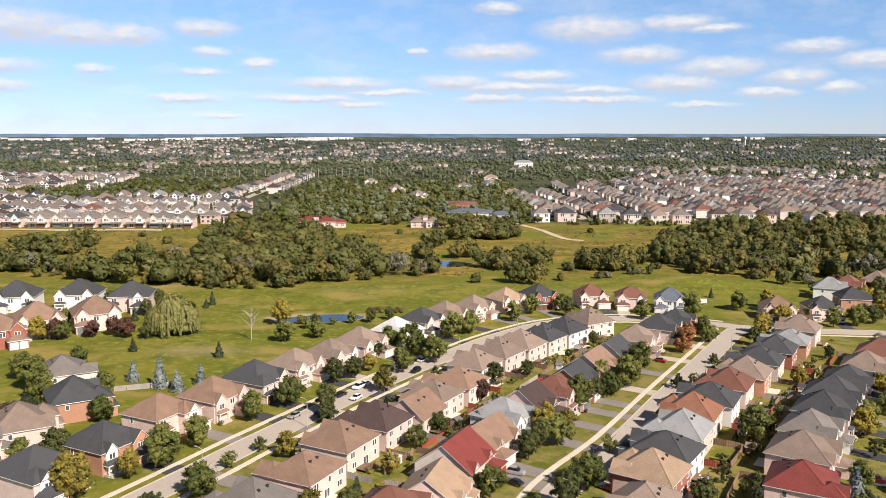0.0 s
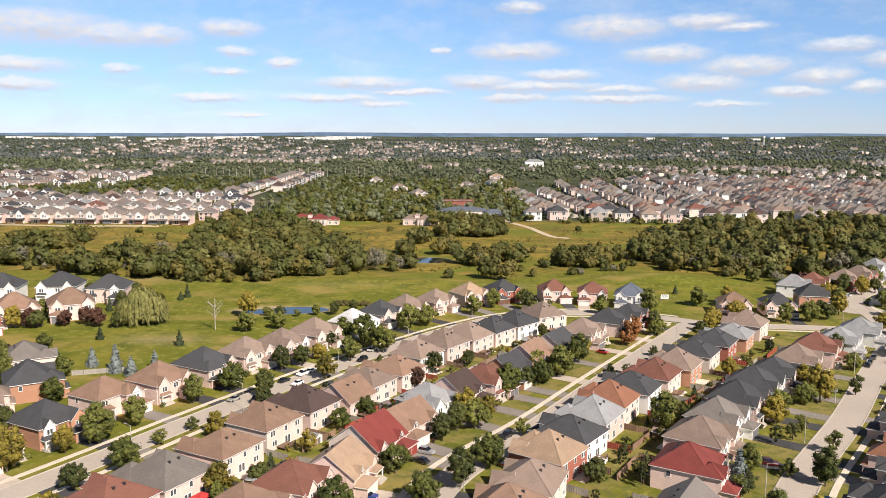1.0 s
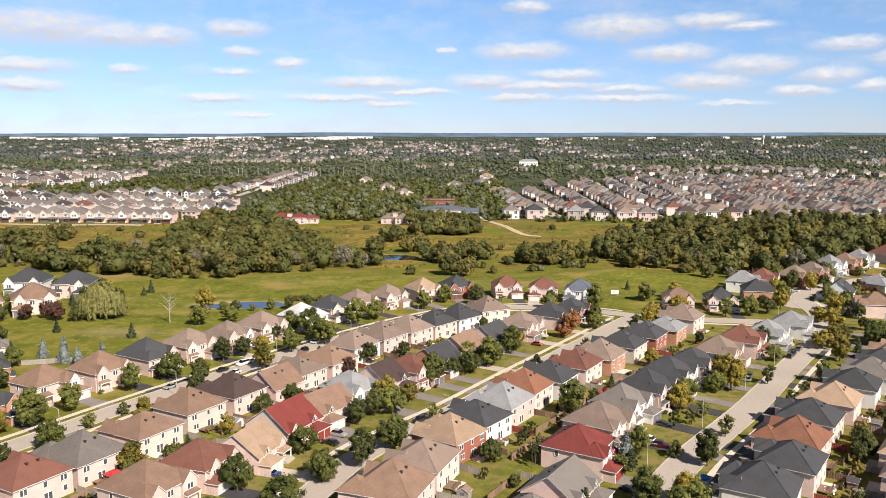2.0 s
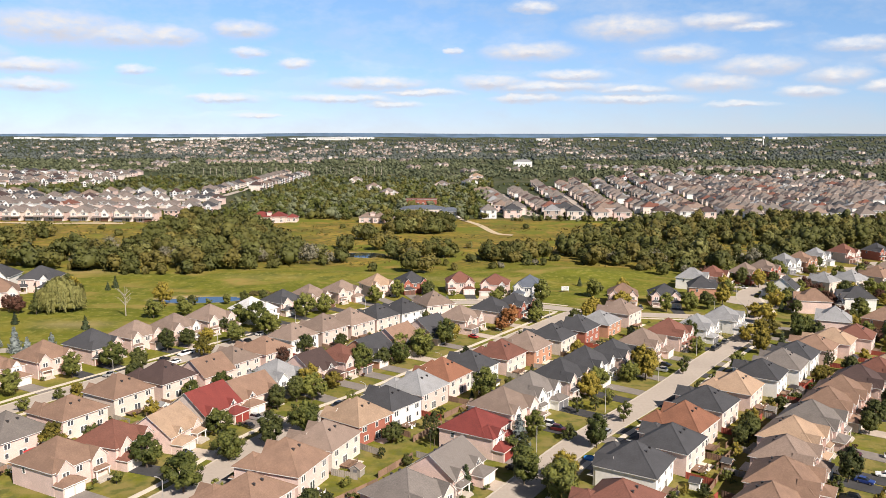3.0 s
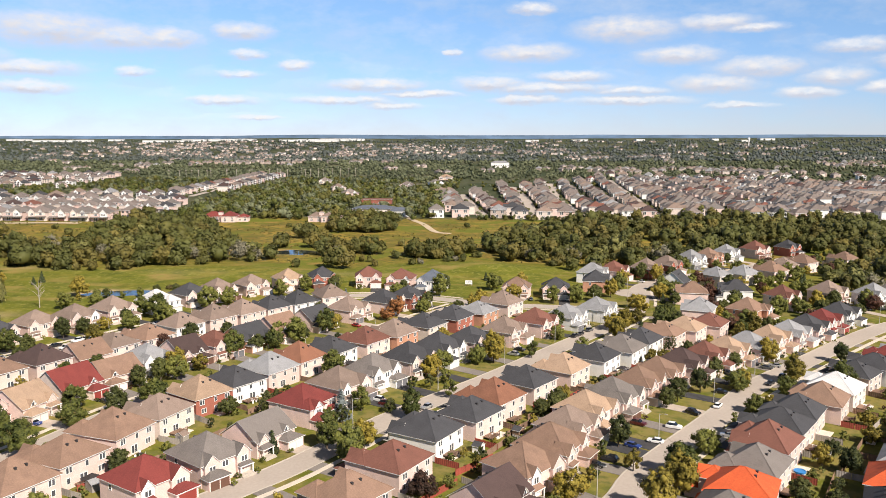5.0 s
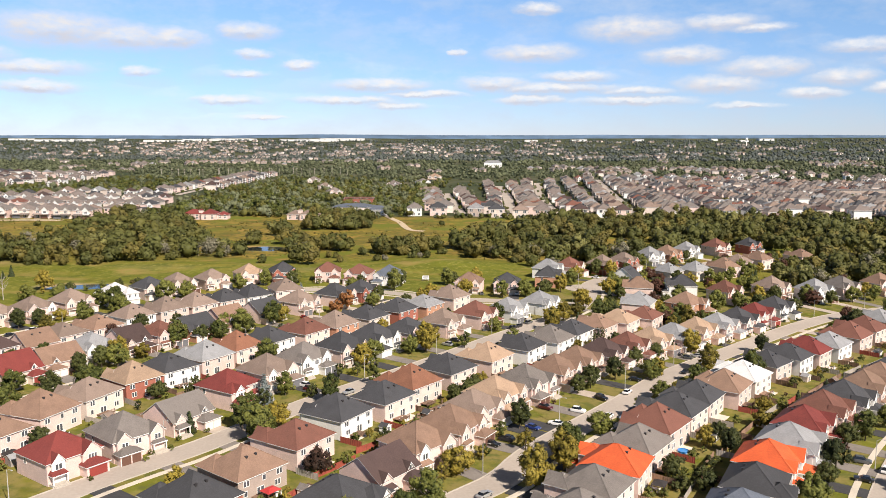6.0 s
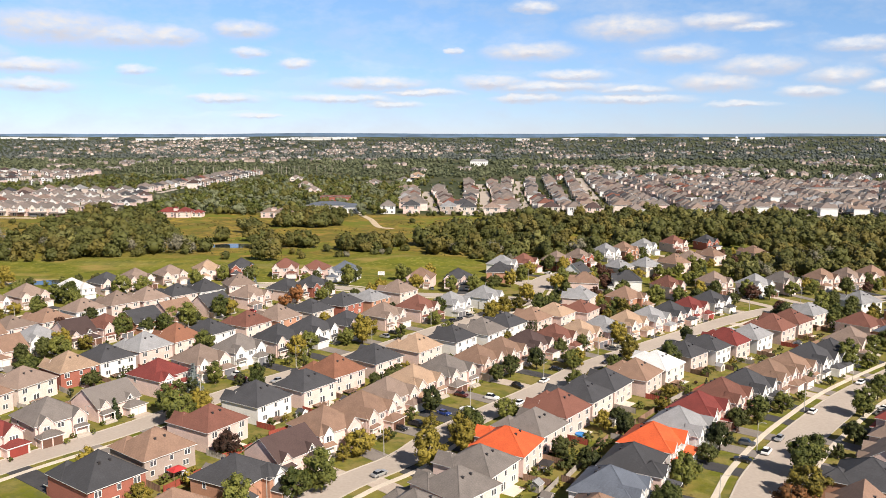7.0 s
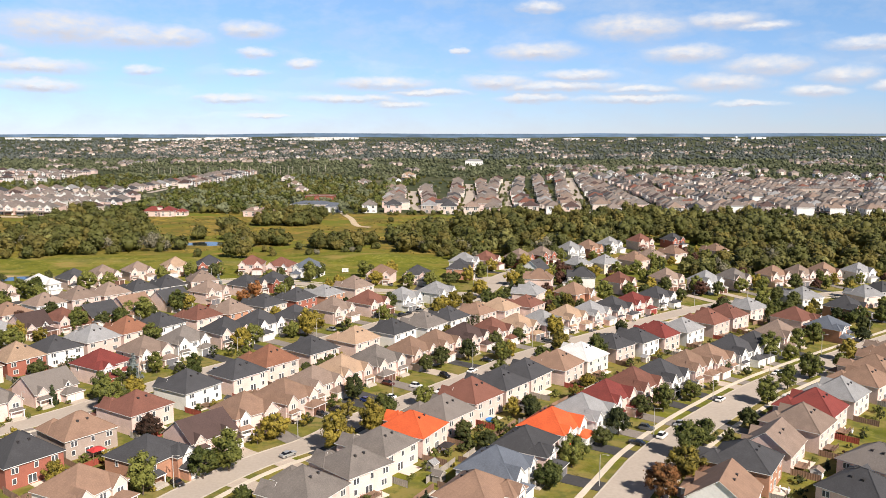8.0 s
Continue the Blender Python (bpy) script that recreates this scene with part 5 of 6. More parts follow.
# more garden trees about the upper bends
fill_rng = random.Random(21)
road_points = [q for l in LINES.values() for q in l]
planted, tries = [], 0
while len(planted) < 165 and tries < 9000:
    tries += 1
    x, y = (fill_rng.uniform(195, 470), fill_rng.uniform(285, 510)) if len(planted) < 140 else (fill_rng.uniform(-215, -95), fill_rng.uniform(190, 400))
    if 425 < y and x > 400:
        continue
    if any(math.hypot(x - h[0], y - h[1]) < 10.5 for h in HOMES) or not any(math.hypot(x - h[0], y - h[1]) < 22 for h in HOMES):
        continue
    if any((Vector((x, y)) - q).length < 8 for q in road_points) or any(math.hypot(x - a, y - b) < 5 for a, b in planted):
        continue
    planted.append((x, y))
    tree(x, y, fill_rng.choice("gddgyCgm"), fill_rng.uniform(0.7, 1.1))

# front garden trees of the houses that have none yet
standing = TREES_G + TREES_G2 + TREES_D + TREES_Y + TREES_O + TREES_M + TREES_S + TREES_N + planted
for x, y, way, w, d, mirror, kind, letter, dist, street in HOMES:
    if letter in "KU" or dist > 40:
        continue
    mx = -1 if mirror else 1
    px, py = local(x, y, way, -mx * (w / 2 - 2.4), -d / 2 - 6.5)
    if fill_rng.random() < 0.72 and all(math.hypot(px - a, py - b) > 8.5 for a, b in standing) and all((Vector((px, py)) - q).length > 6.2 for q in road_points):
        tree(px, py, fill_rng.choice("ggsnyds"), fill_rng.uniform(0.65, 0.95))

# trees and tall bushes that fill the back gardens
for k, (x, y, way, w, d, mirror, kind, letter, dist, street) in enumerate(HOMES):
    if letter not in "BCDEFGHIJ":
        continue
    for j in range(2):
        if fill_rng.random() < 0.42:
            px, py = local(x, y, way, fill_rng.uniform(-w / 2, w / 2), d / 2 + fill_rng.uniform(4.4, 7.4))
            if all(math.hypot(px - a, py - b) > 4.5 for a, b in standing) and all(math.hypot(px - h[0], py - h[1]) > 8.6 for h in HOMES):
                standing.append((px, py))
                tree(px, py, fill_rng.choice("ssgdnsCdy"), fill_rng.uniform(0.5, 0.8))

# the bare tree that stands dead in the park
dead = new("dead_tree")
dead.location = (-77, 318, ground_height(-77, 318))
child("trunk", trunk_shape(15, 0.24, 16, 77, PALE_BARK, 0.42), dead)
tagged(dead, "bleached dead tree with bare branches in the park", "tree")

# shrubs in the gardens
bushes = []
SHRUBS = [broadleaf(1.5, 1.0, 9, 10, 20 + k, LEAVES[t], size=0.24)[1] for k, t in enumerate("gdydmg")]
SHRUBS += [broadleaf(2.6, 1.5, 14, 12, 30 + k, LEAVES[t], size=0.28)[1] for k, t in enumerate("gd")]
for k, (x, y, way, w, d, mirror, kind, letter, dist, street) in enumerate(HOMES):
    mx = -1 if mirror else 1
    spots = [(-mx * (w / 2 + 0.3), -d / 2 - 2.6), (-mx * (w / 2 - 4.9), -d / 2 - 1.6)] if letter in "ACEGIKU" else [(mx * rng.uniform(0, w / 2), d / 2 + rng.uniform(6, 7.2)), (mx * rng.uniform(2, w / 2), d / 2 + rng.uniform(4, 6.6)), (-mx * rng.uniform(2, w / 2), d / 2 + rng.uniform(2, 6.6))]
    if letter in "CEGI":
        spots += [(rng.uniform(-w / 2, w / 2), d / 2 + rng.uniform(3.5, 7.2)), (rng.uniform(-w / 2, w / 2), d / 2 + rng.uniform(5.5, 7.2)), (mx * (w / 2 - 6.4), -d / 2 - 4.6)]
    for u, v in spots:
        if rng.random() < 0.3:
            continue
        px, py = local(x, y, way, u, v)
        bushes.append((py, px, rng.choice(SHRUBS if v > 0 else SHRUBS[:6]), rng.uniform(0, 6)))
bushes.sort(key=lambda q: q[0])
for py, px, me, turn in bushes[:300]:
    b = new("shrub", me)
    b.location, b.rotation_euler = (px, py, ground_height(px, py, False) - 0.05), (0, 0, turn)
    tagged(b, "rounded leafy garden shrub beside a house", "shrub", "garden shrubs")
joined("garden_shrubs", [(me, Matrix.Translation((px, py, ground_height(px, py, False) - 0.05)) @ Matrix.Rotation(turn, 4, "Z")) for py, px, me, turn in bushes[300:]], "low green shrubs in the upper gardens", "shrubs")

# ---- the wooded valley ----


def inside(x, y, poly):
    hit = False
    for (ax, ay), (bx, by) in zip(poly, poly[1:] + poly[:1]):
        if (ay > y) != (by > y) and x < (bx - ax) * (y - ay) / (by - ay) + ax:
            hit = not hit
    return hit


def wood(name, spots, clusters, leaves, mat, label, size, core=0.82):
    """spots: x, y, height, radius of each tree. All of them make one mass."""
    cs, rs, mid, reach = [], [], [], []
    for x, y, h, r in spots:
        z0 = ground_height(x, y)
        d = unit(nrg.normal(size=(clusters, 3)))
        d[:, 2] = np.abs(d[:, 2]) * 0.95 - 0.2
        pts = d * np.array([0.64 * r, 0.64 * r, 0.46 * h]) * nrg.uniform(0.7, 1.05, (clusters, 1))
        pts[:, 2] += z0 + 0.44 * h
        cs += [pts + np.array([x, y, 0]), np.array([[x, y, z0 + 0.36 * h]])]
        rs += [nrg.uniform(0.24, 0.46, clusters) * r, np.array([0.66 * r])]
        mid.append(np.tile([x, y, z0 + 0.3 * h], (clusters + 1, 1)))
        reach.append(np.tile([r, r, 0.6 * h], (clusters + 1, 1)))
    cs, rs, mid, reach = np.concatenate(cs), np.concatenate(rs), np.concatenate(mid), np.concatenate(reach)
    lv, lf = lumps(cs, rs * core, True)
    if leaves:
        pts = np.repeat(cs, leaves, axis=0)
        off = unit(nrg.normal(size=pts.shape))
        pts += off * (np.repeat(rs, leaves) * nrg.uniform(0.78, 1.2, len(pts)))[:, None]
        whole = unit((pts - np.repeat(mid, leaves, axis=0)) / np.repeat(reach, leaves, axis=0))
        qv, qf = leaf_cards(pts, size, unit(off * 0.8 + whole))
    else:
        qv, qf = np.zeros((0, 3)), np.zeros((0, 3), dtype=int)
    ob = new(name, np_mesh(name, np.concatenate([qv, lv]), np.concatenate([qf, lf + len(qv)]), [mat]))
    return tagged(ob, label, "woods", kind="stuff")


RIGHT_WOOD = [(130, 503), (147, 509), (156, 486), (171, 492), (182, 472), (189, 450), (204, 452), (222, 466), (250, 482), (272, 496), (290, 514), (310, 534), (340, 554), (378, 562), (398, 530), (393, 489), (381, 429), (412, 426), (456, 434), (520, 436), (640, 450), (760, 560), (640, 690), (500, 720), (420, 745), (349, 745), (279, 740), (235, 705), (195, 672), (170, 640), (158, 590), (144, 545)]
UPPER_WOOD = [(345, 400), (375, 406), (410, 414), (450, 422), (450, 446), (398, 455), (400, 482), (375, 474), (352, 455), (340, 430)]
LEFT_WOOD = [(-273, 480), (-227, 449), (-202, 441), (-174, 434), (-141, 425), (-109, 419), (-88, 419), (-65, 441), (-37, 458), (-7, 470), (-2, 490), (-15, 512), (-39, 528), (-59, 558), (-77, 582), (-98, 640), (-120, 672), (-150, 690), (-180, 676), (-182, 640), (-173, 573), (-162, 520), (-186, 486), (-207, 466), (-250, 497)]
CLUMPS = [(104, 511, 19), (119, 526, 12), (-7, 600, 9), (30, 504, 15), (54, 519, 14), (36, 643, 15), (16, 641, 12), (57, 652, 9), (16, 453, 5), (46, 451, 8), (-273, 548, 24), (-264, 580, 14), (-262, 490, 9), (-262, 470, 10), (91, 470, 3), (99, 468, 4), (111, 483, 6), (122, 488, 6), (127, 688, 4), (60, 478, 5), (-14, 545, 9), (12, 550, 10), (45, 695, 13), (25, 700, 12), (5, 705, 8), (-240, 640, 4), (-205, 600, 4), (-35, 665, 4), (78, 560, 5), (70, 462, 5), (76, 500, 6)]
woods_rng = random.Random(3)


def scatter(poly, gap, tall, jitter=0.5):
    xs, ys = [p[0] for p in poly], [p[1] for p in poly]
    out = []
    y = min(ys)
    while y < max(ys):
        x = min(xs)
        while x < max(xs):
            px, py = x + woods_rng.uniform(-gap, gap) * jitter, y + woods_rng.uniform(-gap, gap) * jitter
            if inside(px, py, poly) and all(math.hypot(px - h[0], py - h[1]) > 13 for h in HOMES if abs(h[1] - py) < 20) and pond_reach(px, py) > 1.3:
                k = noise.noise((px * 0.02, py * 0.02, 9.0))
                if k > -0.55:
                    h = tall * woods_rng.choice((0.5, 0.7, 0.9, 1.0, 1.15, 1.4)) * woods_rng.uniform(0.9, 1.1) * (1 + 0.45 * k)
                    out.append((px, py, h, h * woods_rng.uniform(0.42, 0.66)))
            x += gap
        y += gap
    return out


spots = scatter(RIGHT_WOOD, 12.0, 12.8, 0.6) + scatter(RIGHT_WOOD, 14.0, 5.5, 0.8) + scatter(UPPER_WOOD, 9.0, 9.5, 0.7) + scatter(LEFT_WOOD, 11.0, 12.5, 0.6) + scatter(LEFT_WOOD, 11.0, 5.0, 0.8)
for cx, cy, r in CLUMPS:
    for k in range(max(2, int(r * r / 15))):
        a, q = woods_rng.uniform(0, 6.28), r * math.sqrt(woods_rng.random())
        h = woods_rng.uniform(8.5, 15) if r > 6 else woods_rng.uniform(3.5, 6)
        if pond_reach(cx + q * math.cos(a), cy + q * 0.7 * math.sin(a)) > 1.2:
            spots.append((cx + q * math.cos(a), cy + q * 0.7 * math.sin(a), h, h * woods_rng.uniform(0.45, 0.6)))
# split by kind of leaf so that the wood is mixed
AUTUMN = leafy("autumn_wood_leaves", (0.098, 0.086, 0.020), (0.170, 0.138, 0.032), 0.25, 0.08, 0.12, 0.04)
DARK_WOOD = leafy("dark_wood_leaves", (0.038, 0.045, 0.012), (0.080, 0.083, 0.020), 0.25, 0.08, 0.12, 0.04)
mix_kinds = {0: [], 1: [], 2: [], 3: [], 4: []}
for q in spots:
    v = 0.7 * noise.noise((q[0] * 0.035, q[1] * 0.035, 4.0)) + woods_rng.uniform(-0.5, 0.5)
    edge = q[1] < 500 and woods_rng.random() < 0.12
    mix_kinds[3 if edge else 0 if v < -0.18 else 1 if v < 0.2 else 2 if v < 0.5 else 4].append(q)
wood("woodland", mix_kinds[0], 7, 34, DARK_WOOD, "dense dark green woodland in the shallow valley", 1.05)
wood("woodland", mix_kinds[1], 7, 34, WOODS, "mixed olive green woodland in the shallow valley", 1.05)
wood("woodland", mix_kinds[2], 7, 34, AUTUMN, "woodland turning gold and brown in the valley", 1.05)
wood("woodland", mix_kinds[4], 7, 34, LEAVES["W"], "bright yellow-green trees within the woodland", 1.05)
wood("thicket", mix_kinds[3], 6, 60, LEAVES["bare"], "grey leafless thicket at the wood's edge", 0.5, 0.4)
# low scrub and tall grass tufts in the meadow
scrub = []
for k in range(2200):
    x, y = woods_rng.uniform(-320, 200), woods_rng.uniform(470, 715)
    if noise.noise((x * 0.03, y * 0.03, 2.0)) > 0.12 and pond_reach(x, y) > 1.2:
        scrub.append((x, y, woods_rng.uniform(0.5, 1.6), woods_rng.uniform(0.5, 1.3)))
wood("scrub", scrub, 3, 5, AUTUMN, "low golden scrub dotted over the meadow", 0.4)
REED = leafy('reed_stems', (0.12, 0.10, 0.03), (0.22, 0.17, 0.06), 0.4)
reeds = [(-27 + woods_rng.uniform(-8, 8), 373 + woods_rng.uniform(-3, 3), 1.7, 1.3) for k in range(60)]
wood("reeds", reeds, 4, 12, REED, "brown reeds on the pond's bank", 0.4)
banks = [(-62, 346), (-55, 343), (-48, 345), (-40, 348), (-32, 350), (-70, 352), (-58, 338), (-24, 356), (-66, 335)]
for k, (x, y) in enumerate(banks):
    tree(x, y, "gds"[k % 3], 0.55 + 0.1 * (k % 3))

# ---- far estates ----
TONES = "Q Q G D K M Q G Q D Q G K RB Q M Q L".split()
far_rng = random.Random(8)
DISTRICTS = {"right": [], "left": [], "plain": []}


def estate_house(x, y, deg, near, district="right"):
    roof, wall = far_rng.choice(TONES), far_rng.choice("pcwctcw" if district == "right" else "pccwp")
    if near:
        far_house(x, y, deg, roof, wall, far_rng.randrange(2), far_rng.uniform(1.3, 1.55) if near is True else far_rng.uniform(1.15, 1.4), tall=1.5 if near is True else 1.3, plain=near is not True)
    else:
        DISTRICTS[district].append((x, y, deg, roof, wall))


# the estate across the meadow: streets that fan out, with houses on both sides
FAR_STREETS = [(140, -0.10, 812, 1090), (192, 0.0, 800, 1250), (243, 0.02, 806, 1330), (325, 0.075, 812, 1430), (405, 0.02, 815, 1420), (473, 0.015, 808, 1400), (541, 0.01, 800, 1380), (609, 0.0, 790, 1350), (677, -0.01, 780, 1340), (745, -0.02, 765, 1320), (813, -0.03, 750, 1300), (881, -0.04, 740, 1280)]
for j, (sx, lean, y0, y1) in enumerate(FAR_STREETS):
    bend = 6 * math.sin(j * 2.1)
    line = [Vector((sx + (yy - 790) * lean + bend * math.sin((yy - 790) / 130), yy)) for yy in range(y0 - 24, y1, 16)]
    ribbon("road", line, 0, 13, 0.25, ASPHALT, "pale asphalt street between far houses", "road")
    for side in (-1, 1):
        y = y0 + far_rng.uniform(-6, 6)
        first = True
        while y < y1:
            x = sx + (y - 790) * lean + bend * math.sin((y - 790) / 130) + side * 18 + far_rng.uniform(-2.8, 2.8)
            if not (640 < x < 760 and 1065 < y < 1130) and far_rng.random() < 0.95:
                estate_house(x, y, 90 * side + far_rng.uniform(-3, 3), (first and j < 8) or (2 if j < 7 and y < y0 + 50 else False))
                first = False
            y += 18.2 + far_rng.uniform(-1.0, 2.4)
# single rows between those streets
for sx, lean, y0, y1 in ((284, 0.045, 806, 1390), (366, 0.05, 812, 1420), (112, -0.1, 830, 1060)):
    y = y0
    while y < y1:
        estate_house(sx + (y - 790) * lean + far_rng.uniform(-2, 2), y, far_rng.choice((90, -90, 180)), False)
        y += 19 + far_rng.uniform(-1, 3)
# the houses whose backs line the meadow
for k in range(20):
    x = 94 + 21.5 * k + far_rng.uniform(-2, 2)
    if min(abs(x - (sx + (760 - 790) * lean)) for sx, lean, y0, y1 in FAR_STREETS) < 10 or k in (13, 14):
        continue
    estate_house(x, 770 + 8 * math.sin(k * 0.9) - 0.16 * max(0, x - 430), 180 + far_rng.uniform(-6, 6), k < 18)
# a further district behind it
for k in range(90):
    x, y = far_rng.uniform(330, 1150), far_rng.uniform(1340, 1560)
    if noise.noise((x * 0.006, y * 0.006, 3.1)) > -0.1:
        estate_house(x, y, far_rng.uniform(-30, 30), False)
# the estate beyond the other meadow: rows whose fronts look over it
for j, (sy, fx, end) in enumerate(((702, 0, -224), (738, 180, -192), (790, 0, -196), (826, 180, -204), (882, 0, -216), (918, 180, -236), (975, 0, -258))):
    x = end
    while x > -560 - j * 30:
        if j < 5 or noise.noise((x * 0.01, sy * 0.01, 6.6)) > -0.3:
            estate_house(x, sy - 0.03 * (x - end) + far_rng.uniform(-2, 2), fx + far_rng.uniform(-4, 4), j == 0 or (2 if j in (2, 4) and x > -400 else False), "left")
        x -= 21.0 + far_rng.uniform(-0.8, 1.5)
# the street that climbs away from it
for side, x0, x1, y0, y1 in ((-1, -266, -284, 1010, 1525), (1, -228, -246, 1090, 1525)):
    n = int((y1 - y0) / 22)
    for k in range(n):
        estate_house(x0 + (x1 - x0) * k / n + far_rng.uniform(-1, 1), y0 + (y1 - y0) * k / n, -90 * side + 180 + far_rng.uniform(-5, 5), k == 0, "left")
ribbon("road", [Vector((-246 - (yy - 1000) * 0.036, yy)) for yy in range(1000, 1500, 24)], 0, 10, 0.25, ASPHALT, "pale asphalt street climbing between far houses", "road")
for j in range(7):
    for k in range(22):
        if noise.noise((k * 0.3, j * 0.5, 8.8)) > -0.3:
            estate_house(-500 - k * 21 - j * 12, 1150 + j * 60 + 14 * math.sin(k * 0.7) + far_rng.uniform(-6, 6), far_rng.choice((0, 180)) + far_rng.uniform(-12, 12), False, "left")
# a line of tall wooden masts beyond the left estate
for k in range(26):
    x, y = -430 + k * 13 + far_rng.uniform(-4, 4), 1420 + 4 * k + far_rng.uniform(-30, 30)
    mast = new("utility_pole", Shape().solid([[(r * math.cos(a * math.tau / 6), r * math.sin(a * math.tau / 6), z) for a in range(6)] for r, z in ((0.45, -1), (0.3, 17))]).box(-2, 2, -0.2, 0.2, 15, 15.4).mesh("utility_pole", [PALE_BARK]))
    mast.location = (x, y, ground_height(x, y))
    tagged(mast, "tall pale wooden utility pole above far trees", "utility pole", "utility poles")

# single homes among the trees at the meadow's end
def villa(x, y, deg, roof, wall, wide, label):
    """A long home of three joined blocks with a small turret."""
    base = new("house")
    base.location, base.rotation_euler = (x, y, ground_height(x, y)), (0, 0, radians(deg))
    for bx, bw, by, bd, h in ((-0.27, 0.44, 0, 15, 5.2), (0.12, 0.34, -2.5, 16, 5.8), (0.40, 0.24, 1.5, 12, 4.2)):
        x0, x1, y0, y1 = wide * (bx - bw / 2), wide * (bx + bw / 2), by - bd / 2, by + bd / 2
        child("wall", Shape().box(x0, x1, y0, y1, -2, h).mesh("wall", [WALLS[wall]]), base)
        r = Shape()
        r.hip(x0 - 0.7, x1 + 0.7, y0 - 0.7, y1 + 0.7, h + 0.02 * bx, 0.55)
        child("roof", r.mesh("roof", [ROOFS[roof], TRIM]), base)
        for k in (-1, 1):
            child("window", WIN["d"], base, ((x0 + x1) / 2 + k * (x1 - x0) * 0.25, y0 - 0.02, 0.8))
            child("window", WIN["m"], base, ((x0 + x1) / 2 + k * (x1 - x0) * 0.25, y0 - 0.02, 3.2))
    t = Shape().box(-0.08 * wide - 2, -0.08 * wide + 2, -6, -2, 4, 9.2)
    child("turret", t.mesh("turret", [WALLS[wall]]), base)
    r = Shape()
    r.hip(-0.08 * wide - 2.5, -0.08 * wide + 2.5, -6.5, -1.5, 9.2, 0.6)
    child("turret_roof", r.mesh("turret_roof", [ROOFS[roof], TRIM]), base)
    tagged(base, label, "house")


villa(-108, 712, 4, "R", "p", 42, "long pink brick home with red hipped roofs among trees")
villa(-13, 722, -3, "K", "p", 31, "pale pink brick home with taupe roofs by the meadow")
for x, y, roof, wall in ((80, 1361, "T", "c"), (30, 1150, "Q", "p"), (-62, 1085, "K", "c"), (-30, 985, "Q", "p"), (70, 1210, "G", "w"), (-110, 1240, "Q", "c")):
    far_house(x, y, far_rng.uniform(-25, 25), roof, wall, far_rng.randrange(2), 1.7, "among dense trees")


def hall(x, y, w, d, h, roof_mat, wall_mat, label, low=0.25):
    base = new("building")
    base.location = (x, y, ground_height(x, y))
    b = Shape().box(-w / 2, w / 2, -d / 2, d / 2, -3, h)
    child("wall", b.mesh("wall", [wall_mat]), base)
    r = Shape()
    r.hip(-w / 2 - 0.8, w / 2 + 0.8, -d / 2 - 0.8, d / 2 + 0.8, h, low)
    child("roof", r.mesh("roof", [roof_mat, TRIM]), base)
    n = max(3, int(w / 5))
    for k in range(n):
        child("window", WIN["d"], base, (-w / 2 + (k + 0.5) * w / n, -d / 2 - 0.02, h * 0.4))
    tagged(base, label, "building")


hall(26, 795, 44, 24, 6.5, ROOFS["BL"], WALLS["c"], "long low public building with a slate blue roof among trees")
hall(55, 772, 20, 14, 6.0, ROOFS["BL"], WALLS["w"], "white glazed hall beside the public building", 0.5)
hall(19, 874, 34, 16, 9.5, ROOFS["RB"], WALLS["r"], "red brick block behind the public building", 0.1)
hall(699, 1097, 100, 34, 10, ROOFS["G"], WALLS["t"], "flat grey institutional building among far roofs", 0.05)
hall(190, 1926, 44, 18, 12, ROOFS["L"], WALLS["w"], "white building with grey roof among far trees", 0.5)


def far_front(s, d):
    """The front gable and the windows of a far house."""
    s.gable(-2.6, 2.6, -d / 2 - 1.2, -d / 2 + 3.5, 5.2, 0.95, "y")
    s.face([(-2.3, -d / 2 - 1.0, 0), (2.3, -d / 2 - 1.0, 0), (2.3, -d / 2 - 1.0, 5.4), (0, -d / 2 - 1.0, 7.5), (-2.3, -d / 2 - 1.0, 5.4)], 1)
    for wx in (-3.6, 0, 3.6):
        for wz in (1.0, 3.7):
            s.box(wx - 0.8, wx + 0.8, d / 2, d / 2 + 0.06, wz, wz + 1.4, 3)
            s.box(wx - 0.8, wx + 0.8, -d / 2 - 1.06, -d / 2 + 0.3, wz, wz + 1.4, 3)


def house_mass(spots, label):
    """Houses too far to tell apart, as one mass of walls and hipped roofs."""
    roofs, walls = list(ROOFS), list(WALLS)
    v, f, i = [], [], []
    for x, y, deg, roof, wall in spots:
        z = ground_height(x, y)
        s = Shape()
        w, d = far_rng.uniform(10.0, 12.0), far_rng.uniform(10.5, 12.5)
        size = far_rng.uniform(1.12, 1.36) if y < 1560 else 1.1
        s.hip(-w / 2 - .5, w / 2 + .5, -d / 2 - .5, d / 2 + .5, 5.6, far_rng.uniform(0.55, 0.72))
        s.box(-w / 2, w / 2, -d / 2, d / 2, -2, 5.6, 2)
        if y < 1500:
            far_front(s, d)
        c, sn = math.cos(radians(deg)), math.sin(radians(deg))
        n = len(v)
        v += [(x + (a * c - b * sn) * size, y + (a * sn + b * c) * size, z + e * size) for a, b, e in s.v]
        f += [tuple(n + k for k in q) for q in s.f]
        table = (roofs.index(roof), len(roofs) + len(walls), len(roofs) + walls.index(wall), len(roofs) + len(walls) + 1)
        i += [table[m] for m in s.i]
    ob = new("distant_houses", mesh_of("distant_houses", v, f, list(ROOFS.values()) + list(WALLS.values()) + [TRIM, GLASS], i))
    tagged(ob, label, "houses", kind="stuff")


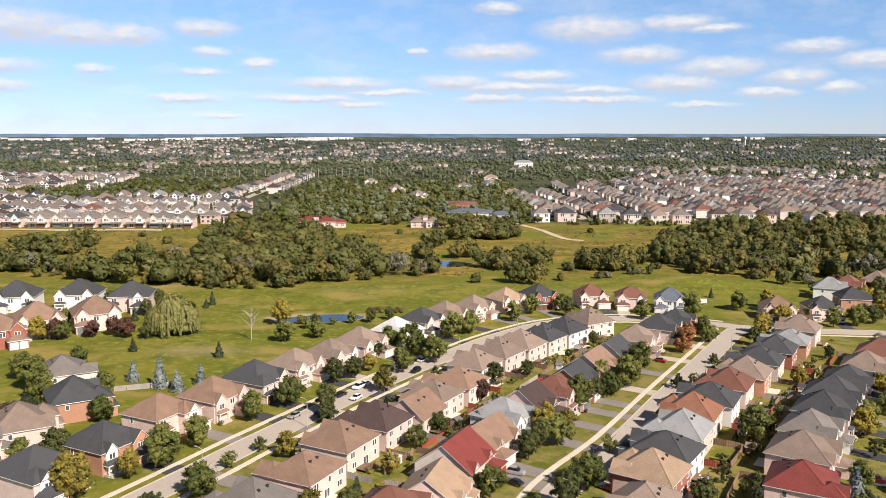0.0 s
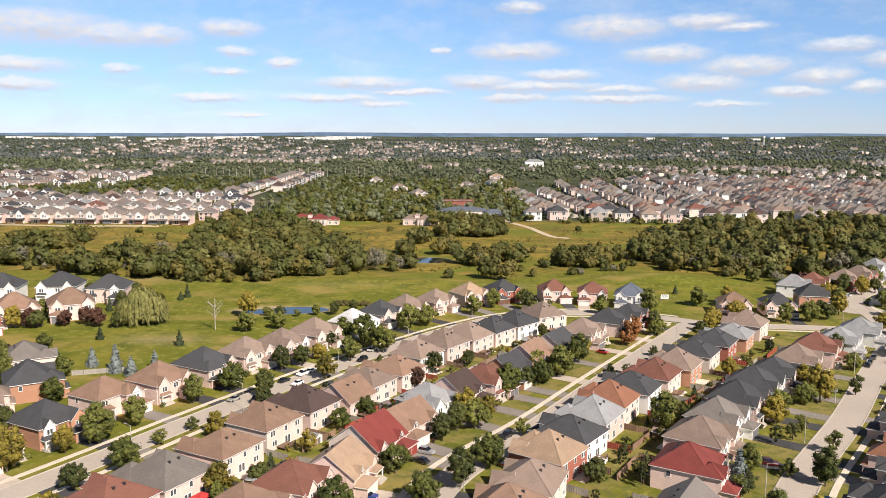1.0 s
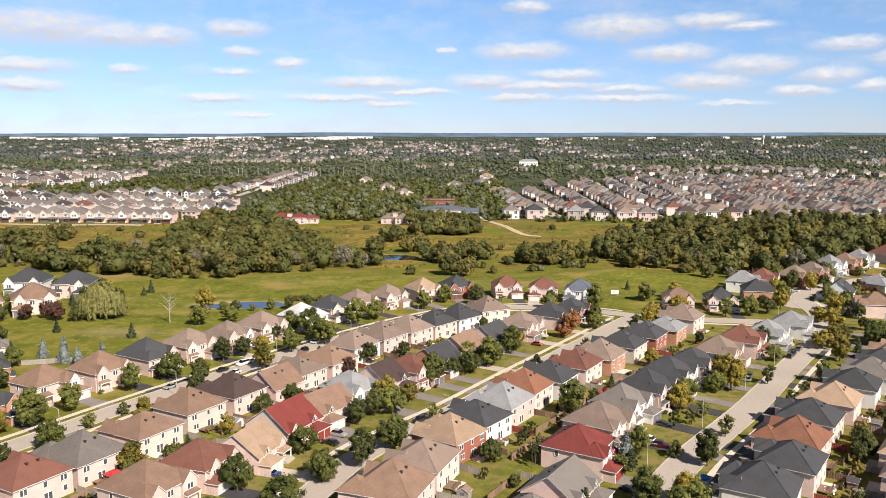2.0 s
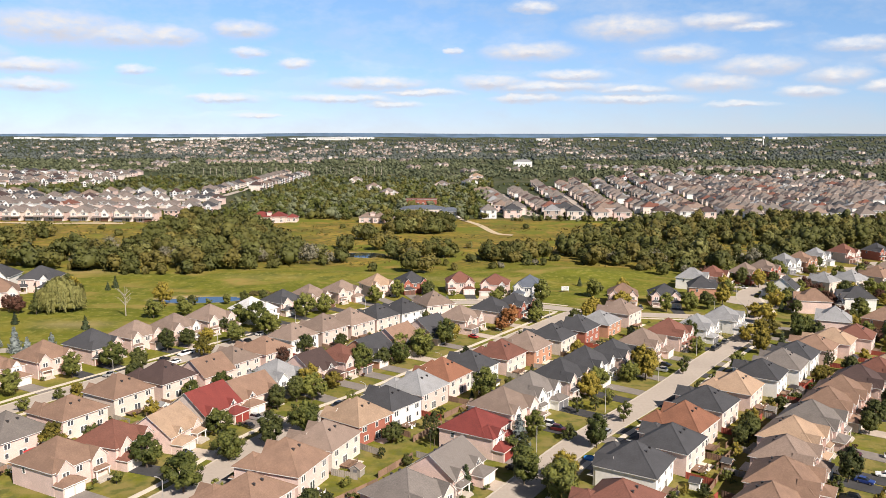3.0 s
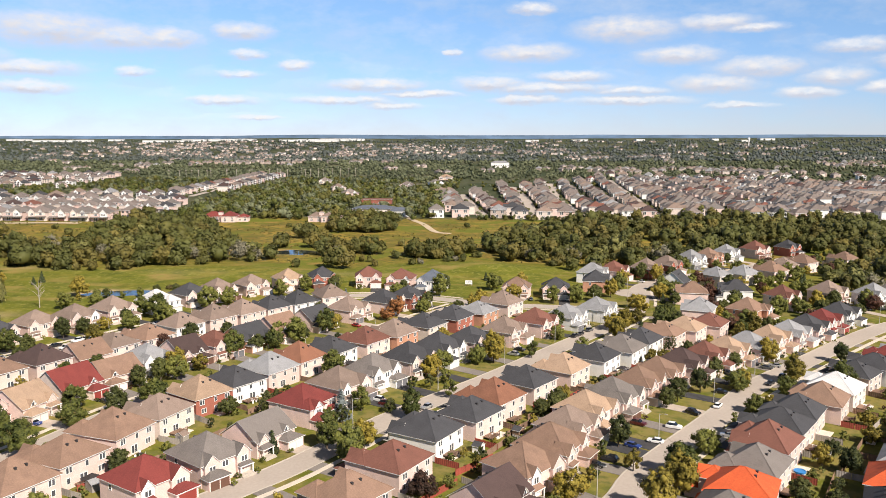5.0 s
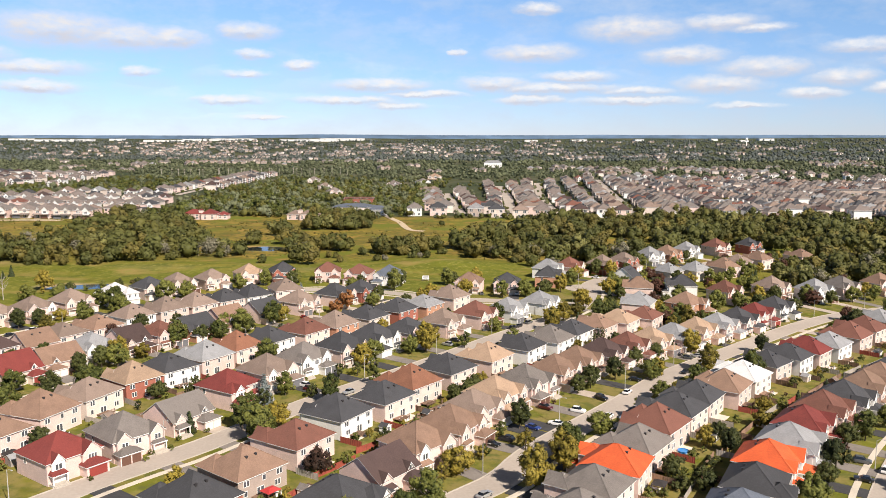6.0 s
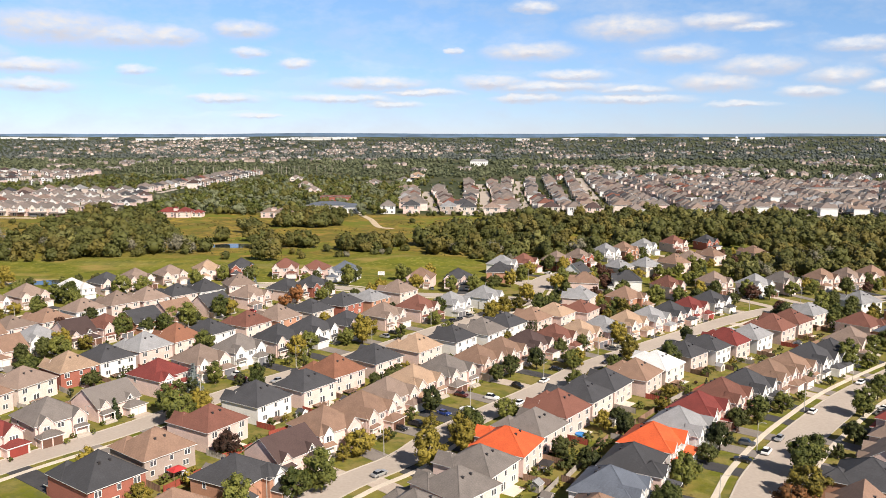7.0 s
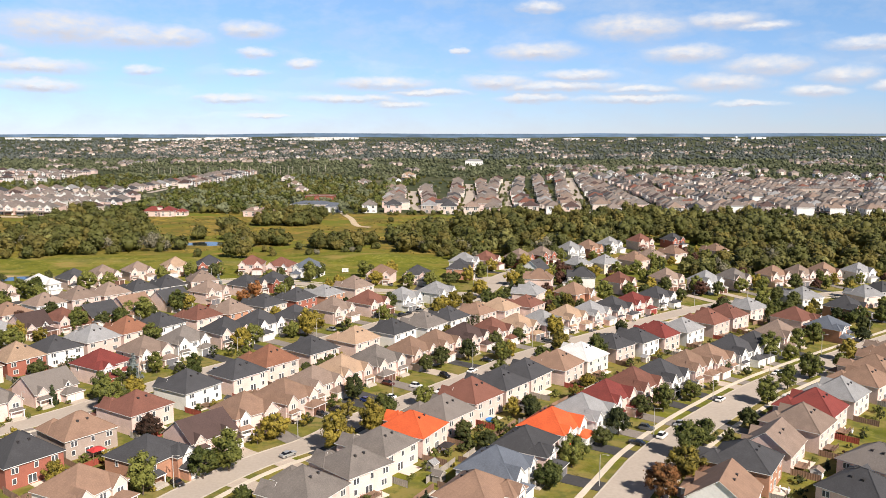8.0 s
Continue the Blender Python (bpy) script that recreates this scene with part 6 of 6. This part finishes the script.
# distant districts, thinning out towards the horizon
for k in range(2300):
    y = 1600 + 2700 * far_rng.random() ** 1.2
    x = far_rng.uniform(-0.72, 0.85) * y
    if noise.noise((x * 0.0022, y * 0.0030, 1.7)) > 0.26 or (-1500 < x < 500 and 2700 < y < 4000 and far_rng.random() < 0.7) or far_rng.random() < 0.05:
        for q in range(2):
            DISTRICTS["plain"].append((x + q * 17, y + far_rng.uniform(-4, 4), far_rng.uniform(0, 360), far_rng.choice("GQGKQLG"), far_rng.choice("cttt")))
house_mass(DISTRICTS["right"], "rows of taupe, grey and dark roofed houses across the valley")
house_mass(DISTRICTS["left"], "rows of white-gabled houses with grey and brown roofs")
house_mass(DISTRICTS["plain"], "scattered pale houses over the far plain")

# long white industrial sheds near the horizon
shed_rng = random.Random(4)
for k in range(26):
    x, y = shed_rng.uniform(-2500, -450) if k < 18 else shed_rng.uniform(300, 2300), shed_rng.uniform(4250, 4460)
    w = shed_rng.uniform(60, 260) if k < 18 else shed_rng.uniform(30, 80)
    base = new("warehouse")
    base.location = (x, y, ground_height(x, y))
    child("wall", Shape().box(-w / 2, w / 2, -30, 30, -8, 9).mesh("wall", [WALLS["w"]]), base)
    child("roof", Shape().box(-w / 2 - 1, w / 2 + 1, -31, 31, 9, 9.8).mesh("roof", [TRIM]), base)
    tagged(base, "long flat white warehouse near the horizon", "warehouse", "far warehouses")
for x, y, h in ((1330, 3600, 42), (-2080, 3500, 40)):
    base = new("water_tower")
    base.location = (x, y, ground_height(x, y))
    ring = [[(r * math.cos(a * math.tau / 12), r * math.sin(a * math.tau / 12), z) for a in range(12)] for r, z in ((3, -4), (2, h * 0.7), (5, h * 0.78), (6, h * 0.88), (4, h))]
    child("tank", Shape().solid(ring).mesh("tank", [TRIM]), base)
    tagged(base, "pale water tower on the horizon", "water tower")

# far trees
far_spots = []
for k in range(27000):
    y = 740 + 3700 * woods_rng.random() ** 1.5
    x = woods_rng.uniform(-0.75, 0.9) * (y + 150)
    n = noise.noise((x * 0.0035, y * 0.0045, 2.9))
    in_r = x > 105 and 740 < y < 1430 - 0.15 * max(0, x - 500)
    in_l = (x < -178 and y < 1000) or (-300 < x < -210 and 940 < y < 1530) or (x < -490 and 1130 < y < 1560)
    keep = 0.85 if n > -0.25 else 0.3
    if in_r or in_l:
        keep = 0.30
    elif x < -20 and 1100 < y < 1800:
        keep = 0.97
    elif y > 2800:
        keep *= 0.75
    if woods_rng.random() < keep and not (50 < x < 115 and y < 790):
        h = woods_rng.uniform(5.5, 10.5) * (0.62 if in_r or in_l else 1 + 0.25 * smoothstep(1300, 3000, y))
        far_spots.append((x, y, h, h * woods_rng.uniform(0.45, 0.8) * (1 + 0.5 * smoothstep(1400, 2600, y))))
near_far = [q for q in far_spots if q[1] < 1400]
mid_far = [q for q in far_spots if 1400 <= q[1]]
for k in range(900):
    x, y = woods_rng.uniform(-172, 96), 732 + 440 * woods_rng.random()
    if all(math.hypot(x - a, y - b) > 17 for a, b in ((-122, 712), (-100, 712), (-20, 722), (-5, 722), (14, 795), (38, 795), (55, 772), (19, 874), (-50, 920), (-58, 1010), (-30, 985), (-62, 1085), (30, 1150))):
        h = woods_rng.choice((6, 8, 10, 12, 15)) * woods_rng.uniform(0.85, 1.1)
        near_far.append((x, y, h, h * woods_rng.uniform(0.4, 0.62)))
near_far.sort(key=lambda q: noise.noise((q[0] * 0.06, q[1] * 0.06, 1.0)))
near_far += [(352, 800, 13, 8), (369, 803, 13, 8), (396, 800, 14, 8), (383, 806, 11, 7)]
third = len(near_far) // 3
wood("far_trees", near_far[:third], 3, 14, LEAVES["g"], "leafy green trees between far houses", 1.0)
wood("far_trees", near_far[third:2 * third], 3, 14, HAZY_WOODS, "green trees between far houses", 1.0)
wood("far_trees", near_far[2 * third:], 3, 14, WOODS, "olive green trees between far houses", 1.0)
wood("far_woods", [q for q in mid_far if q[1] < 2300], 0, 8, HAZY_WOODS, "woods and hedges beyond the far houses", 2.4)
wood("far_woods", [q for q in mid_far if q[1] >= 2300], 0, 6, HAZY_PLAIN, "woods and hedges of the far plain, greyed by painted haze", 3.0)

# ---- parked cars ----


def car_parts(tall):
    h0, h1 = (0.95, 1.45) if not tall else (1.08, 1.78)
    L, W = (2.32, 0.9) if not tall else (2.35, 0.95)
    body = Shape()
    prof = [(-L, 0.45), (-L + 0.05, 0.8), (-L + 0.5, h0 - 0.06), (-0.9, h0), (1.4, h0), (L - 0.1, h0 - 0.04), (L, 0.8), (L, 0.4), (1.6, 0.26), (-1.6, 0.26)]
    rings = []
    for e, k in ((-W, 0.94), (-W * 0.94, 1.0), (W * 0.94, 1.0), (W, 0.94)):
        rings.append([(e, y * k, 0.26 + (z - 0.26) * (1 if abs(e) < W else 0.92)) for y, z in prof])
    body.solid(rings)
    cab = Shape()
    back = L - 0.25 if tall else 1.75
    base = [(-W * 0.9, -1.0, h0 - 0.03), (W * 0.9, -1.0, h0 - 0.03), (W * 0.9, back, h0 - 0.03), (-W * 0.9, back, h0 - 0.03)]
    top = [(-W * 0.7, -0.25, h1), (W * 0.7, -0.25, h1), (W * 0.7, back - 0.45, h1), (-W * 0.7, back - 0.45, h1)]
    cab.solid([base, top])
    roof = Shape().solid([[(x * 1.03, y * 1.02, z - 0.05) for x, y, z in top], [(x * 0.94, y * 0.95, z + 0.04) for x, y, z in top]])
    wheel = Shape().solid([[(e, 0.33 * math.cos(a * math.tau / 14), 0.33 * math.sin(a * math.tau / 14)) for a in range(14)] for e in (-0.11, 0.11)])
    hub = Shape().solid([[(e, 0.2 * math.cos(a * math.tau / 10), 0.2 * math.sin(a * math.tau / 10)) for a in range(10)] for e in (-0.125, 0.125)])
    return body.mesh("body", [PAINTS["black"]], False), cab.mesh("windows", [CAR_GLASS]), roof.mesh("roof", [PAINTS["black"]]), wheel.mesh("tyre", [TYRE]), hub.mesh("rim", [RIM])


CARS = {False: car_parts(False), True: car_parts(True)}
LIGHT = Shape().box(-0.2, 0.2, -0.05, 0.05, -0.07, 0.07)
HEAD, REAR = LIGHT.mesh("headlight", [LAMP_GLASS]), LIGHT.mesh("tail_light", [TAIL])


def car(x, y, way, colour, tall, where):
    body, cab, roof, tyre, rim = CARS[tall]
    base = new("car")
    base.location, base.rotation_euler = (x, y, ground_height(x, y, False) + 0.13), (0, 0, way)
    child("body", body, base, colour=PAINTS[colour])
    child("windows", cab, base)
    child("roof", roof, base, colour=PAINTS[colour])
    for sx in (-0.8, 0.8):
        for sy in (-1.42, 1.38):
            wheel = child("wheel", tyre, base, (sx, sy, 0.33))
            if y < 215:
                child("rim", rim, wheel, label="grey metal rim")
    for sx in (-0.62, 0.62):
        child("headlight", HEAD, base, (sx, -2.27, 0.68))
    tagged(base, f"{colour} {'tall family car' if tall else 'saloon car'} parked {where}", "car", "parked cars")


CAR_SPOTS = [(247, 243, "silver", 0), (244, 231, "black", 1), (235, 221, "black", 0), (214, 194, "white", 0), (202, 187, "black", 1), (193, 174, "white", 1), (185, 162, "white", 0), (183, 176, "maroon", 1), (178, 158, "blue", 0), (170, 148, "black", 1), (166, 144, "black", 0), (207, 168, "silver", 0), (250, 255, "black", 1), (253, 258, "grey", 0),
             (116, 186, "silver", 0), (103, 192, "white", 1), (106, 188, "maroon", 1), (92, 159, "black", 0), (84, 153, "white", 0), (176, 281, "black", 1), (179, 285, "black", 0), (186, 291, "grey", 1), (119, 168, "white", 1), (152, 258, "black", 0), (149, 251, "silver", 1),
             (39, 182, "red", 0), (41, 202, "black", 1), (44, 193, "black", 0), (81, 293, "red", 0), (37, 174, "blue", 0), (17, 184, "black", 0), (18, 190, "silver", 1), (6, 163, "blue", 0), (26, 144, "silver", 0)]
CAR_SPOTS_2 = [(-41, 227, "silver", 0), (-38, 230, "black", 1), (-28, 244, "white", 0), (-33, 250, "black", 0), (-27, 256, "white", 1), (-25, 260, "white", 0), (-8, 276, "black", 1), (-5, 289, "white", 0), (-72, 196, "black", 0),
               (294, 168, "white", 0), (277, 145, "silver", 0), (268, 136, "white", 1), (327, 201, "white", 0), (318, 174, "white", 0), (315, 167, "silver", 1), (273, 170, "red", 0), (283, 176, "black", 1), (163, 110, "silver", 0), (141, 92, "black", 0), (226, 231, "black", 1), (221, 240, "black", 0), (240, 245, "black", 1), (243, 240, "grey", 0), (259, 128, "black", 0), (264, 140, "grey", 1), (217, 209, "black", 0), (200, 168, "white", 0), (332, 352, "black", 0), (370, 340, "white", 1), (232, 420, "white", 0), (310, 462, "silver", 1), (243, 395, "red", 0), (355, 375, "red", 0), (182, 362, "white", 1), (163, 360, "grey", 0)]
for k, (x, y, colour, tall) in enumerate(CAR_SPOTS + CAR_SPOTS_2):
    dist, q, t, street = nearest_street(x, y)
    if dist < STREETS[street][1] / 2 + 0.6:
        side = Vector((t.y, -t.x))
        e = 1 if side.dot(Vector((x, y)) - q) > 0 else -1
        p = q + side * e * (STREETS[street][1] / 2 - 1.3)
        car(p.x, p.y, math.atan2(t.y, t.x) + math.pi / 2 * (1 if k % 2 else -1), colour, bool(tall), "at the kerb of the street")
    else:
        to = Vector((q.x - x, q.y - y))
        # onto the nearest driveway of the same street
        car(x, y, math.atan2(to.y, to.x) + math.pi / 2 * (1 if k % 3 else -1), colour, bool(tall), "on a driveway before a house")

# ---- street lamps ----
LAMP_POLE = Shape().solid([[(r * math.cos(a * math.tau / 8), r * math.sin(a * math.tau / 8), z) for a in range(8)] for r, z in ((0.13, -0.3), (0.1, 4), (0.07, 8.2))]).mesh("pole", [POLE])
LAMP_ARM = Shape().solid([[(x, 0.05 * math.cos(a * math.tau / 6), z + 0.05 * math.sin(a * math.tau / 6)) for a in range(6)] for x, z in ((0, 8.0), (0.8, 8.4), (1.7, 8.5))]).mesh("arm", [POLE])
LAMP_HEAD = Shape().box(1.6, 2.3, -0.14, 0.14, 8.42, 8.56).mesh("lamp_head", [POLE])
for name in LINES:
    line = sides(LINES[name])
    width = STREETS[name][1]
    for k in range(5, len(line) - 3, 10):
        p, t, n = line[k]
        e = -1 if name in ("third_street", "fourth_street", "collector_street") else 1
        q = p + n * e * (width / 2 + 1.3)
        lamp = new("street_lamp")
        lamp.location = (q.x, q.y, ground_height(q.x, q.y, False))
        lamp.rotation_euler = (0, 0, math.atan2(-n.y * e, -n.x * e))
        child("pole", LAMP_POLE, lamp)
        child("arm", LAMP_ARM, lamp)
        child("lamp_head", LAMP_HEAD, lamp)
        tagged(lamp, "slim grey street lamp on the grass verge", "street lamp", "street lamps")

# ---- park sign ----
sign = new("park_sign")
sign.location = (130, 398, ground_height(130, 398))
child("board", Shape().box(-2.0, 2.0, -0.06, 0.06, 1.0, 3.2).mesh("board", [PLASTIC["white"]]), sign)
for sx in (-1.7, 1.7):
    child("post", Shape().box(sx - 0.08, sx + 0.08, 0.06, 0.22, -0.5, 3.2).mesh("post", [GREY_WOOD]), sign)
for k, wd in enumerate((1.4, 1.6, 1.1)):
    child("bar", Shape().box(-wd, wd, -0.075, -0.06, 2.6 - k * 0.55, 2.8 - k * 0.55).mesh("bar", [DOORS[3]]), sign)
tagged(sign, "white notice board on posts at the park's edge", "sign")
tree(140, 416, "C", 0.8)
plant_all()

# ---- garden sheds, pergolas and pools ----


def garden_shed(x, y, deg, roof, wall):
    base = new("garden_shed")
    base.location, base.rotation_euler = (x, y, ground_height(x, y, False)), (0, 0, radians(deg))
    child("wall", Shape().box(-1.4, 1.4, -1.2, 1.2, -0.3, 2.0).mesh("wall", [wall]), base)
    r = Shape()
    r.gable(-1.65, 1.65, -1.4, 1.4, 1.95, 0.6, "y", 0.1)
    child("roof", r.mesh("roof", [ROOFS[roof], TRIM]), base)
    e = Shape()
    for yy in (-1.2, 1.2):
        e.face([(-1.4, yy, 2.0), (1.4, yy, 2.0), (0, yy, 2.8)])
    child("gable_wall", e.mesh("gable_wall", [wall]), base)
    child("door", Shape().box(-0.5, 0.5, -1.25, -1.2, 0, 1.8).mesh("door", [DOORS[3]]), base)
    tagged(base, "small gabled garden shed in a back garden", "shed", "garden sheds")


def pergola(x, y, deg, cover):
    base = new("pergola")
    base.location, base.rotation_euler = (x, y, ground_height(x, y, False)), (0, 0, radians(deg))
    for sx in (-1.7, 1.7):
        for sy in (-1.4, 1.4):
            child("post", Shape().box(sx - 0.07, sx + 0.07, sy - 0.07, sy + 0.07, -0.3, 2.4).mesh("post", [WOOD]), base)
    child("canopy", Shape().solid([[(-2, -1.7, 2.4), (2, -1.7, 2.4), (2, 1.7, 2.4), (-2, 1.7, 2.4)], [(-0.6, -0.5, 3.1), (0.6, -0.5, 3.1), (0.6, 0.5, 3.1), (-0.6, 0.5, 3.1)]]).mesh("canopy", [cover]), base)
    tagged(base, "square garden pavilion with a cloth canopy on a patio", "pergola", "garden pavilions")


def wading_pool(x, y):
    base = new("wading_pool")
    base.location = (x, y, ground_height(x, y, False))
    ring = [[(r * math.cos(a * math.tau / 20), r * math.sin(a * math.tau / 20), z) for a in range(20)] for r, z in ((1.5, 0), (1.55, 0.55), (1.35, 0.55), (1.35, 0.42))]
    child("rim", Shape().solid(ring, caps=False).mesh("rim", [PLASTIC["blue"]]), base)
    child("water", Shape().solid([[(1.35 * math.cos(a * math.tau / 20), 1.35 * math.sin(a * math.tau / 20), z) for a in range(20)] for z in (0.3, 0.42)]).mesh("water", [PLASTIC["blue"]]), base)
    tagged(base, "round blue plastic wading pool in a back garden", "pool")


k = 0
for x, y, way, w, d, mirror, kind, letter, dist, street in HOMES:
    if letter not in "BCDEFGHIJ":
        continue
    k += 1
    if k % 4 == 1:
        px, py = local(x, y, way, (w / 2 - 2) * (1 if k % 8 == 1 else -1), d / 2 + 6.0)
        garden_shed(px, py, math.degrees(way) + (180 if k % 3 else 90), rng.choice(("G", "K", "D", "L")), rng.choice((WALLS["w"], WOOD, GREY_WOOD, WALLS["c"])))
    elif k % 7 == 3:
        px, py = local(x, y, way, rng.uniform(-2, 2), d / 2 + 3.4)
        pergola(px, py, math.degrees(way), rng.choice((PLASTIC["dark"], PLASTIC["red"], PATIO, WOOD)))


def garden_table(x, y, deg, tone):
    base = new("garden_table")
    base.location, base.rotation_euler = (x, y, ground_height(x, y, False) + 0.1), (0, 0, radians(deg))
    child("tabletop", Shape().solid([[(0.7 * math.cos(a * math.tau / 12), 0.7 * math.sin(a * math.tau / 12), z) for a in range(12)] for z in (0.68, 0.74)]).mesh("tabletop", [tone]), base)
    child("leg", Shape().solid([[(r * math.cos(a * math.tau / 8), r * math.sin(a * math.tau / 8), z) for a in range(8)] for r, z in ((0.3, 0), (0.05, 0.1), (0.05, 0.68))]).mesh("leg", [VENT]), base)
    tagged(base, "round garden table on a stone patio", "garden table", "garden tables")
    for k in range(4):
        a = k * math.pi / 2 + 0.4
        px, py = x + 1.15 * math.cos(a), y + 1.15 * math.sin(a)
        seat = new("garden_chair", GARDEN_CHAIR)
        seat.location, seat.rotation_euler = (px, py, ground_height(px, py, False) + 0.1), (0, 0, a - math.pi / 2)
        tagged(seat, "plain garden chair beside a round table", "chair", "garden chairs")


GARDEN_CHAIR = Shape()
GARDEN_CHAIR.solid([[(-0.25, -0.25, z), (0.25, -0.25, z), (0.25, 0.25, z), (-0.25, 0.25, z)] for z in (0.0, 0.44)])
GARDEN_CHAIR.solid([[(-0.25, 0.2, 0.44), (0.25, 0.2, 0.44), (0.25, 0.25, 0.44), (-0.25, 0.25, 0.44)], [(-0.25, 0.3, 0.95), (0.25, 0.3, 0.95), (0.25, 0.35, 0.95), (-0.25, 0.35, 0.95)]])
GARDEN_CHAIR = welded(GARDEN_CHAIR.mesh("garden_chair", [PLASTIC["white"]]))
k = 0
for x, y, way, w, d, mirror, kind, letter, dist, street in HOMES:
    if letter in "DFHJ" and y < 260:
        k += 1
        if k % 3 == 0:
            px, py = local(x, y, way, rng.uniform(-2, 2), d / 2 + 2.4)
            garden_table(px, py, k * 20, PLASTIC[("white", "dark")[k % 2]])
for x, y in ((218, 144), (112, 168), (262, 182)):
    wading_pool(x, y)
